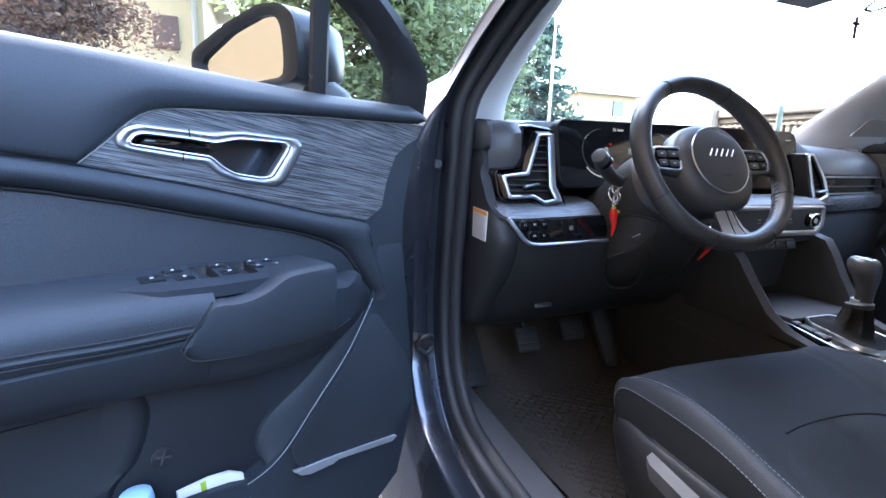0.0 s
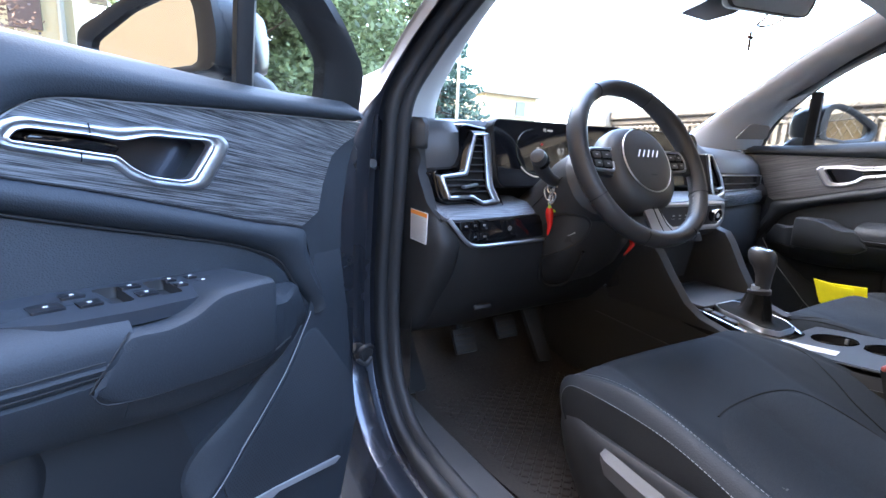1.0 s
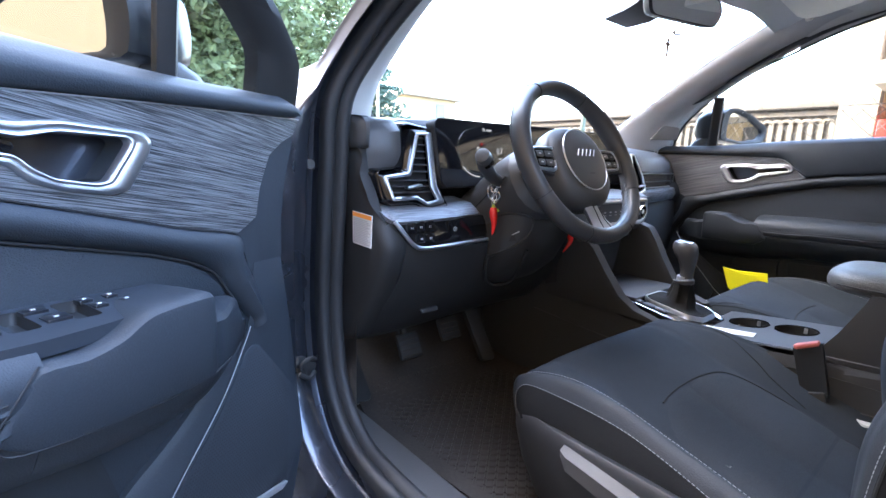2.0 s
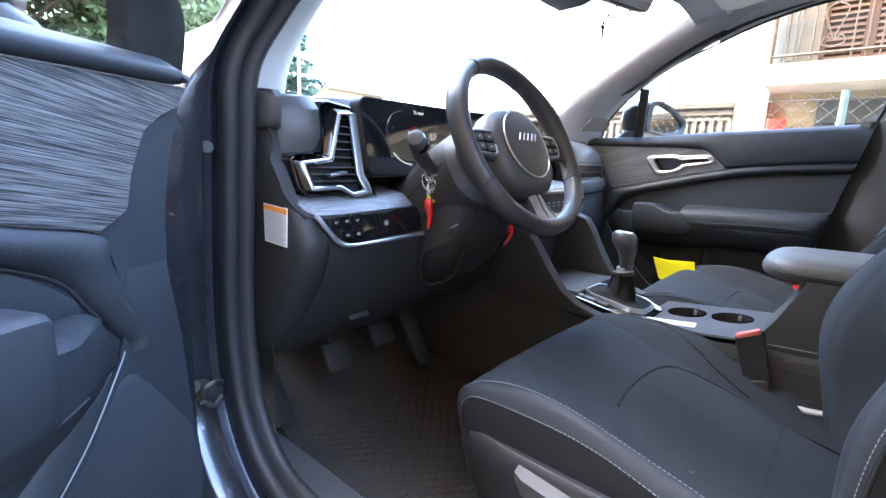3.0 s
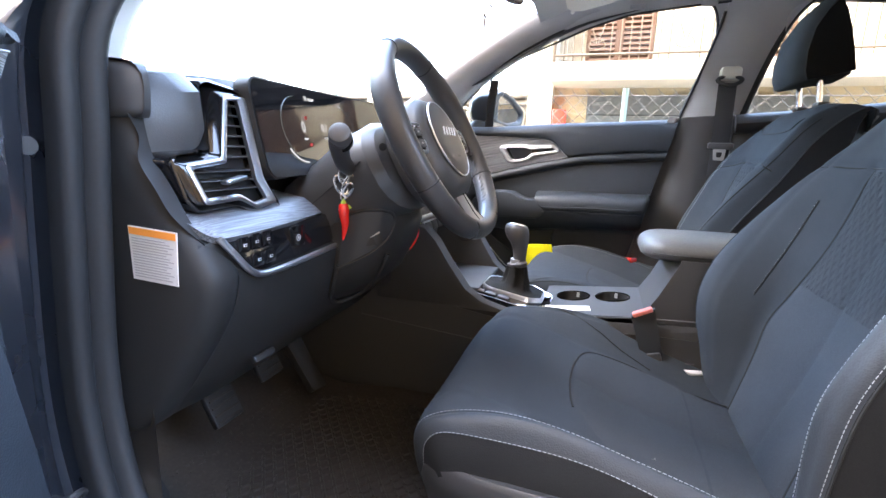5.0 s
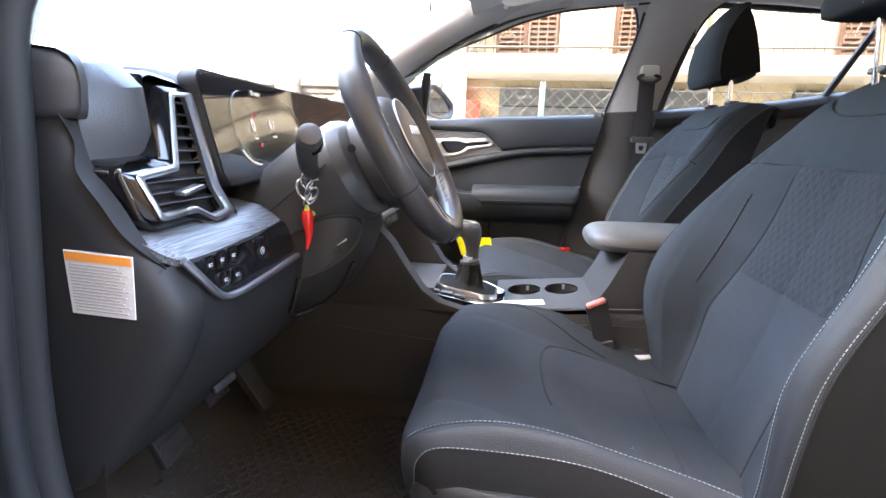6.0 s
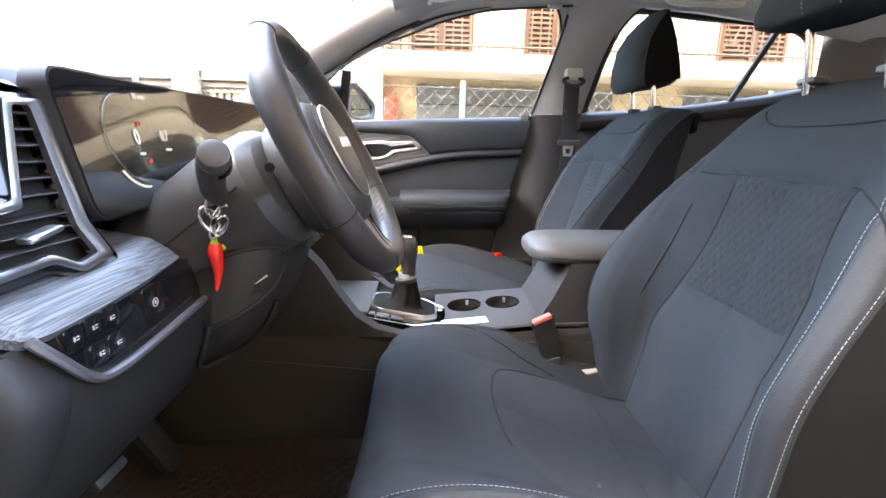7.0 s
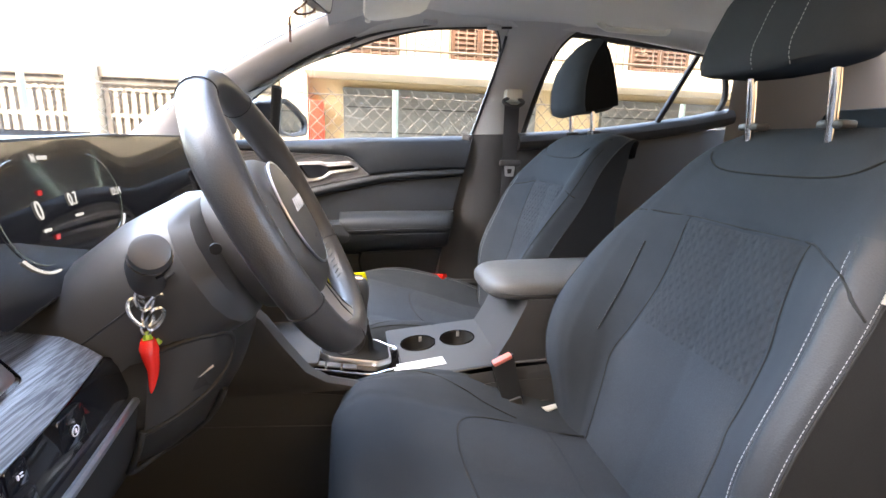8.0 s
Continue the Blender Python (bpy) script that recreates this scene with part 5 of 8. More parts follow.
# climate panel in its silver frame, with dial and touch marks
co = rounded([V(-0.30, 0.775, 0.925), V(-0.30, 0.772, 0.862), V(-0.26, 0.772, 0.853), V(0.12, 0.776, 0.853), V(0.150, 0.780, 0.872), V(0.155, 0.786, 0.925)], 0.012)
ci = rounded([V(-0.285, 0.774, 0.915), V(-0.285, 0.773, 0.872), V(-0.255, 0.773, 0.866), V(0.112, 0.776, 0.866), V(0.134, 0.779, 0.880), V(0.138, 0.784, 0.915)], 0.008)
cl = part("climate_frame", ring_plate(co, ci, V(0, 0.03, 0), 0.003), SILVER, dash, "silver climate panel frame")
part("climate_glass", slab(ci, V(0, 0.004, 0)), CLIMATE, cl)
dial = part("dial", tube([V(0.083, 0.775, 0.891), V(0.083, 0.760, 0.891)], 0.0165, 24), GLOSS, cl, "black dial with bright rim")
part("dial_rim", tube([V(0.083 + 0.0165 * math.cos(k * 0.262), 0.759, 0.891 + 0.0165 * math.sin(k * 0.262)) for k in range(24)], 0.0018, 6, closed=True), BRIGHT, dial)
part("dial_mark", tube([V(0.083, 0.7595, 0.891), V(0.083, 0.7585, 0.891)], 0.006, 14), WHITE_MARK, dial)
for i in range(5):
    part("touch_mark", join(box((-0.09 + i * 0.026, 0.7715 + i * 0.0002, 0.894), (0.008, 0.001, 0.0035)), box((-0.09 + i * 0.026, 0.7715, 0.886), (0.012, 0.001, 0.001))), INK, cl)
part("climate_shelf", across([(-0.30, [(0.90, 0.940), (0.80, 0.934), (0.780, 0.926)]), (0.16, [(0.90, 0.944), (0.81, 0.938), (0.790, 0.928)])], 3), WOOD_DASH, dash)
part("stack_panel", across([(-0.20, [(0.79, 0.853), (0.80, 0.835), (0.84, 0.82), (0.86, 0.70)]), (0.16, [(0.79, 0.853), (0.80, 0.835), (0.84, 0.82), (0.86, 0.70)])], 3), HARD, dash)
row = part("button_row", box((-0.02, 0.800, 0.829), (0.19, 0.02, 0.026), 0.005, pose(0, 0, 0, -20)), SILVER, dash, "grey row of keys under the climate panel")
for i in range(5):
    part("key", box((-0.092 + i * 0.036, 0.789, 0.829), (0.033, 0.008, 0.021), 0.003, pose(0, 0, 0, -20)), SHELL, row)

# wide curved display in one frame
def display(x, z, off=0.0):
    """Point on the display's face: hollow towards the driver, leaning back."""
    b = math.sqrt((x + 0.19) ** 2 + 0.0064) - 0.08
    return V(x, 0.900 - (0.165 if x < -0.19 else 0.016) * b + (z - 0.975) * 0.24 - off, z)


def screen_rows(x0, x1, z0, z1, off, r=0.012):
    rows = []
    ends = [r * (1 - math.cos(math.pi / 2 * k / 6)) for k in range(7)]
    for x in [x0 + e for e in ends] + [x0 + r + (x1 - x0 - 2 * r) * i / 20 for i in range(1, 20)] + [x1 - e for e in ends[::-1]]:
        e = min(x - x0, x1 - x)
        zt = z1 - 0.010 * max(0.0, min(1.0, (-0.17 - x) / 0.40))
        k = r - math.sqrt(max(0.0, r * r - max(0.0, r - e) ** 2)) if e < r else 0.0
        rows.append([display(x, z0 + k, off), display(x, (z0 * 2 + zt) / 3, off), display(x, (z0 + 2 * zt) / 3, off), display(x, zt - k, off)])
    return rows


front, back = screen_rows(-0.583, 0.205, 0.958, 1.108, 0.0, 0.024), screen_rows(-0.590, 0.208, 0.955, 1.108, -0.022, 0.032)
frame_bm = loft([f + b[::-1] for f, b in zip(front, back)])
disp = part("display", frame_bm, KNEE, dash, "wide curved black display")
part("display_glass", loft(screen_rows(-0.580, 0.202, 0.9605, 1.1055, 0.0015, 0.020), ring=False), SCREEN, disp, "glossy dark display glass")


def on_screen(x, z):
    """A matrix on the display's face, x to the right, y up."""
    o, a, b = display(x, z, 0.0026), display(x + 0.01, z, 0.0026), display(x, z + 0.01, 0.0026)
    ex, ey = (a - o).normalized(), (b - o).normalized()
    ez = ex.cross(ey).normalized()
    return Matrix(((ex.x, ey.x, ez.x, o.x), (ex.y, ey.y, ez.y, o.y), (ex.z, ey.z, ez.z, o.z), (0, 0, 0, 1)))


part("speed_digit", letters("0", 0.026, on_screen(-0.447, 1.035)), LIT, disp)
part("trip_digits", letters("0.7", 0.020, on_screen(-0.366, 1.037)), LIT, disp)
part("clock_digits", letters("12:14", 0.014, on_screen(-0.235, 1.032)), LIT, disp)
part("top_text", letters("N", 0.012, on_screen(-0.418, 1.083)), LIT, disp)
for x, z, w, h in ((-0.400, 1.083, 0.016, 0.004), (-0.447, 1.017, 0.010, 0.003), (-0.366, 1.020, 0.014, 0.003), (0.17, 1.085, 0.02, 0.003)):
    part("text_bar", box(display(x, z, 0.003), (w, 0.001, h)), LIT, disp)
for cx, s in ((-0.455, 1), (-0.29, -1)):
    arc = [display(cx + s * 0.060 * math.cos(a) * 1.05, 1.035 + 0.048 * math.sin(a), 0.003) for a in [radians(95 + 170 * k / 20) for k in range(21)]]
    part("dial_scale", tube(arc, 0.0005, 5), LIT_DIM, disp)
    arc = [display(cx + s * 0.060 * math.cos(a) * 1.08, 1.030 + 0.050 * math.sin(a), 0.003) for a in [radians(215 + 55 * k / 8) for k in range(9)]]
    part("gauge_bar", tube(arc, 0.0014, 5), LIT, disp)
for z in (1.051, 1.008):
    part("warning_light", box(display(-0.433, z, 0.003), (0.006, 0.001, 0.005)), LIT_RED, disp)

# instruction sticker on the end cap
st = thing("sticker", (-0.748, 0.89, 0.86), "white instruction sticker with an orange header", "sticker")
sq = [V(-0.7492, 0.902, 0.914), V(-0.7492, 0.832, 0.911), V(-0.7492, 0.836, 0.851), V(-0.7492, 0.901, 0.853)]
part("sheet", slab(sq, V(0.001, 0, 0)), PAPER, st)
q = lambda u, v: (sq[0] * (1 - u) + sq[1] * u) * (1 - v) + (sq[3] * (1 - u) + sq[2] * u) * v - V(0.0006, 0, 0)
part("header_band", slab([q(0.02, 0.02), q(0.98, 0.02), q(0.98, 0.15), q(0.02, 0.15)], V(0.0004, 0, 0)), ORANGE, st, "orange header band")
for i in range(15):
    v, e = 0.20 + i * 0.051, 0.78 + 0.16 * ((i * 7) % 5) / 4
    part("text_bar", slab([q(0.06, v), q(e, v), q(e, v + 0.022), q(0.06, v + 0.022)], V(0.0003, 0, 0)), INK, st)

# ---- steering column, wheel, stalk, keys ----
column = thing("steering_column", (-0.37, 0.80, 0.93), "black steering column shroud with stalks", "steering column")
AX = V(0, -math.cos(radians(27.8)), math.sin(radians(27.8)))          # towards the driver
UPW = V(0, math.sin(radians(27.8)), math.cos(radians(27.8)))
HUB = V(-0.377, 0.681, 1.012)


def col_ring(d, rx, rz, dz=0.0, n=20):
    return [HUB - AX * d + V(1, 0, 0) * rx * math.copysign(abs(math.cos(a)) ** 0.8, math.cos(a)) + UPW * (rz * math.copysign(abs(math.sin(a)) ** 0.8, math.sin(a)) + dz) for a in [2 * math.pi * k / n for k in range(n)]]


part("shroud", loft([col_ring(0.045, 0.060, 0.055), col_ring(0.05, 0.105, 0.065, -0.002), col_ring(0.065, 0.118, 0.078, -0.004), col_ring(0.12, 0.118, 0.080, -0.006), col_ring(0.17, 0.112, 0.075, -0.010), col_ring(0.24, 0.12, 0.085, -0.03)]), SHELL, column, "black moulded column shroud")
part("lower_boot", loft([col_ring(0.085, 0.04, 0.02, -0.070), col_ring(0.095, 0.075, 0.035, -0.072), col_ring(0.125, 0.098, 0.055, -0.080), col_ring(0.17, 0.108, 0.075, -0.088), col_ring(0.22, 0.108, 0.085, -0.088), col_ring(0.27, 0.105, 0.09, -0.08)]), KNEE, column, "", 60)
part("boot_seam", tube(smooth_line([HUB - AX * 0.075 + V(-0.117, 0, 0) + UPW * 0.01, HUB - AX * 0.13 + V(-0.1185, 0, 0) + UPW * -0.002, HUB - AX * 0.19 + V(-0.113, 0, 0) + UPW * -0.012], 4), 0.0012, 5), SEAM, column)
part("screw_hole", tube([V(-0.4930, 0.715, 1.008), V(-0.4962, 0.714, 1.008)], 0.0055, 12), SEAM, column)
# hollow of the column's lower left cheek, its shade drawn as a black sheet, with its bright slit
hollow = smooth_line([V(-0.487, 0.785, 0.900), V(-0.480, 0.757, 0.911), V(-0.466, 0.731, 0.912), V(-0.446, 0.721, 0.905), V(-0.440, 0.720, 0.890), V(-0.447, 0.726, 0.867), V(-0.463, 0.742, 0.847), V(-0.479, 0.770, 0.829), V(-0.485, 0.798, 0.816)], 5)
part("boot_rim", tube(hollow, 0.0028, 10), KNEE, column, "raised rim of the column's hollow")
half = len(hollow) // 2
part("hollow_sheet", loft([[p.lerp(q, k / 5) - V(0.0012, 0.0012, 0) * math.sin(math.pi * k / 5) for k in range(6)] for p, q in zip(hollow[:half], hollow[::-1][:half])], ring=False), BLACK, column, "black sheet drawn as a hollow beside the column", 60)
pocket = smooth_line([V(-0.438, 0.732, 0.836), V(-0.432, 0.749, 0.803), V(-0.410, 0.785, 0.764), V(-0.405, 0.815, 0.742), V(-0.430, 0.834, 0.738), V(-0.455, 0.830, 0.753), V(-0.471, 0.819, 0.770), V(-0.484, 0.805, 0.798), V(-0.486, 0.798, 0.820)], 5)
part("pocket_lip", tube(pocket, 0.0034, 10), KNEE, column, "rounded lip under the column")
part("cheek_slit", tube([V(-0.464, 0.734, 0.877), V(-0.471, 0.746, 0.869), V(-0.480, 0.766, 0.867)], [0.0016, 0.0010, 0.0006], 6), SILVER, column)
# left stalk: ribbed black arm with a grey end
s0, s1 = V(-0.492, 0.772, 0.975), V(-0.574, 0.738, 1.023)
arm_line = smooth_line([s0, V(-0.520, 0.765, 0.985), V(-0.552, 0.752, 1.005), s1 - (s1 - V(-0.552, 0.752, 1.005)).normalized() * 0.010], 5)
stalk = part("stalk", tube(arm_line, [0.0112 + 0.0036 * (i / (len(arm_line) - 1)) for i in range(len(arm_line))], 14), HARD, column, "black indicator stalk")
d = (s1 - s0).normalized()
part("stalk_end", tube([s1 - d * 0.012, s1 - d * 0.006, s1 + d * 0.004, s1 + d * 0.006], [0.0145, 0.0150, 0.0140, 0.010], 18), STALK, stalk, "grey stalk end")
part("stalk_ring", tube([s1 - d * 0.022, s1 - d * 0.014], 0.0155, 18), GLOSS, stalk)
r0, r1 = V(-0.248, 0.775, 0.975), V(-0.165, 0.745, 1.0)
part("stalk", tube([r0, (r0 + r1) / 2, r1], [0.009, 0.011, 0.013], 12), HARD, column)

# key with chain and red pepper charm on the driver's side; second pepper on the far side of the column
def pepper(top, bend, label, base_chain):
    ch = thing("pepper_charm", tuple(top), label, "key charm", "pepper charms")
    line = smooth_line([top, top + V(0.001, 0, -0.016) , top + V(0.004, 0.0, -0.034) , top + V(bend, 0.004, -0.058)], 6)
    m = len(line) - 1
    part("pepper", tube(line, [0.0068 * (1 - (i / m) ** 1.6) ** 0.8 * (0.75 + 0.5 * min(1, i / 4)) + 0.0007 for i in range(m + 1)], 12), RED, ch, "glossy red pepper")
    part("stem", tube([top + V(0, 0, 0.007), top], [0.002, 0.0045], 8), GREEN, ch, "green stem")
    part("chilli_leaf", tube([top + V(0.006, -0.004, -0.002), top + V(0.008, -0.005, -0.008)], [0.003, 0.0042], 8), GREEN, ch)
    for i, p in enumerate(base_chain):
        q = [p + (V(0.0042 * math.cos(a), 0, 0.0055 * math.sin(a)) if i % 2 else V(0, 0.0042 * math.cos(a), 0.0055 * math.sin(a))) for a in [k * 0.785 for k in range(8)]]
        part("chain_link", tube(q, 0.0015, 6, closed=True), STEEL, ch)
    return ch


charm = pepper(V(-0.495, 0.780, 0.922), 0.004, "red enamel pepper charm hanging on a steel chain", [V(-0.496, 0.780, 0.932), V(-0.495, 0.779, 0.938), V(-0.485, 0.779, 0.945), V(-0.479, 0.780, 0.953), V(-0.477, 0.781, 0.961)])
for a, b, tip in ((V(-0.502, 0.787, 0.964), V(-0.497, 0.776, 0.936), 0.008), (V(-0.494, 0.764, 0.965), V(-0.496, 0.778, 0.936), 0.008), (V(-0.500, 0.764, 0.954), V(-0.497, 0.776, 0.932), 0.006), (V(-0.500, 0.778, 0.974), V(-0.498, 0.776, 0.952), 0.007)):
    d, c = (a - b) / 2, (a + b) / 2
    e = d.cross(V(0.85, 0.5, 0)).normalized() * tip
    part("key_ring", tube([c + d * math.cos(k * 0.314) + e * math.sin(k * 0.314) for k in range(20)], 0.0019, 6, closed=True), STEEL, charm, "steel ring")
pepper(V(-0.258, 0.757, 0.868), -0.016, "red enamel pepper charm behind the wheel", [V(-0.257, 0.758, 0.878), V(-0.256, 0.759, 0.886)])

wheel = thing("steering_wheel", tuple(HUB), "black leather steering wheel with a round airbag cover", "steering wheel")


def on_wheel(x, y, d=0.0):
    return HUB + V(1, 0, 0) * x + UPW * y + AX * d


R = 0.1626
rim = []
for k in range(72):
    a = 2 * math.pi * k / 72
    rr = R - (0.006 * max(0.0, -math.sin(a) - 0.75) / 0.25)
    c = on_wheel(rr * math.cos(a), rr * math.sin(a), 0.018)
    e = V(1, 0, 0) * math.cos(a) + UPW * math.sin(a)
    thick = 0.0165 + 0.0022 * math.exp(-((math.degrees(a) - 150 + 180) % 360 - 180) ** 2 / 300) + 0.0022 * math.exp(-((math.degrees(a) - 30 + 180) % 360 - 180) ** 2 / 300)
    rim.append([c + e * thick * 0.92 * math.cos(b) + AX * thick * 1.12 * math.sin(b) for b in [2 * math.pi * j / 14 for j in range(14)]])
rim_ob = part("rim", loft(rim, wrap=True), WRAP, wheel, "black leather rim")
for deg in (62, 118, 205, 335, 246, 294):
    a = radians(deg)
    c, e = on_wheel(R * math.cos(a), R * math.sin(a), 0.018), V(1, 0, 0) * math.cos(a) + UPW * math.sin(a)
    part("rim_seam", tube([c + e * 0.0158 * math.cos(b) + AX * 0.019 * math.sin(b) for b in [k * 0.393 for k in range(16)]], 0.0008, 5, closed=True), SEAM, rim_ob)
for sgn in (-1, 1):
    lines = []
    for i in range(26):
        a = radians((-20 if sgn > 0 else 200) + sgn * (-45 + 90 * i / 25) * (1 if sgn > 0 else 1))
        c, e = on_wheel((R - 0.0155) * math.cos(a), (R - 0.0155) * math.sin(a), 0.018), V(1, 0, 0) * math.cos(a) + UPW * math.sin(a)
        t = V(1, 0, 0) * -math.sin(a) + UPW * math.cos(a)
        lines.append(tube([c - AX * 0.004 - t * 0.002, c - e * 0.001, c + AX * 0.004 + t * 0.002], 0.0007, 4))
    part("lacing", join(*lines), LEATHER, rim_ob)
hubm = []
for k_, d in ((0.30, 0.030), (0.70, 0.028), (0.86, 0.024), (0.96, 0.014), (1.0, 0.0), (0.99, -0.02), (0.85, -0.045)):
    hubm.append([on_wheel(0.088 * k_ * math.copysign(abs(math.cos(a)) ** 0.8, math.cos(a)), 0.088 * k_ * math.copysign(abs(math.sin(a)) ** 0.85, math.sin(a)) - 0.010, d) for a in [2 * math.pi * k / 40 for k in range(40)]])
hub = part("hub_cover", loft(hubm), SHELL, wheel, "black hub cover", 60)
part("airbag_cover", loft([[on_wheel(0.063 * k_ * math.cos(a), 0.064 * k_ * math.sin(a) - 0.002, d) for a in [2 * math.pi * k / 48 for k in range(48)]] for k_, d in ((1.0, 0.024), (0.985, 0.0315), (0.8, 0.0345), (0.45, 0.0355), (0.1, 0.0358))]), SHELL, hub, "round black airbag cover", 60)
part("airbag_ring", tube([on_wheel(0.0635 * math.cos(a), 0.0645 * math.sin(a) - 0.002, 0.0305) for a in [2 * math.pi * k / 56 for k in range(56)]], 0.0014, 6, closed=True), CHROME, hub, "thin satin ring")
# plain bright badge strokes
badge = []
for pts in ([(-0.030, -0.004), (-0.020, 0.010)], [(-0.017, -0.004), (-0.007, 0.010)], [(-0.004, -0.004), (0.006, 0.010)], [(0.009, -0.004), (0.019, 0.010)], [(0.022, -0.004), (0.032, 0.010)]):
    badge.append(tube([on_wheel(x, y + 0.006, 0.0362) for x, y in pts], 0.0012, 6, flat=0.6))
part("badge", join(*badge), SILVER, hub, "pale slanted bars")
part("embossed_mark", join(*[box(on_wheel(0, -0.022 - 0.012 * i, 0.0350), (0.010 + 0.006 * i, 0.001, 0.003), 0, pose(0, 0, 0, -25)) for i in range(2)]), BLACK, hub)
for sgn in (-1, 1):
    sp = [[on_wheel(sgn * x, y0, d - 0.004), on_wheel(sgn * x, y0, d + 0.006), on_wheel(sgn * x, y1, d + 0.006), on_wheel(sgn * x, y1, d - 0.004)] for x, y0, y1, d in ((0.055, -0.030, 0.034, 0.004), (0.09, -0.026, 0.030, 0.006), (0.125, -0.020, 0.026, 0.008), (0.153, -0.026, 0.030, 0.014))]
    spoke = part("spoke", loft(sp), SHELL, wheel)
    o = rounded([on_wheel(sgn * x, y, 0.017) for x, y in ((0.070, 0.028), (0.135, 0.027), (0.143, 0.005), (0.136, -0.018), (0.082, -0.022))], 0.008)
    i = rounded([on_wheel(sgn * x, y, 0.017) for x, y in ((0.076, 0.023), (0.131, 0.022), (0.138, 0.005), (0.132, -0.013), (0.085, -0.016))], 0.006)
    fr = part("control_frame", ring_plate(o, i, AX * -0.008, 0.002), CHROME, spoke, "satin control frame")
    part("control_pad", slab(i, AX * -0.006), GLOSS, spoke, "glossy wheel controls")
    for x, y, w, h in ((0.094, 0.012, 0.024, 0.012), (0.120, 0.012, 0.020, 0.012), (0.097, -0.006, 0.022, 0.012), (0.121, -0.005, 0.018, 0.012)):
        part("control_key", slab(rounded([on_wheel(sgn * (x - w / 2), y - h / 2, 0.0195), on_wheel(sgn * (x + w / 2), y - h / 2, 0.0195), on_wheel(sgn * (x + w / 2), y + h / 2, 0.0195), on_wheel(sgn * (x - w / 2), y + h / 2, 0.0195)], 0.002), AX * -0.004, 0.0008), SHELL, fr)
        part("mark", slab([on_wheel(sgn * x - 0.003, y - 0.0012, 0.0198), on_wheel(sgn * x + 0.003, y - 0.0012, 0.0198), on_wheel(sgn * x + 0.003, y + 0.0012, 0.0198), on_wheel(sgn * x - 0.003, y + 0.0012, 0.0198)], AX * -0.0003), INK, fr)
low = [[on_wheel(-w, y, d), on_wheel(-w * 0.6, y - 0.002, d + 0.006), on_wheel(w * 0.6, y - 0.002, d + 0.006), on_wheel(w, y, d), on_wheel(w * 0.6, y, d - 0.012), on_wheel(-w * 0.6, y, d - 0.012)] for y, w, d in ((-0.075, 0.022, 0.006), (-0.10, 0.023, 0.009), (-0.125, 0.027, 0.014), (-0.143, 0.036, 0.021), (-0.157, 0.046, 0.026))]
lows = part("lower_spoke", loft(low), SILVER, wheel, "silver lower spoke")
for sg in (-1, 1):
    part("spoke_groove", tube([on_wheel(sg * 0.007, -0.086, 0.0158), on_wheel(sg * 0.009, -0.125, 0.0208), on_wheel(sg * 0.014, -0.150, 0.0278)], 0.0009, 5), SEAM, lows)


# ---- seats: cx is the middle, s the sign of the outer side ----
def lerp_rows(rows, v):
    """Values at v from rows (v, a, b, ...), eased between rows."""
    for a, b in zip(rows, rows[1:]):
        if v <= b[0]:
            t = (v - a[0]) / (b[0] - a[0])
            t = max(0.0, min(1.0, t))
            t = t * t * (3 - 2 * t) * 0.35 + t * 0.65
            return [p + (q - p) * t for p, q in zip(a[1:], b[1:])]
    return list(rows[-1][1:])


def spline(values, t):
    """Catmull-Rom value at t along a list of tuples, t in steps of the list."""
    n = len(values) - 1
    i = max(0, min(n - 1, int(t)))
    f = t - i
    p, q, r, w = values[max(i - 1, 0)], values[i], values[i + 1], values[min(i + 2, n)]
    return [0.5 * (2 * b + (c - a) * f + (2 * a - 5 * b + 4 * c - d) * f * f + (3 * b - a - 3 * c + d) * f ** 3) for a, b, c, d in zip(p, q, r, w)]


# cushion, from its front foot over the front edge to the back: y, z, way out (y, z), then half width and rise at
# the panel seam, the bolster's inner stitching, its outer edge and the foot of its side
CUSHION = [(0.575, 0.440, 1.0, 0.0, 0.150, 0.000, 0.192, -0.012, 0.212, -0.034, 0.222, -0.085),
           (0.616, 0.530, 1.0, 0.1, 0.158, 0.000, 0.210, -0.010, 0.232, -0.032, 0.244, -0.085),
           (0.632, 0.588, 0.95, 0.3, 0.164, 0.000, 0.222, -0.010, 0.246, -0.034, 0.256, -0.080),
           (0.627, 0.630, 0.75, 0.66, 0.168, 0.000, 0.228, -0.008, 0.254, -0.034, 0.264, -0.075),
           (0.604, 0.656, 0.40, 0.92, 0.170, 0.001, 0.232, -0.004, 0.258, -0.026, 0.270, -0.070),
           (0.568, 0.666, 0.12, 0.99, 0.170, 0.002, 0.234, 0.004, 0.261, -0.014, 0.276, -0.065),
           (0.500, 0.654, -0.10, 1.0, 0.169, 0.003, 0.236, 0.026, 0.263, 0.006, 0.280, -0.050),
           (0.420, 0.630, -0.20, 0.98, 0.168, 0.004, 0.238, 0.046, 0.265, 0.026, 0.282, -0.030),
           (0.340, 0.602, -0.25, 0.97, 0.167, 0.005, 0.240, 0.056, 0.267, 0.038, 0.284, -0.012),
           (0.250, 0.574, -0.25, 0.97, 0.166, 0.005, 0.241, 0.056, 0.268, 0.040, 0.284, -0.005),
           (0.150, 0.549, -0.20, 0.98, 0.164, 0.004, 0.238, 0.045, 0.266, 0.032, 0.280, -0.005),
           (0.050, 0.540, -0.10, 1.0, 0.160, 0.004, 0.230, 0.030, 0.260, 0.020, 0.275, -0.010)]
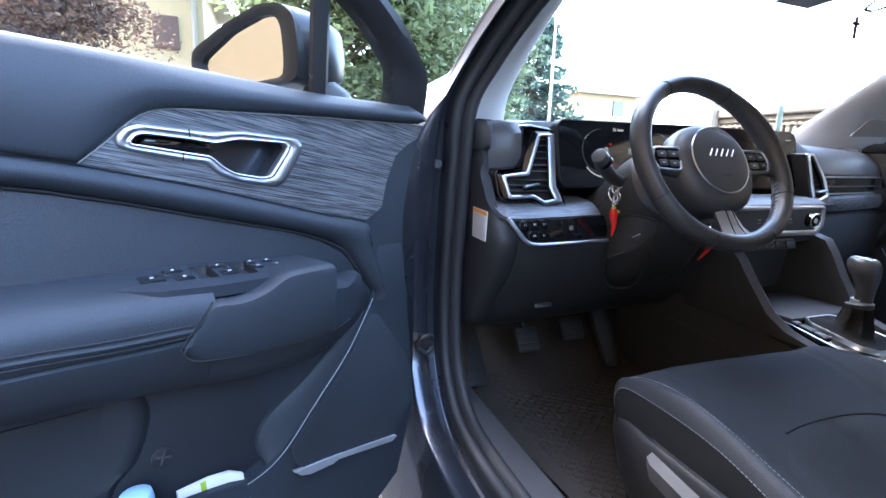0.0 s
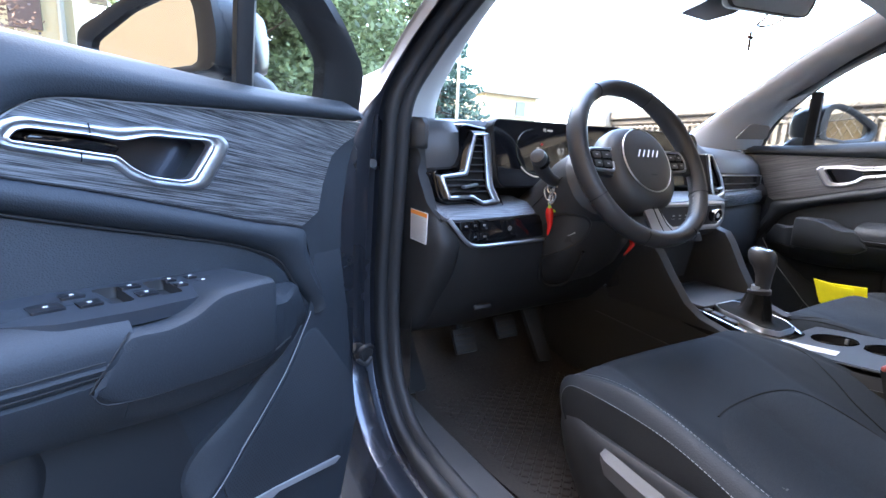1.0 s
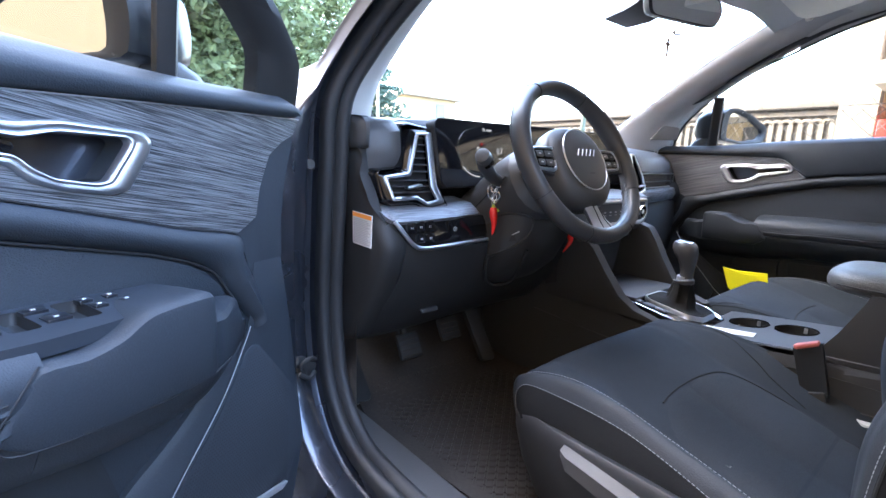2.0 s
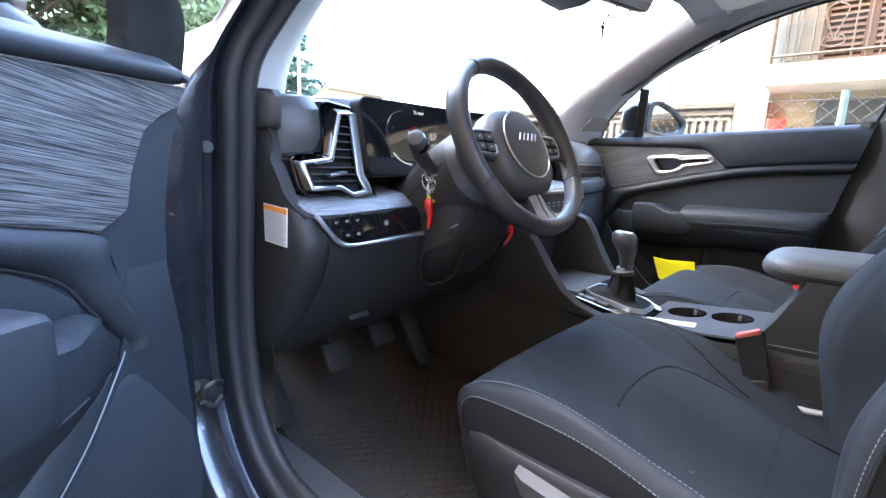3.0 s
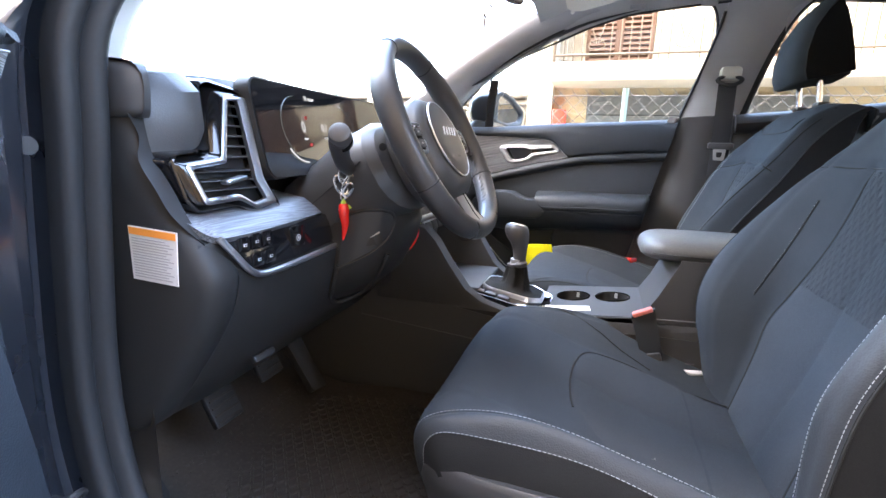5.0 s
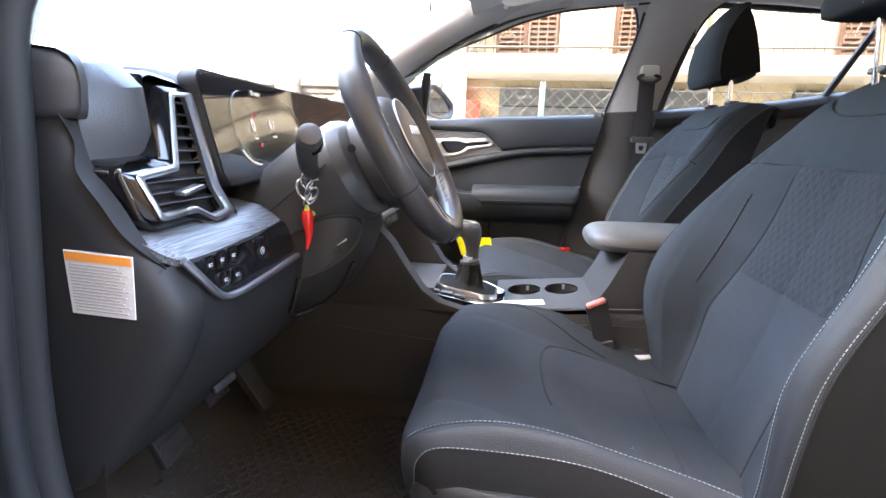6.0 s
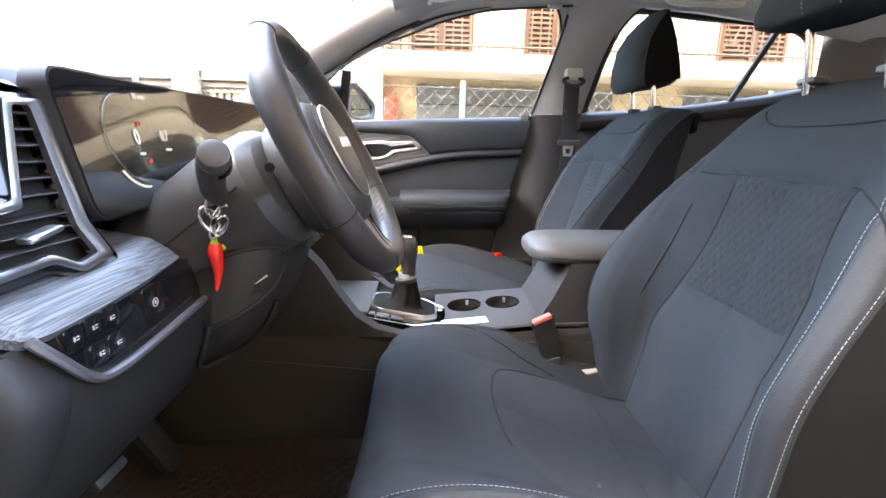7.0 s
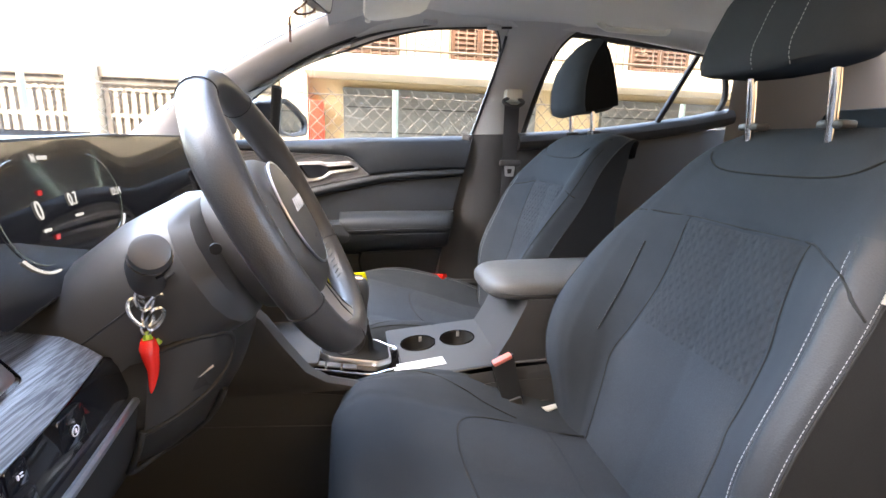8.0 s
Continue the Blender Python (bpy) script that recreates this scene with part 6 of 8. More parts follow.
# backrest, from its foot to over the top: z, y, then half width and stand-out at the insert's edge, the
# bolster's inner stitching, its outer edge and the rear of its side
BACKREST = [(0.500, 0.158, 0.150, 0.002, 0.182, 0.014, 0.212, 0.000, 0.225, -0.110),
            (0.580, 0.138, 0.158, 0.005, 0.193, 0.032, 0.230, 0.018, 0.240, -0.110),
            (0.660, 0.114, 0.166, 0.010, 0.200, 0.058, 0.242, 0.044, 0.252, -0.105),
            (0.720, 0.096, 0.166, 0.014, 0.203, 0.072, 0.248, 0.056, 0.258, -0.100),
            (0.780, 0.077, 0.146, 0.013, 0.205, 0.076, 0.251, 0.058, 0.260, -0.095),
            (0.860, 0.054, 0.124, 0.012, 0.204, 0.068, 0.248, 0.048, 0.256, -0.095),
            (0.930, 0.036, 0.114, 0.010, 0.199, 0.054, 0.240, 0.032, 0.248, -0.100),
            (0.990, 0.020, 0.110, 0.008, 0.189, 0.036, 0.227, 0.012, 0.234, -0.100),
            (1.045, 0.002, 0.112, 0.005, 0.172, 0.018, 0.208, -0.010, 0.214, -0.100),
            (1.092, -0.022, 0.108, 0.003, 0.156, 0.006, 0.190, -0.028, 0.194, -0.095),
            (1.128, -0.052, 0.100, 0.001, 0.140, -0.006, 0.172, -0.040, 0.174, -0.080),
            (1.147, -0.092, 0.092, 0.000, 0.128, -0.010, 0.158, -0.040, 0.160, -0.060),
            (1.135, -0.140, 0.086, 0.000, 0.120, -0.004, 0.150, -0.020, 0.152, -0.030),
            (1.080, -0.165, 0.090, 0.000, 0.130, 0.000, 0.160, 0.010, 0.160, 0.020)]


def across_seat(x1, h1, x3, h3, x4, h4, x5, h5):
    """Half of a seat's section: middle, insert edge at 2, inner stitching at 4, outer edge at 6, rear of the side at 8."""
    return [(0.0, 0.0), (x1 * 0.55, h1 * 0.2), (x1, h1), (x1 * 0.50 + x3 * 0.50, h1 * 0.60 + h3 * 0.40), (x3, h3), (x3 * 0.45 + x4 * 0.55, h3 * 0.75 + h4 * 0.25 + 0.003),
            (x4, h4), (x4 * 0.6 + x5 * 0.4 + 0.003, h4 * 0.58 + h5 * 0.42), (x5, h5)]


def dent(t, width=0.16):
    return math.exp(-(t / width) ** 2)


def cushion_point(cx, s, u, v):
    """u: -8 outer side .. 8 inner side, 0 in the middle; v: 0 front foot .. 11 back."""
    r = spline(CUSHION, v)
    rise = 1.0 if u < 0 else 0.80
    sec = across_seat(r[4], r[5], r[6] * (1.0 if u < 0 else 0.97), r[7] * (rise if r[7] > 0 else 1), r[8] * (1.0 if u < 0 else 0.965), r[9], r[10] * (1.0 if u < 0 else 0.95), r[11])
    x, h = spline(sec, abs(u))
    groove = 0.0030 * dent(abs(u) - 2, 0.20) * max(0.0, min(1.0, v - 3)) + 0.0026 * dent(abs(u) - 4, 0.13) + 0.0030 * dent(v - 9.2, 0.09) * (abs(u) < 2)
    puff = 0.006 * math.sin(math.pi * min(1.0, abs(u) / 2)) * (v > 6.8) * min(1.0, (v - 6.8) * 2) + 0.002 * math.sin(v * 2.1 + u * 1.3)
    h += puff - groove
    n = V(0, r[2], r[3]).normalized()
    return V(cx + (s if u < 0 else -s) * x, r[0], r[1]) + n * h


def back_point(cx, s, u, v):
    """u: -8 outer side .. 8 inner side; v: 0 foot .. 13 over the top."""
    r = spline(BACKREST, v)
    if u < 0:
        low = max(0.0, min(1.0, (0.86 - r[0]) / 0.12))
        r[2] *= 1 - 0.28 * low
        r[6] = min(r[6], r[4] + 0.034)
        r[8] = r[6] + 0.010
    sec = across_seat(*r[2:])
    if u > 0:
        full = math.exp(-((r[0] - 0.73) / 0.17) ** 2)
        sec = [(x + 0.006 * full * (i > 4), h + full * (0, 0, 0, 0.006, 0.024, 0.046, 0.050, 0.030, 0.0)[i]) for i, (x, h) in enumerate(sec)]
    x, h = spline(sec, abs(u))
    seam_v = 7.15 - 0.10 * max(0.0, abs(u) - 2) - (0.22 * max(0.0, -u - 2.2) if u < 0 else 0.0)
    groove = 0.0035 * dent(abs(u) - 2, 0.22) * (v < 7.2) + 0.0028 * dent(abs(u) - 4, 0.13) * (v < 7.4) + 0.0035 * dent(v - seam_v, 0.10) * (abs(u) < 5)
    h += 0.006 * math.sin(math.pi * min(1.0, abs(u) / 2)) * (v < 7.1) + 0.0022 * math.sin(v * 1.7 + u * 0.9) - groove
    return V(cx + (s if u < 0 else -s) * x, r[1], r[0]) + V(0, 0.93, 0.36) * h


def seat(cx, s, label, driver):
    st = thing("front_seat", (cx, 0.3, 0.40), label, "car seat", "front seats")
    cu = lambda u, v, d=0.0: cushion_point(cx, s, u, v) + V(0, d * 0.5 * max(0.0, 1 - v / 6), d)
    ba = lambda u, v, d=0.0: back_point(cx, s, u, v) + V(0, d * 0.93, d * 0.36)

    def skin(f, u0, u1, v0, v1, nu, nv, lift=0.0):
        return loft([[f(u0 + (u1 - u0) * i / nu, v0 + (v1 - v0) * j / nv, lift) for i in range(nu + 1)] for j in range(nv + 1)], ring=False)

    def seam(f, path, r=0.0019, lift=0.0):
        return tube(smooth_line([f(u, v, lift) for u, v in path], 5), r, 6)
    cushion = part("cushion", skin(cu, -4, 8, 0, 11, 96, 88), CLOTH, st, "dark grey cloth cushion", 60)
    part("bolster_band", skin(cu, -6, -4, 0, 10.6, 14, 84), BAND, cushion, "blue-grey leatherette band", 60)
    part("cushion_side", skin(cu, -8, -6, 0, 10.6, 12, 70), CLOTH_SIDE, cushion, "dark side panel", 60)
    part("seam_stitching", dashes([cu(-3.90, 0.4 + 10.0 * j / 90, 0.0012) for j in range(91)]), THREAD, cushion, "pale stitching")
    part("seam_stitching", dashes([cu(-6.0, 0.8 + 9.6 * j / 90, 0.0014) + V(s * 0.0008, 0, 0) for j in range(91)]), THREAD, cushion)
    # rounded front of the insert, panel seams and the cross seam near the backrest
    part("insert_seam", seam(cu, [(1.95, 10.4), (1.95, 9.2), (1.92, 8.3), (1.75, 7.55), (1.35, 7.10), (0.7, 6.92), (0.0, 6.88), (-0.7, 6.92), (-1.1, 7.0)]), STITCHED, cushion)
    part("cushion_insert", loft([[cu(k * (1.90 - 1.05 * max(0.0, 1 - j / 6) ** 2), 6.95 + 3.6 * j / 24, 0.0007 - 0.0008 * (abs(k) == 1 or j == 0)) for k in [-1 + i / 12 for i in range(25)]] for j in range(25)], ring=False), CLOTH_IN, cushion, "", 60)
    part("panel_seam", seam(cu, [(6.6, 3.4), (5.9, 4.3), (5.0, 5.4), (4.1, 6.5), (3.3, 7.3), (2.7, 7.9), (2.2, 8.6)], 0.0014, 0.0002), STITCHED, cushion)
    part("inner_piping", seam(cu, [(5.6, 0.5 + 0.5 * j) for j in range(20)], 0.0016, 0.0), STITCHED, cushion)
    part("cross_seam", seam(cu, [(-1.95 + 3.9 * i / 12, 9.2) for i in range(13)], 0.0010), STITCHED, cushion)
    # backrest
    inner_end = 8 if driver else 6.6
    back = part("backrest", skin(ba, -4, inner_end, 0, 13, 96, 96), CLOTH, st, "dark grey cloth backrest", 60)
    part("shoulder", skin(ba, -6, -4, 7.4, 13, 10, 40), CLOTH, back, "", 60)
    part("bolster_band", skin(ba, -6, -4, 0, 7.4, 14, 60), BAND, back, "blue-grey leatherette band", 60)
    part("side_panel", skin(ba, -8, -6, 0, 13, 12, 70), CLOTH_SIDE, back, "dark side panel", 60)
    if not driver:
        part("side_panel", skin(ba, 6.6, 8, 0, 13, 10, 70), CLOTH_SIDE, back, "dark side panel", 60)
        part("panel_piping", seam(ba, [(6.6, 0.5 + 0.5 * j) for j in range(24)], 0.0016, 0.001), BAND, back)
    edge = lambda v: 2 - 0.10 * math.sin(math.pi * min(1.0, v / 7.1))
    for name, va, vb, mat in (("back_insert", 0.6, 4.3, CLOTH_IN), ("quilted_insert", 4.3, 7.05, QUILT)):
        part(name, loft([[ba(k * edge(v), v, 0.0007 - 0.0008 * (abs(k) == 1)) for k in [-1 + i / 14 for i in range(29)]] for v in [va + (vb - va) * j / 20 for j in range(21)]], ring=False), mat, back, "", 60)
    for sg in (1, -1):
        part("insert_seam", seam(ba, [(sg * 2, 0.6 + 6.5 * j / 20) for j in range(21)]), STITCHED, back)
    part("shoulder_seam", seam(ba, [(u, 7.15 - 0.10 * max(0.0, abs(u) - 2) - (0.22 * max(0.0, -u - 2.2) if u < 0 else 0.0)) for u in [6 - 11.8 * i / 30 for i in range(31)]]), STITCHED, back)
    part("yoke_seam", seam(ba, [(5.2, 10.4), (3.6, 9.3), (1.8, 8.75), (0.0, 8.65), (-1.8, 8.75), (-3.6, 9.3), (-5.2, 10.4)]), STITCHED, back)
    pocket_line = [(3.05 + 0.10 * j / 20, 3.55 + 2.5 * j / 20) for j in range(21)]
    part("pocket_stitch", dashes([ba(u, v, 0.0014) for u, v in pocket_line]), THREAD, back)
    part("pocket_seam", seam(ba, pocket_line), STITCHED, back)
    part("inner_piping", seam(ba, [(5.5, 1.0 + 0.5 * j) for j in range(18)], 0.0016, 0.0), STITCHED, back)
    part("seam_stitching", dashes([ba(-3.90, 0.5 + 6.6 * j / 70, 0.0014) for j in range(71)]), THREAD, back, "pale stitching")
    part("seam_stitching", dashes([ba(-5.92, 0.5 + 6.8 * j / 70, 0.0014) + V(s * 0.0006, 0, 0) for j in range(71)]), THREAD, back)
    part("bolster_piping", seam(ba, [(-6.05, 0.5 + 0.5 * j) for j in range(15)], 0.0016, 0.0), STITCHED, back)
    shell = [[V(cx + x * w, y + 0.0, z) for x in (-1, -0.9, -0.5, 0, 0.5, 0.9, 1)] for y, z, w in ((0.13, 0.50, 0.20), (0.08, 0.70, 0.235), (0.00, 0.90, 0.235), (-0.09, 1.06, 0.19), (-0.13, 1.12, 0.16))]
    for r in shell:
        for i, k in enumerate((0.035, -0.02, -0.07, -0.08, -0.07, -0.02, 0.035)):
            r[i].y += k
    part("back_shell", loft(shell, ring=False), HARD, back, "black plastic back shell")
    # headrest on two posts
    dx, dy, dz = (0.029, 0.0, 0.0) if driver else (0.036, -0.035, -0.018)
    hr = part("headrest", head_block(V(cx + dx, dy, dz), 0.95) if driver else head_block(V(cx + dx, dy, dz), 0.80, HEAD_FAR, 0.210, 0.32, 0.18), CLOTH, st, "dark cloth headrest", 60)
    if not driver:
        for sg in (-1, 1):
            face = [[V(cx + dx + sg * (w * 0.80 + 0.0008), f - 0.024 + (b + 0.008 - f + 0.024) * i / 6 + dy, 1.218 + 0.210 * t + dz + 0.008 * (t < 0.1) - 0.18 * (f + (b - f) * i / 6 + 0.04) * (1 - t) ** 3) for i in range(7)] for t, w, f, b in HEAD_FAR[1:-1]]
            part("headrest_side", loft(face, ring=False), CLOTH_SIDE, hr, "dark leatherette side", 60)
            part("side_piping", tube([r[0] + V(0, 0.002, 0) for r in face], 0.0012, 6), BAND, hr)
    for u in (0.022, 0.078) if driver else ():
        pts = [V(cx + dx + s * u, head_front(z) + dy + 0.003 - 0.9 * max(0.0, u - 0.05) ** 1.5, z + dz) for z in [1.222 + 0.17 * j / 16 for j in range(17)]]
        part("seam_stitching", dashes(pts), THREAD, hr)
    for x in (-0.070, 0.070):
        part("headrest_post", tube([V(cx + dx + x, -0.060 + dy, 1.10), V(cx + dx + x, -0.048 + dy, 1.20), V(cx + dx + x, -0.035 + dy, 1.28)], 0.0070, 12), BRIGHT, st, "polished steel post")
        part("post_collar", box((cx + dx + x, -0.062 + dy * 0.9, 1.150), (0.040, 0.026, 0.012), 0.004), SHELL, st)
        for k in range(4):
            part("post_notch", box((cx + dx + x + 0.0045, -0.052 + dy + k * 0.0018, 1.165 + k * 0.013), (0.006, 0.005, 0.004)), SEAM, st)
    # side valance, rails
    side = s
    rim_line = [(0.628, 0.585, 0.150), (0.618, 0.590, 0.205), (0.595, 0.600, 0.248), (0.560, 0.612, 0.270), (0.50, 0.616, 0.284), (0.42, 0.620, 0.292), (0.32, 0.622, 0.296), (0.18, 0.620, 0.296), (0.05, 0.615, 0.290)]
    val = [[V(cx + side * (w - 0.014), y - 0.004, z - 0.012), V(cx + side * (w - 0.008), y, z - 0.001), V(cx + side * w, y + 0.002, z), V(cx + side * (w + 0.006), y + 0.003, z - 0.006), V(cx + side * (w + 0.007), y + 0.002, z - 0.03), V(cx + side * (w + 0.002), y - 0.010, 0.52), V(cx + side * (w - 0.016), y - 0.030, 0.455)] for y, z, w in [tuple(p) for p in smooth_line([V(*q) for q in rim_line], 4)]]
    part("side_valance", loft(val, ring=False), BLACK, st, "black plastic seat valance", 50)
    part("under_box", box((cx, 0.30, 0.475), (0.44, 0.50, 0.10), 0.02), HARD, st)
    if driver:
        lv = [[V(cx + side * (0.296 + t * 0.006), y, z + h), V(cx + side * (0.306 + t * 0.008), y, z + h * 0.4), V(cx + side * (0.304 + t * 0.008), y, z - h), V(cx + side * 0.290, y, z - h - 0.004)] for t, y, z, h in ((0, 0.470, 0.602, 0.008), (1, 0.455, 0.598, 0.016), (1, 0.36, 0.584, 0.019), (1, 0.26, 0.566, 0.019), (0, 0.17, 0.552, 0.014))]
        part("height_lever", loft(lv), STALK, st, "grey height lever")
        tag = [ba(-5.95, 6.35, 0.004), ba(-6.55, 6.40, 0.010), ba(-6.55, 6.95, 0.010), ba(-5.95, 6.90, 0.004)]
        tag = [q + V(s * 0.003, 0.002, 0) for q in tag]
        tg = part("airbag_tag", slab(tag, V(0.002, -0.003, 0)), SILVER, st, "small grey fabric tag reading AIRBAG")
        ex, ey = (tag[3] - tag[0]).normalized(), (tag[0] - tag[1]).normalized()
        ez = ex.cross(ey).normalized()
        ey = ez.cross(ex)
        o = sum(tag, V(0, 0, 0)) / 4 + ez * 0.001 * (1 if ez.x < 0 else -1)
        part("tag_writing", letters("AIRBAG", 0.0075, Matrix(((ex.x, ey.x, ez.x, o.x), (ex.y, ey.y, ez.y, o.y), (ex.z, ey.z, ez.z, o.z), (0, 0, 0, 1)))), WHITE_MARK, tg)
        m = cu(-1.5, 8.4, 0.001)
        part("small_mark", join(box(m, (0.006, 0.0015, 0.001)), box(m + V(-0.003, 0.003, 0.001), (0.0012, 0.006, 0.001))), STALK, cushion)
    return st


HEAD = [(0.0, 0.120, 0.030, -0.055), (0.03, 0.140, 0.042, -0.070), (0.15, 0.148, 0.044, -0.085), (0.35, 0.150, 0.030, -0.090), (0.6, 0.146, 0.006, -0.092), (0.8, 0.136, -0.022, -0.092), (0.93, 0.118, -0.046, -0.090), (1.0, 0.090, -0.064, -0.084)]


HEAD_FAR = [(0.0, 0.126, 0.008, -0.100), (0.03, 0.142, 0.018, -0.108), (0.15, 0.148, 0.026, -0.104), (0.35, 0.147, 0.028, -0.096), (0.6, 0.140, 0.018, -0.084), (0.8, 0.126, -0.006, -0.074), (0.93, 0.106, -0.030, -0.064), (1.0, 0.080, -0.046, -0.058)]


def head_front(z):
    return lerp_rows(HEAD, (z - 1.218) / 0.200)[1]


def head_block(c, wide, profile=HEAD, tall=0.200, square=0.55, tilt=0.0):
    rows = []
    for t, w, f, b in profile:
        z, w = 1.218 + tall * t, w * wide
        ring = []
        for k in range(24):
            a = 2 * math.pi * k / 24
            cx_, sy_ = math.cos(a), math.sin(a)
            ex = math.copysign(abs(cx_) ** square, cx_) * w
            ey = (f + b) / 2 + math.copysign(abs(sy_) ** 0.7, sy_) * (f - b) / 2 + 0.004 * (1 - (ex / w) ** 2) - 0.018 * (ex / w) ** 2 * (sy_ > 0)
            ring.append(c + V(ex, ey, z + 0.010 * (ex / w) ** 2 * (t < 0.1) - tilt * (ey + 0.04) * (1 - t) ** 3))
        rows.append(ring)
    return loft(rows)


seat(-0.347, -1, "dark grey cloth driver's seat with pale double stitching", True)
seat(0.392, 1, "dark grey cloth passenger seat beside the armrest", False)

# rear bench, seen between the front seats
bench = thing("rear_bench", (0, -0.75, 0.40), "dark cloth rear bench seat", "car seat")
part("bench_cushion", box((0, -0.62, 0.60), (1.26, 0.50, 0.16), 0.05), CLOTH, bench)
part("bench_back", box((0, -0.98, 0.86), (1.26, 0.16, 0.60), 0.05, pose(0, 0, 0, 18)), CLOTH, bench)
for x in (-0.40, 0.40):
    part("bench_headrest", box((x, -1.07, 1.19), (0.26, 0.10, 0.14), 0.04, pose(0, 0, 0, 12)), CLOTH, bench)

# ---- centre console ----
console = thing("centre_console", (0.015, 0.4, 0.40), "black centre console with cup holders and gear surround", "console")
XL, XR = -0.112, 0.142


part("console_body", across([
    (XL - 0.012, [(0.80, 0.42), (0.80, 0.66), (0.68, 0.645), (0.5, 0.620), (0.3, 0.645), (0.1, 0.65), (-0.15, 0.65)]),
    (XL, [(0.80, 0.42), (0.80, 0.69), (0.68, 0.672), (0.5, 0.645), (0.3, 0.668), (0.1, 0.68), (-0.15, 0.68)]),
    (XL + 0.012, [(0.80, 0.42), (0.80, 0.695), (0.68, 0.665), (0.5, 0.610), (0.3, 0.630), (0.1, 0.68), (-0.15, 0.68)]),
    (XR - 0.012, [(0.80, 0.42), (0.80, 0.695), (0.68, 0.665), (0.5, 0.610), (0.3, 0.630), (0.1, 0.68), (-0.15, 0.68)]),
    (XR, [(0.80, 0.42), (0.80, 0.69), (0.68, 0.672), (0.5, 0.645), (0.3, 0.668), (0.1, 0.68), (-0.15, 0.68)]),
    (XR + 0.012, [(0.80, 0.42), (0.80, 0.66), (0.68, 0.645), (0.5, 0.620), (0.3, 0.645), (0.1, 0.65), (-0.15, 0.65)])], 2), KNEE, console, "black console top")
for x in (XL - 0.012, XR + 0.012):
    part("console_side", slab([V(x, 1.16, 0.40), V(x, 1.16, 0.70), V(x, 0.80, 0.665), V(x, 0.68, 0.648), V(x, 0.5, 0.624), V(x, 0.3, 0.648), V(x, -0.15, 0.65), V(x, -0.15, 0.40)], V(0.02 if x < 0 else -0.02, 0, 0)), HARD, console, "black console side")
part("side_groove", tube([V(XL - 0.013, 0.95, 0.60), V(XL - 0.013, 0.6, 0.575), V(XL - 0.013, 0.2, 0.60)], 0.0012, 6), STALK, console)
# wings that run up from the console to the dashboard
for s, x in ((-1, -0.118), (1, 0.150)):
    wing = [[V(x - 0.016, y, z), V(x - 0.014, y - 0.012 * 1, z + 0.004), V(x, y - 0.020, z + 0.008), V(x + 0.014, y - 0.012, z + 0.004), V(x + 0.016, y, z), V(x + 0.016, 0.90, z), V(x - 0.016, 0.90, z)] for y, z in ((0.60, 0.655), (0.655, 0.672), (0.69, 0.70), (0.725, 0.755), (0.755, 0.81), (0.775, 0.838), (0.81, 0.848))]
    if s < 0:
        for i, r in enumerate(wing):
            for p in r:
                p.x -= 0.075 * (i / 6) ** 1.3
    part("console_wing", loft(wing), SHELL, console, "black console wing")
part("tray_floor", box((0.015, 0.74, 0.690), (0.22, 0.16, 0.01), 0.003), HARD, console)
part("socket", tube([V(-0.05, 0.835, 0.75), V(-0.05, 0.822, 0.75)], 0.012, 14), SILVER, console)
# gear surround: glossy plate, bright frames, leather boot, lever
gx = 0.0
po = rounded([V(gx - 0.100, 0.700, 0.690), V(gx - 0.105, 0.56, 0.668), V(gx - 0.06, 0.500, 0.660), V(gx + 0.030, 0.500, 0.660), V(gx + 0.058, 0.545, 0.666), V(gx + 0.058, 0.700, 0.690)], 0.012)
plate = part("gear_plate", slab(po, V(0, 0, -0.02), 0.003), GLOSS, console, "glossy black gear plate")
part("plate_rim", tube(po, 0.0017, 6, closed=True), BRIGHT, plate, "bright plate rim")
for i in range(3):
    part("plate_key", box((gx - 0.086, 0.662 - i * 0.030, 0.688 - i * 0.005), (0.018, 0.026, 0.004), 0.001, pose(0, 0, 0, 9)), STALK, plate)
bo = rounded([V(-0.052, 0.662, 0.693), V(-0.070, 0.640, 0.690), V(-0.070, 0.545, 0.674), V(-0.048, 0.518, 0.670), V(0.022, 0.518, 0.670), V(0.044, 0.545, 0.674), V(0.044, 0.640, 0.690), V(0.026, 0.662, 0.693)], 0.008)
bc = sum(bo, V(0, 0, 0)) / len(bo)
bi = [bc + (p - bc) * 0.945 + V(0, 0, 0.002) for p in bo]
part("boot_frame", ring_plate(bo, bi, V(0, 0, -0.012), 0.002), CHROME, plate, "satin boot frame")
lever = thing("gear_lever", (0.0, 0.59, 0.68), "manual gear lever with leather boot and bright shift plate", "gear lever")
rows = []
bi2 = resample(bi, 36)
kc = V(-0.016, 0.587, 0.742)
for t, f, rad in ((0.0, 0.0, 0.02), (0.012, 0.40, 0.034), (0.03, 0.72, 0.034), (0.07, 0.90, 0.033), (0.15, 0.99, 0.031), (0.40, 1.0, 0.028), (0.55, 1.0, 0.0245), (0.70, 1.0, 0.0235), (0.85, 1.0, 0.023), (1.0, 1.0, 0.0225)):
    rows.append([V(q.x, q.y, q.z).lerp(V(kc.x + rad * math.cos(2 * math.pi * j / 36 + 2.36), kc.y + rad * math.sin(2 * math.pi * j / 36 + 2.36), q.z), f) + V(0, 0, (0.742 - q.z) * t) + V(math.cos(j * 0.175 * 5), math.sin(j * 0.175 * 7), 0) * 0.0042 * math.sin(t * math.pi) for j, q in enumerate(bi2)])
part("boot", loft(rows, cap=False), BOOT, lever, "black leather boot", 60)
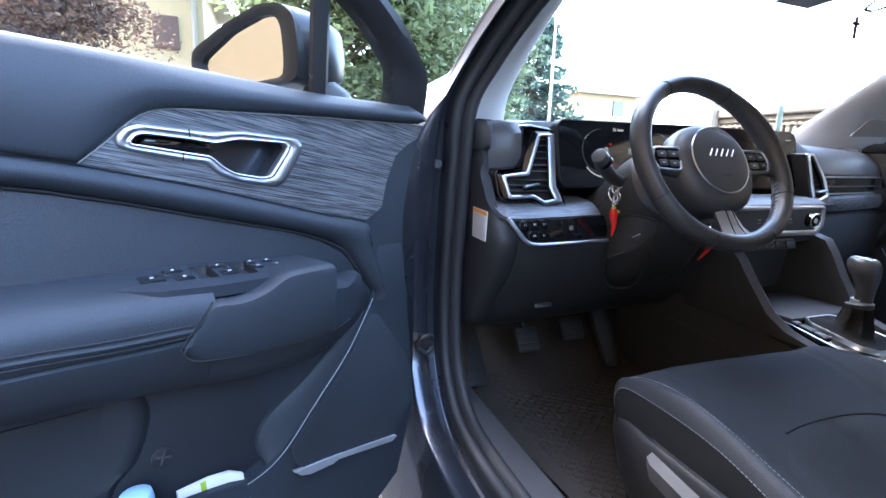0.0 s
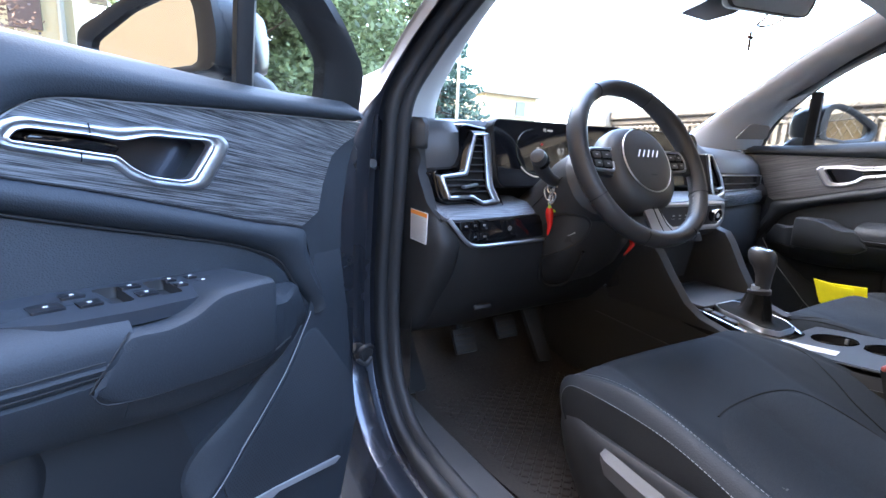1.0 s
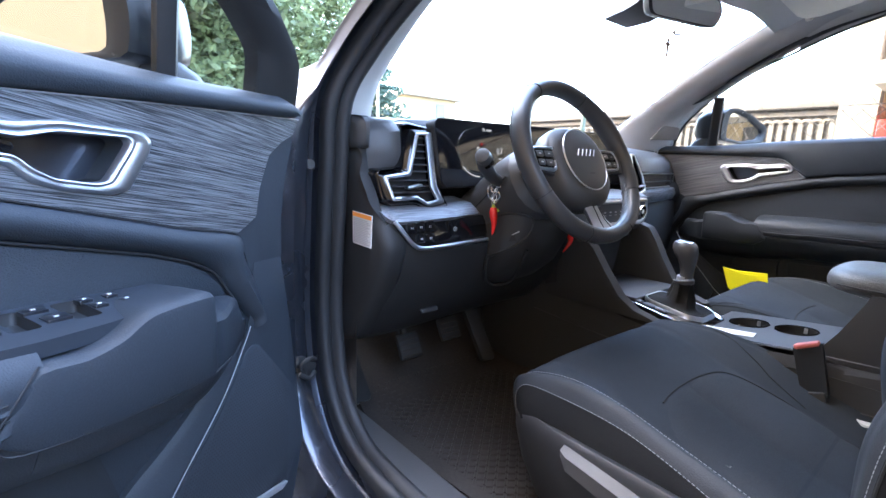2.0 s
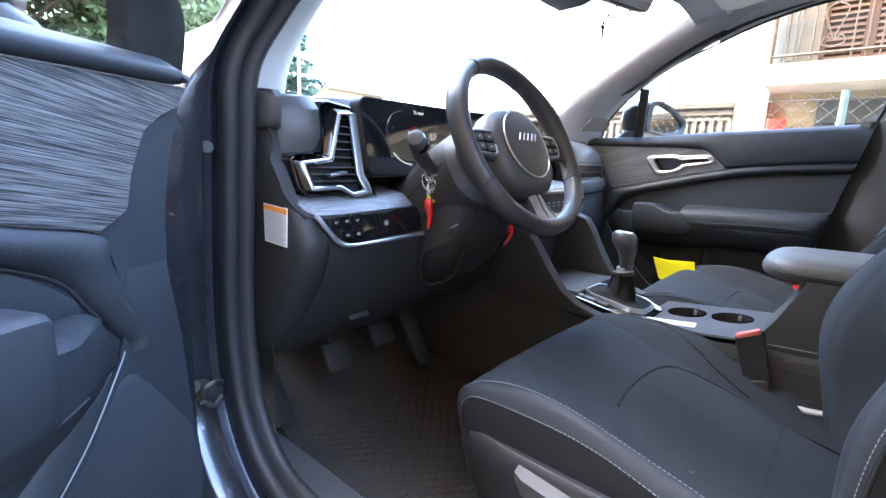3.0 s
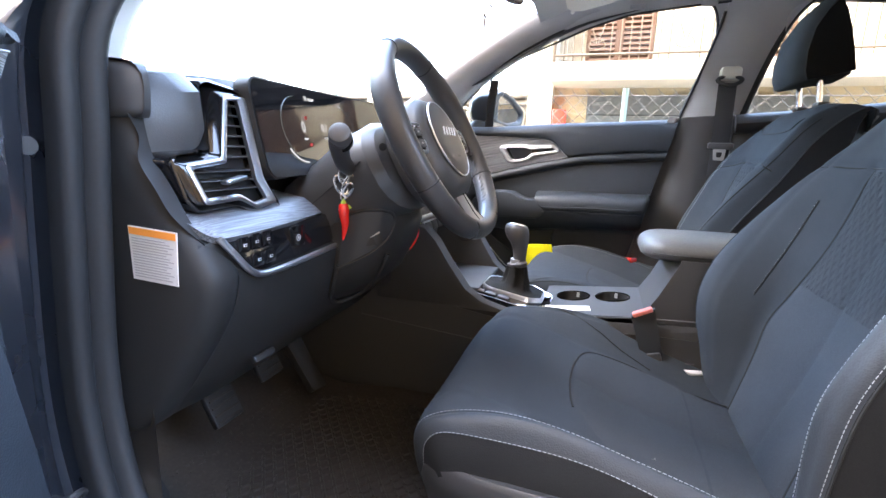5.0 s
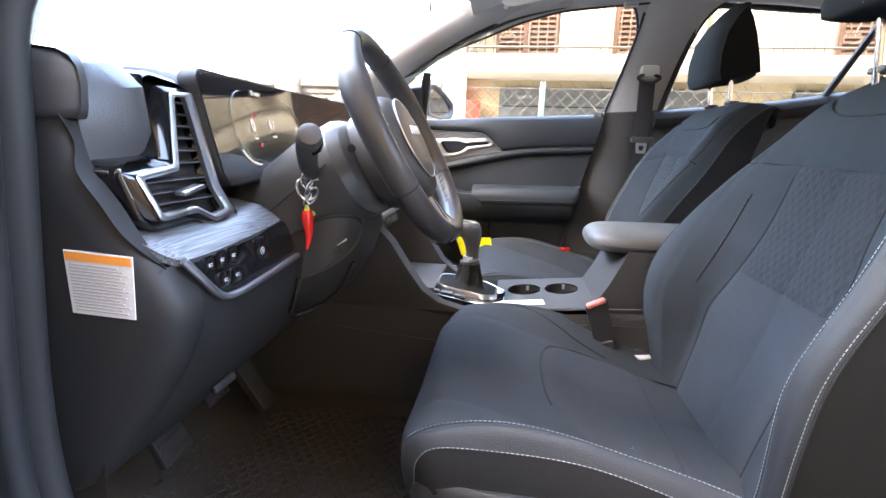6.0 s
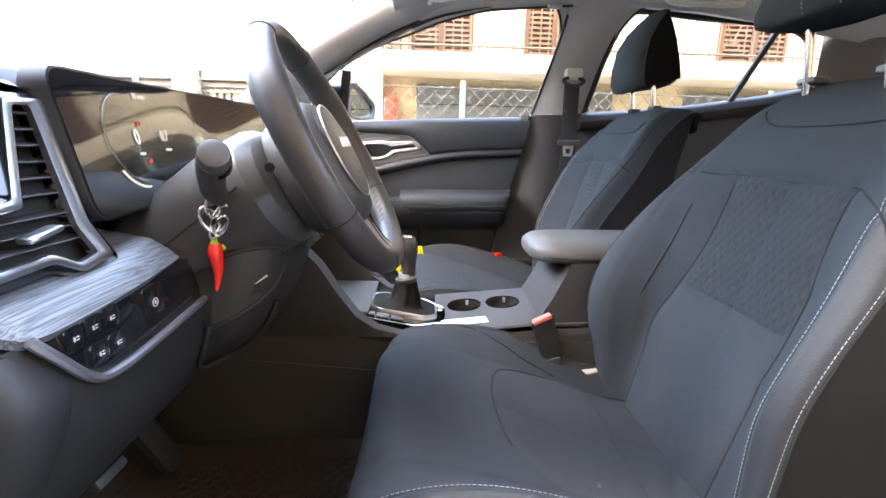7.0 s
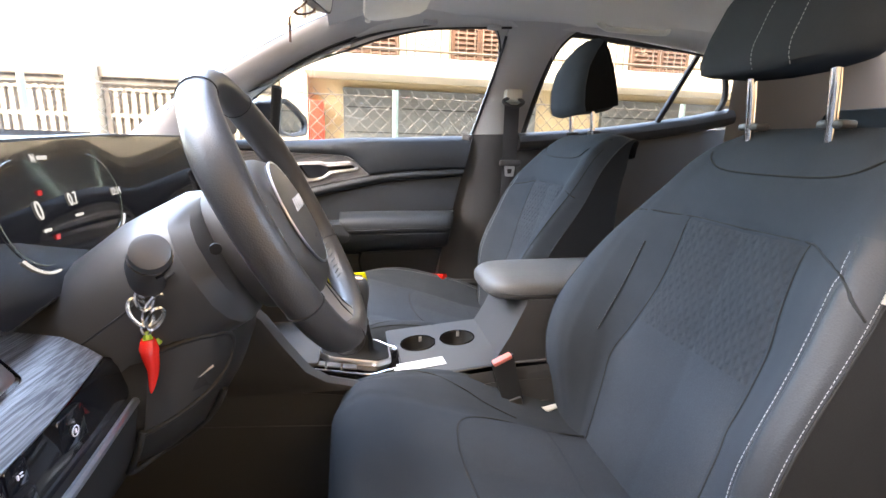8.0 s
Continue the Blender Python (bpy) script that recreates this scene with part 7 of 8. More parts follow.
part("collar", tube([V(-0.016, 0.587, 0.738), V(-0.016, 0.587, 0.740), V(-0.016, 0.587, 0.746), V(-0.016, 0.588, 0.748)], [0.0225, 0.0238, 0.0238, 0.018], 20), SHELL, lever, "dark boot collar")
part("neck_ring", tube([V(-0.016, 0.587, 0.746), V(-0.016, 0.587, 0.756)], 0.0165, 18), SILVER, lever, "silver neck ring")
knob = []
for t, w, d, yo in ((0, 0.0150, 0.0150, 0), (0.18, 0.0150, 0.0155, 0.0), (0.34, 0.0160, 0.0175, 0.001), (0.50, 0.0190, 0.0215, 0.003), (0.62, 0.0225, 0.0265, 0.007), (0.76, 0.0240, 0.0295, 0.010), (0.88, 0.0235, 0.0290, 0.011), (0.96, 0.0205, 0.0250, 0.011), (1.0, 0.014, 0.017, 0.011)):
    knob.append([V(-0.016 + w * math.cos(a), 0.582 + yo + d * math.sin(a), 0.750 + 0.090 * t + 0.10 * d * math.sin(a) * t) for a in [2 * math.pi * k / 20 for k in range(20)]])
part("knob", loft(knob), WRAP, lever, "black leather knob")
part("knob_plate", box((-0.016, 0.592, 0.8395), (0.026, 0.034, 0.004), 0.0016, pose(0, 0, 0, 6)), BRIGHT, lever, "bright shift plate")

# cup holders: two round wells in one plate
def plate_z(y):
    return 0.664 + (0.452 - y) * 0.10


for y, ya, yb in ((0.452, 0.520, 0.407), (0.362, 0.407, 0.295)):
    sq = resample([V(XL + 0.006, ya, plate_z(ya)), V(XR - 0.006, ya, plate_z(ya)), V(XR - 0.006, yb, plate_z(yb)), V(XL + 0.006, yb, plate_z(yb))], 48)
    c = V(0.040, y, plate_z(y))
    ang = [math.atan2(p.y - c.y, p.x - c.x) for p in sq]
    circ = [c + V(0.0395 * math.cos(a), 0.0395 * math.sin(a), -0.10 * 0.0395 * math.sin(a)) for a in ang]
    cup = part("cup_plate", loft([sq, [p.lerp(q, 0.5) for p, q in zip(sq, circ)], circ, [p + V(0, 0, -0.006) for p in circ]], cap=False), SHELL, console, "black cup holder plate")
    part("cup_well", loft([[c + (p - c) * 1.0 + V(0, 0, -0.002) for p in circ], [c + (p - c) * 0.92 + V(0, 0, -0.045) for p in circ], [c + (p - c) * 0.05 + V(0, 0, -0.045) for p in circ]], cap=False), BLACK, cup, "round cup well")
    part("cup_rim", tube([p + V(0, 0, 0.001) for p in circ[::2]], 0.0016, 6, closed=True), GLOSS, cup)
    part("cup_spring", box(tuple(c + V(0.036, -0.010, -0.006)), (0.004, 0.007, 0.012), 0.001), SILVER, cup)
part("side_edge", tube([V(XL + 0.004, 0.50, 0.655), V(XL + 0.002, 0.3, 0.678), V(XL + 0.004, 0.16, 0.685)], 0.0018, 6), STALK, console)
solo("paper_slip", slab([V(-0.086, 0.512, 0.6600), V(-0.054, 0.516, 0.6605), V(-0.046, 0.412, 0.6700), V(-0.078, 0.408, 0.6700)], V(0, 0, -0.001)), PAPER, (-0.06, 0.42, 0.66), "white folded paper slip on the console", "paper")

# armrest box with its padded lid
arm = thing("armrest", (0.03, 0.1, 0.66), "black padded centre armrest", "armrest")
part("armrest_box", loft([[V(-0.075, y0, z), V(0.135, y0, z), V(0.135, -0.16, z), V(-0.075, -0.16, z)] for y0, z in ((0.31, 0.66), (0.275, 0.72), (0.245, 0.785), (0.24, 0.80))]), SHELL, arm, "black armrest box")
lid = []
for t in [0.0, 0.008, 0.025, 0.05, 0.09, 0.14, 0.20, 0.30, 0.5, 0.75, 0.94, 1.0]:
    y = 0.318 - 0.48 * t
    e = min(1.0, t / 0.20)
    k = 0.42 + 0.58 * math.sqrt(max(0.0, 1 - (1 - e) ** 2))
    h = 0.25 + 0.75 * math.sqrt(max(0.0, 1 - (1 - min(1.0, t / 0.09)) ** 2))
    if t > 0.93:
        h *= 0.8 if t < 1 else 0.4
    lid.append([V(0.032 + 0.106 * k * math.copysign(abs(math.cos(a)) ** 0.55, math.cos(a)), y, 0.811 + 0.007 * t + (0.030 if math.sin(a) > 0 else 0.024) * h * math.copysign(abs(math.sin(a)) ** 0.7, math.sin(a))) for a in [2 * math.pi * j / 32 for j in range(32)]])
part("armrest_lid", loft(lid), ARM, arm, "padded leatherette lid", 60)
part("lid_seam", tube([q + V(0, 0, -0.004) for r in lid[3:-1] for q in [r[16]]], 0.0012, 6), SEAM, arm)

# buckle of the driver's belt
bk = thing("seat_belt_buckle", (-0.10, 0.28, 0.55), "black belt buckle with faded red button", "belt buckle", "buckles")
bm_ = pose(0, 0, 0, -18, -8, 0)
part("buckle_body", loft([[V(-0.140 + 0.004 * k, y0, z0), V(-0.122, y0, z0), V(-0.122, y1, z1), V(-0.140 + 0.004 * k, y1, z1)] for k, (y0, z0, y1, z1) in enumerate(((0.300, 0.600, 0.262, 0.615), (0.316, 0.650, 0.276, 0.668), (0.328, 0.686, 0.286, 0.708)))]), POCKET, bk)
part("buckle_button", box((-0.130, 0.308, 0.698), (0.018, 0.040, 0.009), 0.003, pose(0, 0, 0, -27, 0, 0)), RED_KNOB, bk, "faded red button")
part("buckle_stalk", box((-0.131, 0.268, 0.57), (0.012, 0.034, 0.10), 0.004, bm_), HARD, bk)
solo("white_wrapper", slab(rounded([V(-0.118, 0.245, 0.600), V(-0.100, 0.200, 0.598), V(-0.125, 0.165, 0.588), V(-0.145, 0.21, 0.588)], 0.006), V(0, 0, -0.004), 0.001), PAPER, (-0.12, 0.2, 0.59), "crumpled white paper beside the seat", "paper")
bk2 = thing("seat_belt_buckle", (0.60, 0.30, 0.62), "red belt buckle end on the passenger seat", "belt buckle", "buckles")
part("buckle_button", box((0.655, 0.300, 0.640), (0.062, 0.030, 0.022), 0.004, pose(0, 0, 0, 0, 8, 40)), RED, bk2)

# passenger belt on the middle pillar
belt = thing("seat_belt", (0.66, 0.07, 0.9), "black seat belt hanging on the middle pillar", "seat belt")
part("belt_guide", box((0.652, 0.062, 1.272), (0.040, 0.060, 0.040), 0.010), CREAM, belt, "grey belt guide")
part("belt_loop", tube(smooth_line([V(0.632, 0.100, 1.250), V(0.626, 0.065, 1.232), V(0.632, 0.030, 1.250), V(0.640, 0.065, 1.264)], 5, True), 0.006, 8, closed=True), SHELL, belt)
part("webbing", loft([[V(x, y - 0.026, z), V(x - 0.004, y, z), V(x, y + 0.026, z)] for x, y, z in ((0.630, 0.07, 1.24), (0.638, 0.066, 1.12), (0.646, 0.062, 1.0), (0.655, 0.062, 0.85), (0.662, 0.062, 0.62))], ring=False), WEB, belt, "black webbing")
part("tongue_cover", box((0.634, 0.064, 1.048), (0.020, 0.074, 0.020), 0.005), STALK, belt, "grey tongue grip")
part("tongue", ring_plate(rounded([V(0.630, 0.046, 1.038), V(0.630, 0.084, 1.038), V(0.630, 0.080, 1.002), V(0.630, 0.050, 1.002)], 0.005), rounded([V(0.630, 0.056, 1.028), V(0.630, 0.074, 1.028), V(0.630, 0.072, 1.012), V(0.630, 0.058, 1.012)], 0.003), V(0.003, 0, 0)), SILVER, belt, "steel belt tongue")

# ---- overhead: mirror with beads and cross, visor, grab handle, roof lamp ----
mirror = thing("inside_mirror", (0.04, 0.70, 1.36), "black rear-view mirror on the windscreen", "mirror")
mo = rounded([V(x - 0.045, y + 0.02, z + 0.012) for x, y, z in ((-0.095, 0.672, 1.395), (-0.085, 0.668, 1.335), (0.130, 0.612, 1.335), (0.150, 0.606, 1.375), (0.135, 0.61, 1.400))], 0.018)
mc = sum(mo, V(0, 0, 0)) / len(mo)
nb = V(0.24, 0.95, 0.10).normalized()
hs = part("mirror_housing", loft([[p for p in mo]] + [[mc + (p - mc) * k + nb * d for p in mo] for k, d in ((1.0, 0.012), (0.92, 0.026), (0.6, 0.036))]), SHELL, mirror)
part("mirror_glass", slab([mc + (p - mc) * 0.93 - nb * 0.001 for p in mo], nb * 0.002), MIRROR, hs, "silvered glass")
part("mirror_stem", tube([mc + nb * 0.03, V(0.03, 0.72, 1.40), V(0.025, 0.76, 1.43)], 0.012, 10), SHELL, mirror)
part("sensor_cover", loft([[V(-0.050, y - 0.01, z), V(0.085, y - 0.01, z), V(0.075, y + 0.05, z - 0.006), V(-0.04, y + 0.05, z - 0.006)] for y, z in ((0.66, 1.460), (0.72, 1.435), (0.78, 1.402), (0.81, 1.392))]), SHELL, mirror, "black sensor cover")
rosary = thing("rosary", (0.02, 0.69, 1.29), "dark beaded rosary with a small cross hanging from the mirror", "rosary")
RS = V(-0.012, 0.0, 0.014)
loopb = [q + RS for q in smooth_line([V(0.035, 0.655, 1.40), V(0.015, 0.660, 1.36), V(0.005, 0.672, 1.330), V(0.012, 0.690, 1.318), V(0.035, 0.685, 1.318), V(0.055, 0.66, 1.332), V(0.052, 0.65, 1.37), V(0.045, 0.65, 1.40)], 7)]
for p in resample(loopb, 44, False):
    bead = bmesh.new()
    bmesh.ops.create_icosphere(bead, subdivisions=1, radius=0.0030, matrix=Matrix.Translation(p))
    part("bead", bead, WOODBEAD, rosary)
part("cross", join(box((-0.004, 0.700, 1.299), (0.006, 0.004, 0.042), 0.001), box((-0.004, 0.700, 1.307), (0.021, 0.004, 0.006), 0.001)), WOODBEAD, rosary, "dark metal cross")
part("cord", tube([V(-0.004, 0.690, 1.334), V(-0.004, 0.700, 1.318)], 0.0012, 5), WOODBEAD, rosary)
visor = thing("sun_visor", (0.3, 0.53, 1.43), "cream vinyl sun visor folded up", "sun visor")
part("visor_pad", slab(rounded([V(0.150, 0.560, 1.443), V(0.440, 0.560, 1.428), V(0.468, 0.535, 1.428), V(0.468, 0.42, 1.452), V(0.44, 0.395, 1.458), V(0.150, 0.395, 1.470)], 0.02), V(0, 0.004, 0.016), 0.005, 3), CREAM, visor)
part("visor_mirror_lid", slab(rounded([V(0.22, 0.530, 1.4440), V(0.40, 0.530, 1.4345), V(0.40, 0.44, 1.4525), V(0.22, 0.44, 1.4625)], 0.01), V(0, 0, 0.006), 0.001), PAPER, visor, "white mirror lid")
part("visor_hinge", tube([V(0.470, 0.548, 1.430), V(0.51, 0.552, 1.440), V(0.53, 0.54, 1.47)], 0.006, 8), CREAM, visor)
grab = thing("grab_handle", (0.57, -0.25, 1.47), "grey roof grab handle", "grab handle")
part("handle_bar", tube(smooth_line([V(0.545, -0.17, 1.494), V(0.530, -0.185, 1.476), V(0.522, -0.22, 1.470), V(0.522, -0.36, 1.470), V(0.530, -0.40, 1.476), V(0.545, -0.415, 1.494)], 5), 0.009, 10), CREAM, grab)
hook = thing("roof_clip", (0.50, 0.42, 1.47), "small grey roof clips above the door", "clip")
for y in (0.36, 0.16):
    part("clip", box((0.575, y, 1.462), (0.018, 0.045, 0.016), 0.006), PILLAR, hook)

# ---- floor: rubber mat with raised ribs, pedals ----
mat = thing("floor_mat", (-0.45, 0.85, 0.40), "black rubber floor mat with raised ribs, dusty", "floor mat")


def mat_z(y):
    return 0.412 + max(0.0, y - 0.98) ** 1.3 * 0.9


part("mat_sheet", loft([[V(x0 + (x1 - x0) * i / 10, y, mat_z(y) + (0.012 if i in (0, 10) else 0.0)) for i in range(11)] for y, x0, x1 in ((0.55, -0.655, -0.135), (0.70, -0.665, -0.130), (0.85, -0.670, -0.135), (0.98, -0.670, -0.165), (1.08, -0.66, -0.20), (1.20, -0.645, -0.25), (1.28, -0.62, -0.27))], ring=False), MAT_RUBBER, mat)
ribs = bmesh.new()
for i in range(33):
    for j in range(40):
        x, y = -0.648 + i * 0.0155, 0.56 + j * 0.0128
        if x > -0.15 - max(0, y - 0.85) * 0.3 or y > 1.06:
            continue
        turn = 1 if (i + j) % 2 else -1
        z = mat_z(y)
        d, w = V(0.0056, 0.0046 * turn, 0), V(-0.0014 * turn, 0.0019, 0)
        c = V(x, y, z)
        lo = [ribs.verts.new(c + d * a + w * b * 1.3) for a, b in ((1, 1), (-1, 1), (-1, -1), (1, -1))]
        hi = [ribs.verts.new(c + d * a * 0.9 + w * b * 0.7 + V(0, 0, 0.003)) for a, b in ((1, 1), (-1, 1), (-1, -1), (1, -1))]
        ribs.faces.new(hi)
        for k in range(4):
            ribs.faces.new((lo[k], lo[(k + 1) % 4], hi[(k + 1) % 4], hi[k]))
tagged(part("mat_ribs", ribs, MAT_RUBBER, mat), kind="stuff")
plug = thing("mat_clip", (-0.27, 0.67, 0.42), "round grey mat fastener", "clip")
part("clip_disc", tube([V(-0.268, 0.665, 0.412), V(-0.268, 0.665, 0.424)], [0.016, 0.012], 16), SHELL, plug)
pedals = thing("pedal_set", (-0.45, 1.05, 0.45), "black rubber-faced car pedals", "pedals")
for x, y, z, w, h in ((-0.545, 0.992, 0.565, 0.062, 0.062), (-0.385, 1.03, 0.565, 0.066, 0.060)):
    p = part("pedal_pad", box((x, y, z), (w, 0.014, h), 0.005, pose(0, 0, 0, -28)), KNEE, pedals)
    part("pedal_arm", tube([V(x, y + 0.01, z), V(x + 0.01, y + 0.09, z + 0.12), V(x + 0.01, y + 0.12, z + 0.3)], 0.009, 8), KNEE, p)
    for k in range(4):
        part("pedal_rib", box((x, y - 0.008 + (k - 1.5) * 0.0055, z + (k - 1.5) * 0.012), (w * 0.85, 0.004, 0.004), 0.001, pose(0, 0, 0, -28)), MAT_RUBBER, p)
part("throttle", slab(rounded([V(-0.315, 1.06, 0.625), V(-0.275, 1.05, 0.625), V(-0.262, 0.965, 0.470), V(-0.30, 0.975, 0.470)], 0.008), V(0, 0.012, -0.008), 0.003), KNEE, pedals)
part("foot_rest", slab(rounded([V(-0.70, 1.12, 0.56), V(-0.63, 1.12, 0.56), V(-0.63, 1.02, 0.44), V(-0.70, 1.02, 0.44)], 0.01), V(0, 0.012, -0.01), 0.003), KNEE, pedals)

# loose things: yellow folder by the passenger seat, pocket contents
fol = thing("yellow_folder", (0.45, 0.72, 0.60), "bright yellow plastic vest pouch in the passenger footwell", "folder")
part("folder_sheet", slab([V(0.530, 0.684, 0.692), V(0.520, 0.640, 0.690), V(0.535, 0.560, 0.694), V(0.53, 0.55, 0.64), V(0.53, 0.60, 0.56), V(0.53, 0.662, 0.628)], V(0.006, 0.002, 0)), YELLOW, fol)
part("folder_flap", slab([V(0.505, 0.680, 0.698), V(0.515, 0.620, 0.684), V(0.520, 0.585, 0.686), V(0.52, 0.58, 0.64), V(0.51, 0.61, 0.60), V(0.505, 0.656, 0.632)], V(0.004, 0.001, 0)), YELLOW, fol)


def in_pocket(u, v, w):
    return HINGE + ALONG * u + INTO * w + V(0, 0, v)
cupb = thing("bottle_cap", tuple(in_pocket(0.485, 0.47, 0.03)), "pale blue bottle cap in the door pocket", "bottle")
part("cap", tube([in_pocket(0.485, 0.44, 0.036), in_pocket(0.485, 0.597, 0.036), in_pocket(0.485, 0.606, 0.036), in_pocket(0.485, 0.610, 0.036)], [0.019, 0.019, 0.017, 0.011], 24), BLUE_CAP, cupb)
leaf = thing("paper_packet", tuple(in_pocket(0.40, 0.47, 0.03)), "white paper packet with a green stripe in the door pocket", "paper")
part("packet", slab([in_pocket(0.438, 0.574, 0.024), in_pocket(0.40, 0.5765, 0.025), in_pocket(0.372, 0.573, 0.026), in_pocket(0.354, 0.562, 0.027), in_pocket(0.35, 0.48, 0.030), in_pocket(0.44, 0.48, 0.030)], INTO * -0.006, 0.001), PAPER, leaf)
part("stripe", slab([in_pocket(0.411, 0.5755, 0.0256), in_pocket(0.404, 0.576, 0.0258), in_pocket(0.398, 0.48, 0.0312), in_pocket(0.405, 0.48, 0.0312)], INTO * -0.0008), GREEN, leaf)


# ---- outside: ground, fence, house, walls, trees ----
ASPHALT = material("asphalt", (0.085, 0.083, 0.078), 0.9, vary=0.3, grain=90, bump=0.5, bump_size=0.004, blotch=0.8)
YARD = material("yard_concrete", (0.16, 0.14, 0.12), 0.9, vary=0.18, grain=60, bump=0.3, bump_size=0.003, blotch=1.0)
PAVE = material("pavement_concrete", (0.32, 0.30, 0.27), 0.9, vary=0.15, grain=60, bump=0.3, bump_size=0.003, blotch=1.2)
WALL_Y = material("yellow_render", (0.34, 0.27, 0.155), 0.9, vary=0.08, grain=120, bump=0.4, bump_size=0.003, blotch=0.9)
WALL_W = material("white_render", (0.28, 0.25, 0.195), 0.9, vary=0.05, grain=120, bump=0.3, bump_size=0.003, blotch=0.7)
# darker copy of the beige precast: shade behind the ribs put into the colour
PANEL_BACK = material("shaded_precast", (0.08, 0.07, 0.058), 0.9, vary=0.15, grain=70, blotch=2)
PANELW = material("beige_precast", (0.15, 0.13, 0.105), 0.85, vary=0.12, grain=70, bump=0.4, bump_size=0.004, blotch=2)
SHUTTER = material("brown_shutter", (0.045, 0.025, 0.017), 0.6, spec=0.1, vary=0.15, grain=60, blotch=3)
WALL_T = material("tan_render", (0.34, 0.185, 0.078), 0.9, vary=0.08, grain=120, bump=0.4, bump_size=0.003, blotch=0.9)
RAIL = material("beige_rail_paint", (0.075, 0.054, 0.037), 0.5, spec=0.2, vary=0.08)
GREYDOOR = material("grey_door", (0.085, 0.092, 0.088), 0.7, vary=0.1, blotch=2)
WIRE = material("galvanised_wire", (0.11, 0.098, 0.078), 0.6, metal=0.2, vary=0.1)
GREENPOST = material("pale_green_post", (0.20, 0.27, 0.225), 0.5, vary=0.1)
ROOFTILE = material("clay_roof", (0.30, 0.16, 0.10), 0.85, vary=0.2, grain=20)
BARK = material("bark", (0.09, 0.065, 0.045), 0.95, vary=0.3, grain=40, bump=0.6, bump_size=0.01)
LEAF = leafy("green_leaves", (0.135, 0.170, 0.080), 0.5)
LEAF_R = leafy("copper_leaves", (0.105, 0.066, 0.050), 0.6)
SHUTTER_FAR = material("dark_brown_shutter", (0.07, 0.040, 0.030), 0.7, vary=0.15, grain=60, blotch=3)
NEEDLE = leafy("conifer_needles", (0.085, 0.14, 0.105), 0.4)
DARKGLASS = material("dark_window", (0.02, 0.022, 0.025), 0.1, vary=0.05)

solo("ground", grid(lambda u, v: V(-150 + 300 * u, -150 + 300 * v, 0.0), 6, 6), ASPHALT, (0, 0, 0), "grey asphalt yard and road", "ground", kind="structure")
solo("pavement", slab(rounded([V(1.75, -12, 0.12), V(6.4, -12, 0.12), V(6.4, 16, 0.12), V(1.75, 16, 0.12)], 0.1), V(0, 0, -0.14), 0.02), PAVE, (4, 2, 0.0), "pale concrete pavement beside the car", "pavement", kind="structure")

solo("yard_paving", slab(rounded([V(-7.7, -15, 0.02), V(-2.4, -15, 0.02), V(-2.4, 13, 0.02), V(-7.7, 13, 0.02)], 0.1), V(0, 0, -0.04), 0.005), YARD, (-6, 0, 0.0), "pale concrete yard beside the car", "pavement", kind="structure")

# chain-link fence on a low wall
fence = thing("wire_fence", (2.25, 0, 0.12), "galvanised chain-link fence with pale green posts on a low wall", "fence")
part("low_wall", box((2.25, -1.5, 0.45), (0.16, 9.0, 0.70), 0.01), WALL_W, fence)
FT = 1.40
step = 0.088
y0, y1 = -5.6, 2.45
bmw = bmesh.new()


def wire(a, b, r=0.0021):
    t = (b - a).normalized()
    x = V(1, 0, 0) * r
    y = t.cross(V(1, 0, 0)).normalized() * r
    q = [[bmw.verts.new(p + w) for w in (x, y, -x, -y)] for p in (a, b)]
    for k in range(4):
        bmw.faces.new((q[0][k], q[0][(k + 1) % 4], q[1][(k + 1) % 4], q[1][k]))


n = int((y1 - y0) / step)
rowsz = 7
for i in range(n):
    for j in range(rowsz):
        yy, zz = y0 + i * step, FT - j * step
        wob = 0.006 * math.sin(i * 1.7 + j)
        for sgn, ya in ((1, yy), (-1, yy + step)):
            wire(V(2.25 + 0.004 * sgn, ya, zz + wob), V(2.25 - 0.004 * sgn, ya + sgn * step / 2, zz - step / 2))
        wire(V(2.25, yy + step / 2, zz - step / 2), V(2.25, yy, zz - step))
        wire(V(2.25, yy + step / 2, zz - step / 2), V(2.25, yy + step, zz - step))
    wire(V(2.25, y0 + i * step, FT), V(2.25, y0 + i * step + 0.02, FT + 0.025))
tagged(part("wire_mesh", bmw, WIRE, fence, "diamond wire mesh"), kind="stuff")
part("top_wire", tube([V(2.25, y0, FT - 0.01), V(2.25, (y0 + y1) / 2, FT - 0.02), V(2.25, y1, FT - 0.01)], 0.0035, 6), WIRE, fence)
for y in (-3.9, -1.75, 0.33, 2.45):
    part("post", tube([V(2.25, y, 0.7), V(2.25, y, FT + 0.03)], 0.018, 10), GREENPOST, fence, "pale green steel post")

# house across the pavement: facade, balcony, shutters, railings
house = thing("house", (9.5, -3, 0), "cream and yellow two-storey house with balcony and brown shutters", "house")
HX = 6.6
part("wall", box((HX + 3, -6.7, 1.03), (6.0, 16.0, 2.06)), WALL_Y, house, "yellow rendered wall")
part("corner_wall", box((HX + 0.15, 1.445, 3.6), (0.7, 0.37, 7.2), 0.01), WALL_W, house, "white rendered corner wall")
part("balcony_slab", box((HX - 0.1, -5.4, 2.10), (1.45, 13.3, 0.24), 0.01), WALL_W, house, "white balcony slab")
part("upper_wall", box((HX + 3.2, -6.45, 4.3), (5.5, 15.4, 4.5)), WALL_W, house)
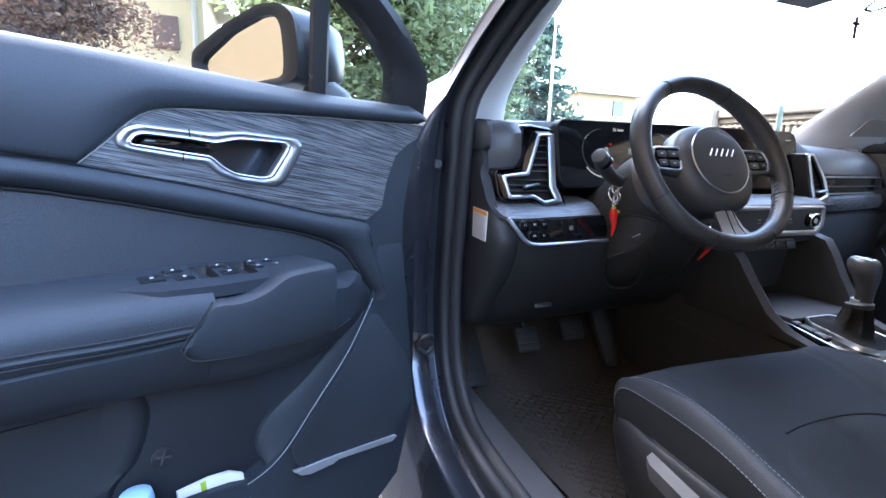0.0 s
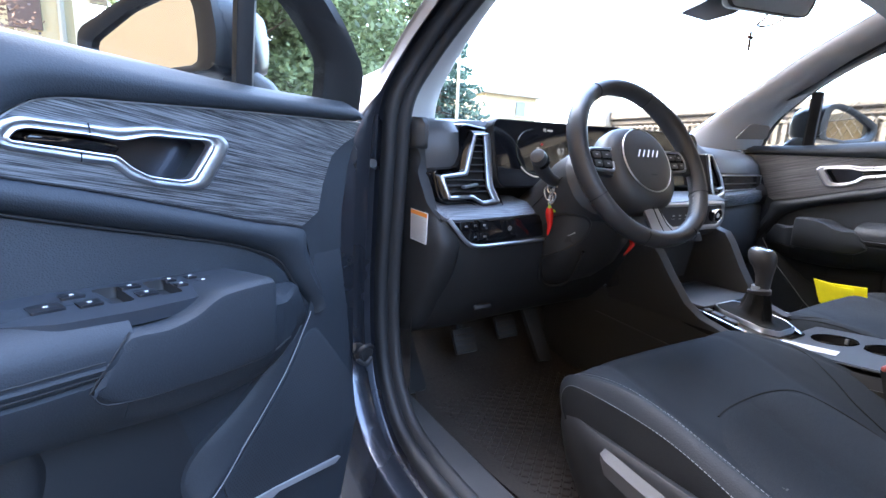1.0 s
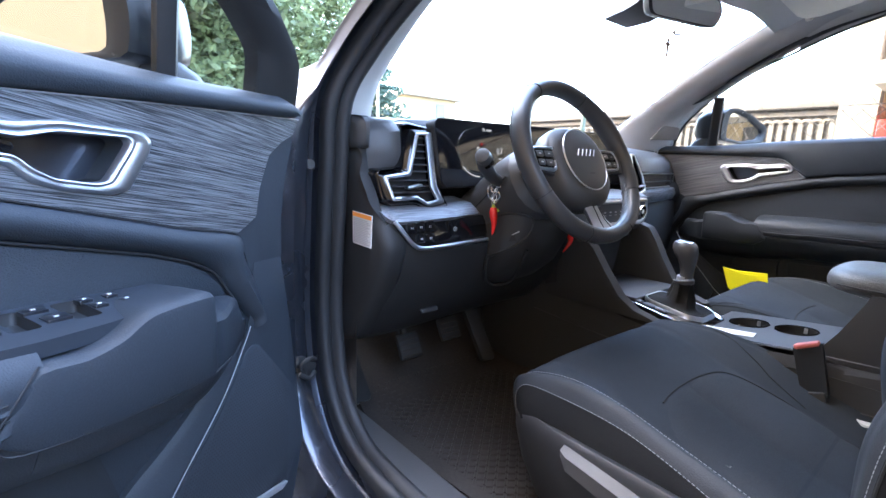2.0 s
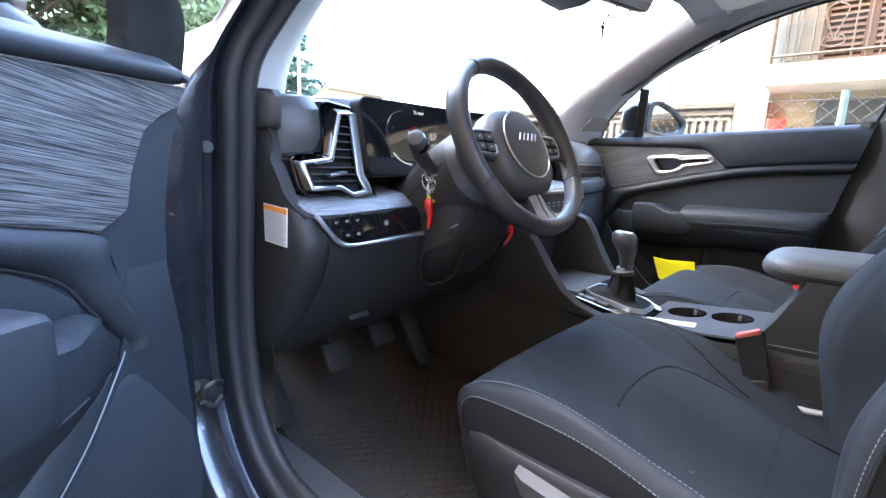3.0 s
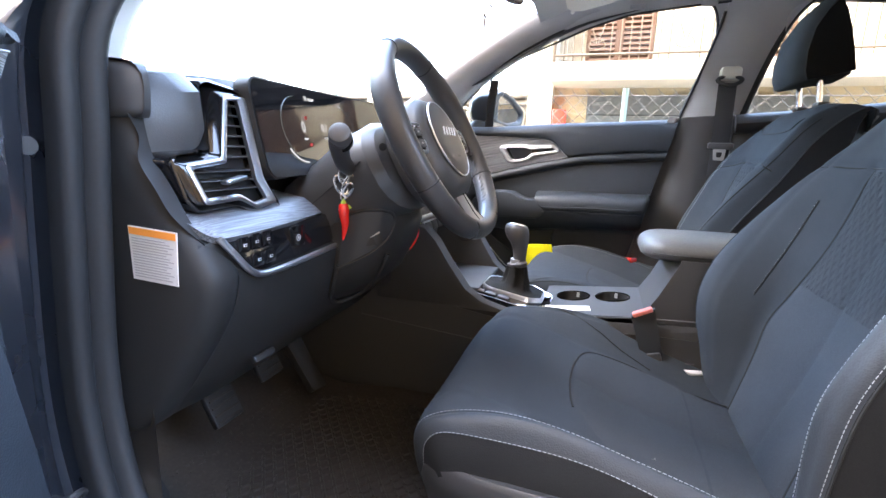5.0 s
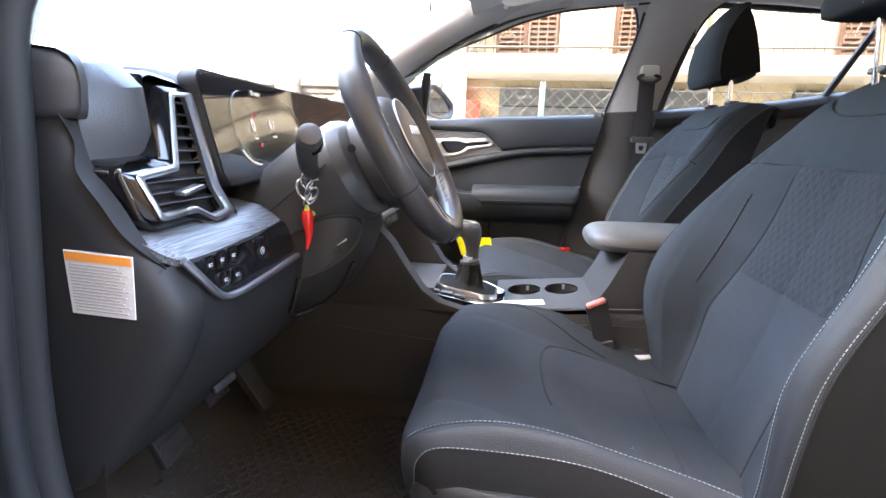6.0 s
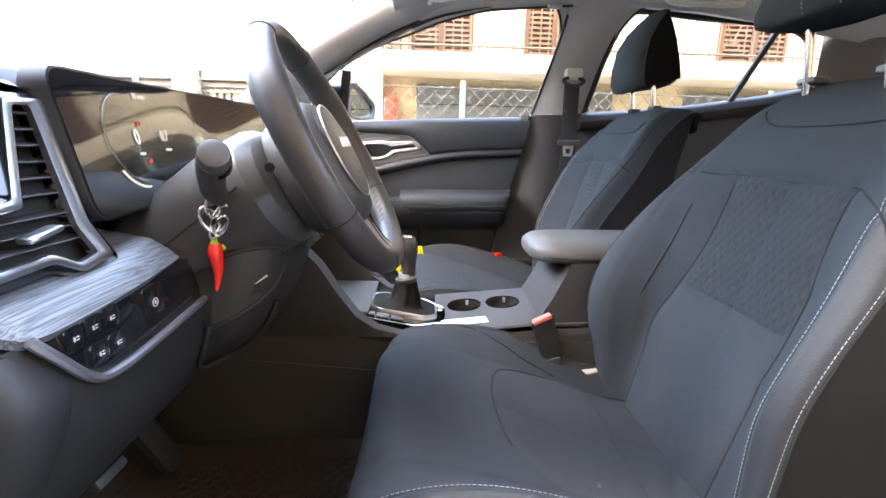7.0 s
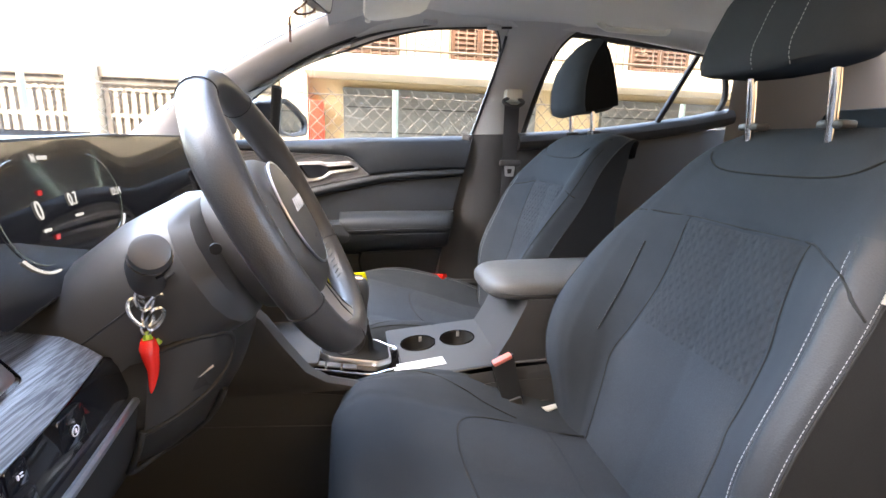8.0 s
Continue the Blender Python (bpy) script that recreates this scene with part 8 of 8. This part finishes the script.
for y, w, h in ((-0.75, 3.02, 1.05), (-5.0, 3.2, 1.05), (-9.2, 2.6, 1.05)):
    o = part("garage_door", box((HX - 0.02, y, 0.93), (0.12, w, 1.88), 0.01), GREYDOOR, house, "dark grey garage door")
    for k in range(5):
        part("door_rib", box((HX - 0.085, y, 0.15 + k * 0.36), (0.02, w - 0.06, 0.015)), SEAM, o)
solo("red_cabinet", box((HX - 0.15, 1.14, 1.15), (0.20, 0.20, 1.0), 0.01), RED, (HX - 0.2, 1.14, 0.6), "red steel cabinet on the house wall", "cabinet")


def shutter_pair(y, w, z0, z1, mat, label):
    x = HX + 0.38
    sh = part("shutter", box((x, y, (z0 + z1) / 2), (0.06, w, z1 - z0), 0.005), mat, house, label)
    for side in (-1, 1):
        cy = y + side * w / 4
        for k in range(int((z1 - z0 - 0.2) / 0.075)):
            part("louvre", box((x - 0.04, cy, z0 + 0.12 + k * 0.075), (0.03, w / 2 - 0.12, 0.045), 0, pose(0, 0, 0, 0, 30, 0)), mat, sh)
        for yy in (cy - w / 4 + 0.03, cy + w / 4 - 0.03):
            part("stile", box((x - 0.045, yy, (z0 + z1) / 2), (0.03, 0.055, z1 - z0)), mat, sh)


shutter_pair(0.39, 0.96, 2.24, 4.6, SHUTTER, "brown louvred shutters")
shutter_pair(-1.40, 0.95, 2.24, 4.6, SHUTTER, "brown louvred shutters")
shutter_pair(-4.6, 1.1, 2.24, 4.6, SHUTTER, "brown louvred shutters")
shutter_pair(1.27, 0.24, 2.45, 4.2, WALL_W, "white louvred shutter")
shutter_pair(-7.6, 1.1, 2.24, 4.6, SHUTTER, "brown louvred shutters")
part("white_door", box((HX + 0.38, -0.51, 3.3), (0.06, 0.82, 2.1), 0.01), WALL_W, house, "white balcony door")
rail = thing("balcony_railing", (HX - 0.8, -5.4, 2.45), "beige wrought-iron balcony railing", "railing")
RX = HX - 0.78
for z in (2.31, 3.18):
    part("rail_bar", tube([V(RX, 1.22, z), V(RX, -12, z)], 0.018, 6), RAIL, rail)
bars = [V(RX, 1.2 - 0.118 * i, 0) for i in range(110)]
for i, p in enumerate(bars):
    if i % 9 in (4, 5):
        continue
    part("baluster", tube([p + V(0, 0, 2.22), p + V(0, 0, 3.18)], 0.010, 5), RAIL, rail)
for i in range(12):
    c = V(RX, 1.2 - 0.118 * (4.5 + 9 * i), 0)
    for sgn in (-1, 1):
        line = smooth_line([c + V(0, 0, 2.36), c + V(0, sgn * 0.10, 2.40), c + V(0, sgn * 0.07, 2.48), c + V(0, sgn * 0.01, 2.46), c + V(0, sgn * 0.10, 2.74), c + V(0, 0, 2.84), c + V(0, sgn * 0.09, 3.01), c + V(0, 0, 3.16)], 4)
        part("scroll", tube(line, 0.009, 5), RAIL, rail)
for y in (1.22, -1.9, -5.0, -8.2):
    part("rail_post", tube([V(RX, y, 2.2), V(RX, y, 3.22)], 0.024, 8), RAIL, rail)

# precast garden wall that runs on along the road, with white piers
gw = thing("garden_wall", (7.2, 4.5, 0), "beige precast panel wall with white piers", "wall")
GX = 7.2
for k, (ya, yb) in enumerate(((1.75, 4.25), (4.65, 7.15))):
    ym, w = (ya + yb) / 2, yb - ya
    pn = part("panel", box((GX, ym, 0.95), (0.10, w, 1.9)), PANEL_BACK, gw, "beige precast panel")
    part("panel_cap", box((GX - 0.02, ym, 1.97), (0.26, w, 0.14), 0.01), PANELW, pn)
    n_r = 21
    for j in range(n_r):
        y = ya + (j + 0.5) * w / n_r
        part("panel_rib", box((GX - 0.07, y, 0.85), (0.05, 0.062, 1.66)), PANELW, pn)
        part("panel_arch", tube([V(GX - 0.07, y + w / n_r * (0.5 - 0.5 * math.cos(math.pi * k / 6)), 1.68 + 0.055 * math.sin(math.pi * k / 6)) for k in range(7)], 0.026, 6), PANELW, pn)
    for z in (1.83, 1.36, 0.55):
        part("panel_rail", box((GX - 0.062, ym, z), (0.05, w, 0.06)), PANELW, pn)
for y in (4.45, 7.35):
    part("pier", box((GX - 0.05, y, 1.35), (0.42, 0.38, 2.7), 0.01), WALL_W, gw, "white rendered pier")
far = thing("far_wall", (0, 30, 0), "long beige boundary wall in the distance", "wall")
part("wall_run", box((30, 30, 0.95), (36, 0.25, 1.9)), PANELW, far)

# far yellow house with flat eaves
yh = thing("far_house", (25.5, 37, 0), "pale yellow villa with low roof in the distance", "house")
part("wall", box((25.6, 38, 3.2), (5.6, 8.0, 6.4)), WALL_Y, yh)
part("roof", slab([V(22.2, 33.4, 6.55), V(29.2, 33.4, 6.55), V(29.2, 42.6, 6.55), V(22.2, 42.6, 6.55)], V(0, 0, -0.22)), WALL_W, yh, "flat overhanging eaves")
part("roof_top", loft([[V(22.4, 33.6, 6.56), V(29.0, 33.6, 6.56), V(29.0, 42.4, 6.56), V(22.4, 42.4, 6.56)], [V(24.5, 36.5, 7.2), V(26.7, 36.5, 7.2), V(26.7, 39, 7.2), V(24.5, 39, 7.2)]]), ROOFTILE, yh)
for x, z in ((26.6, 5.3), (26.6, 2.6), (24.0, 2.6)):
    w = part("window", box((x, 33.97, z), (1.0, 0.1, 1.2)), DARKGLASS, yh)
    part("window_frame", box((x, 33.94, z - 0.65), (1.2, 0.2, 0.1)), WALL_W, w)
part("balcony", box((29.0, 33.6, 3.6), (2.2, 1.6, 1.0)), WALL_Y, yh)

# tall unseen house across the yard on the driver's side, placed and sized to shade the car, its ochre known from
# reflections, and a low house behind the car
opp = thing("opposite_house", (-9.7, -2, 0), "unseen ochre six-storey house across the yard, sized to shade the car", "house")
part("wall", box((-9.7, -2, 9.75), (4.0, 30, 19.5)), WALL_T, opp)
part("roof", box((-9.7, -2, 19.6), (4.8, 30.8, 0.2)), ROOFTILE, opp)
for y in (9.0, 4.5, 0.0, -4.5, -9.0, -13.5):
    for z in (1.5, 4.7, 7.9, 11.0, 14.2, 17.4):
        part("window", box((-7.68, y, z), (0.1, 1.2, 1.5)), SHUTTER, opp)
blk = thing("rear_house", (-3, -19, 0), "tan low house with shutters behind the car", "house")
part("wall", box((-3.0, -19.0, 2.6), (16.0, 5, 5.2)), WALL_T, blk)
part("roof", box((-3.0, -19.0, 5.3), (16.8, 5.8, 0.2)), ROOFTILE, blk)
for x in (-8.5, -4.0, 0.5):
    part("window", box((x, -16.48, 1.9), (1.3, 0.1, 1.7)), SHUTTER, blk)


def foliage_cards(bm, c, rad, count, size, rng, flat=1.0, hang=0.0):
    """Small two-sided leaves scattered in an uneven ball."""
    for _ in range(count):
        d = V(rng.gauss(0, 1), rng.gauss(0, 1), rng.gauss(0, 1)).normalized() * rad * rng.random() ** 0.4
        p = c + V(d.x, d.y, d.z * flat)
        a = V(rng.gauss(0, 1), rng.gauss(0, 1), rng.gauss(0, 0.6) - hang).normalized()
        b = a.cross(V(rng.gauss(0, 1), rng.gauss(0, 1), rng.gauss(0, 1))).normalized()
        s = size * (0.6 + 0.8 * rng.random())
        bm.faces.new([bm.verts.new(p + a * s * k + b * s * m) for k, m in ((-1, 0), (0, 0.42), (1, 0), (0, -0.42))])


def tree(x, y, h, spread, leaf, seed, label, clumps=60, leaves=70, size=0.10):
    rng = random.Random(seed)
    t = thing("tree", (x, y, 0), label, "tree", "trees")
    base = V(x, y, 0)
    trunk = [tube(smooth_line([base, base + V(0.05, 0.04, h * 0.25), base + V(-0.04, 0.06, h * 0.5), base + V(0.03, 0, h * 0.8)], 5), [0.16 * (1 - 0.8 * i / 15) for i in range(16)], 8)]
    crown = bmesh.new()
    for i in range(clumps):
        f = rng.random()
        z = h * (0.30 + 0.70 * f)
        rr = spread * (0.35 + 0.65 * math.sin(math.pi * min(1, 0.15 + f * 0.85))) * rng.random() ** 0.5
        a = rng.random() * 6.283
        c = base + V(rr * math.cos(a), rr * math.sin(a), z)
        if i < 16:
            s = base + V(0, 0, h * (0.2 + 0.5 * f))
            trunk.append(tube([s, s.lerp(c, 0.5) + V(0, 0, 0.1), c], [0.05, 0.03, 0.01], 5))
        foliage_cards(crown, c, spread * (0.22 + 0.16 * rng.random()), leaves, size, rng, 0.8)
    part("trunk", join(*trunk), BARK, t)
    tagged(part("crown", crown, leaf, t, angle=180), kind="stuff")
    return t


def conifer(x, y, h, spread, seed):
    rng = random.Random(seed)
    t = thing("tree", (x, y, 0), "tall dark green conifer with drooping boughs", "tree", "trees")
    base = V(x, y, 0)
    wood = [tube([base, base + V(0, 0, h)], [0.18, 0.02], 8)]
    crown = bmesh.new()
    for k in range(34):
        f = k / 34
        z = h * (0.08 + 0.9 * f)
        reach = spread * (1 - f) ** 0.8 + 0.15
        for j in range(9):
            a = rng.random() * 6.283
            e = V(base.x + reach * math.cos(a) * (0.8 + 0.4 * rng.random()), base.y + reach * math.sin(a) * (0.8 + 0.4 * rng.random()), z - reach * 0.2)
            s = base + V(0, 0, z)
            if j < 3:
                wood.append(tube([s, e], [0.03, 0.006], 4))
            for q in range(6):
                p = s.lerp(e, 0.25 + 0.75 * (q + rng.random()) / 6)
                foliage_cards(crown, p, 0.28, 9, 0.16, rng, 0.45, 0.5)
    part("trunk", join(*wood), BARK, t)
    tagged(part("crown", crown, NEEDLE, t, angle=180), kind="stuff")


conifer(11.3, 21.8, 9.4, 3.1, 5)
tree(0.6, 14.0, 8.0, 2.6, LEAF, 11, "leafy green tree beyond the car", 180, 100, 0.125)
tree(3.2, 15.5, 8.6, 2.6, LEAF, 12, "leafy green tree beyond the car", 180, 100, 0.125)
tree(6.0, 18.5, 9.0, 2.6, LEAF, 13, "leafy green tree beyond the car", 170, 100, 0.13)
tree(-5.6, 13.0, 5.2, 2.2, LEAF_R, 14, "copper-leaved shrub tree beside a house", 120, 150, 0.065)
tree(-8.0, 12.0, 5.0, 2.4, LEAF_R, 15, "copper-leaved shrub tree beside a house", 120, 150, 0.065)
nh = thing("neighbour_house", (-8, 21, 0), "cream house with brown shutters behind the shrubs", "house")
part("wall", box((-8.2, 23, 3.4), (10, 6, 6.8)), WALL_Y, nh)
part("roof", box((-8.2, 23, 6.9), (11.2, 7.2, 0.25)), WALL_W, nh)
for x in (-11.5, -8.5, -4.4):
    for z in (2.0, 4.9):
        part("window", box((x, 19.97, z), (0.8, 0.1, 1.1)), SHUTTER_FAR, nh)
part("drainpipe", tube([V(-3.5, 19.9, 0), V(-3.5, 19.9, 6.8)], 0.09, 8), WALL_W, nh)
pole = thing("street_lamp", (11.05, 19.6, 0), "pale grey steel lamp post", "street lamp")
part("post", tube([V(11.05, 19.6, 0), V(11.05, 19.6, 4.5), V(11.05, 19.6, 9.0)], [0.085, 0.07, 0.05], 10), WALL_W, pole)
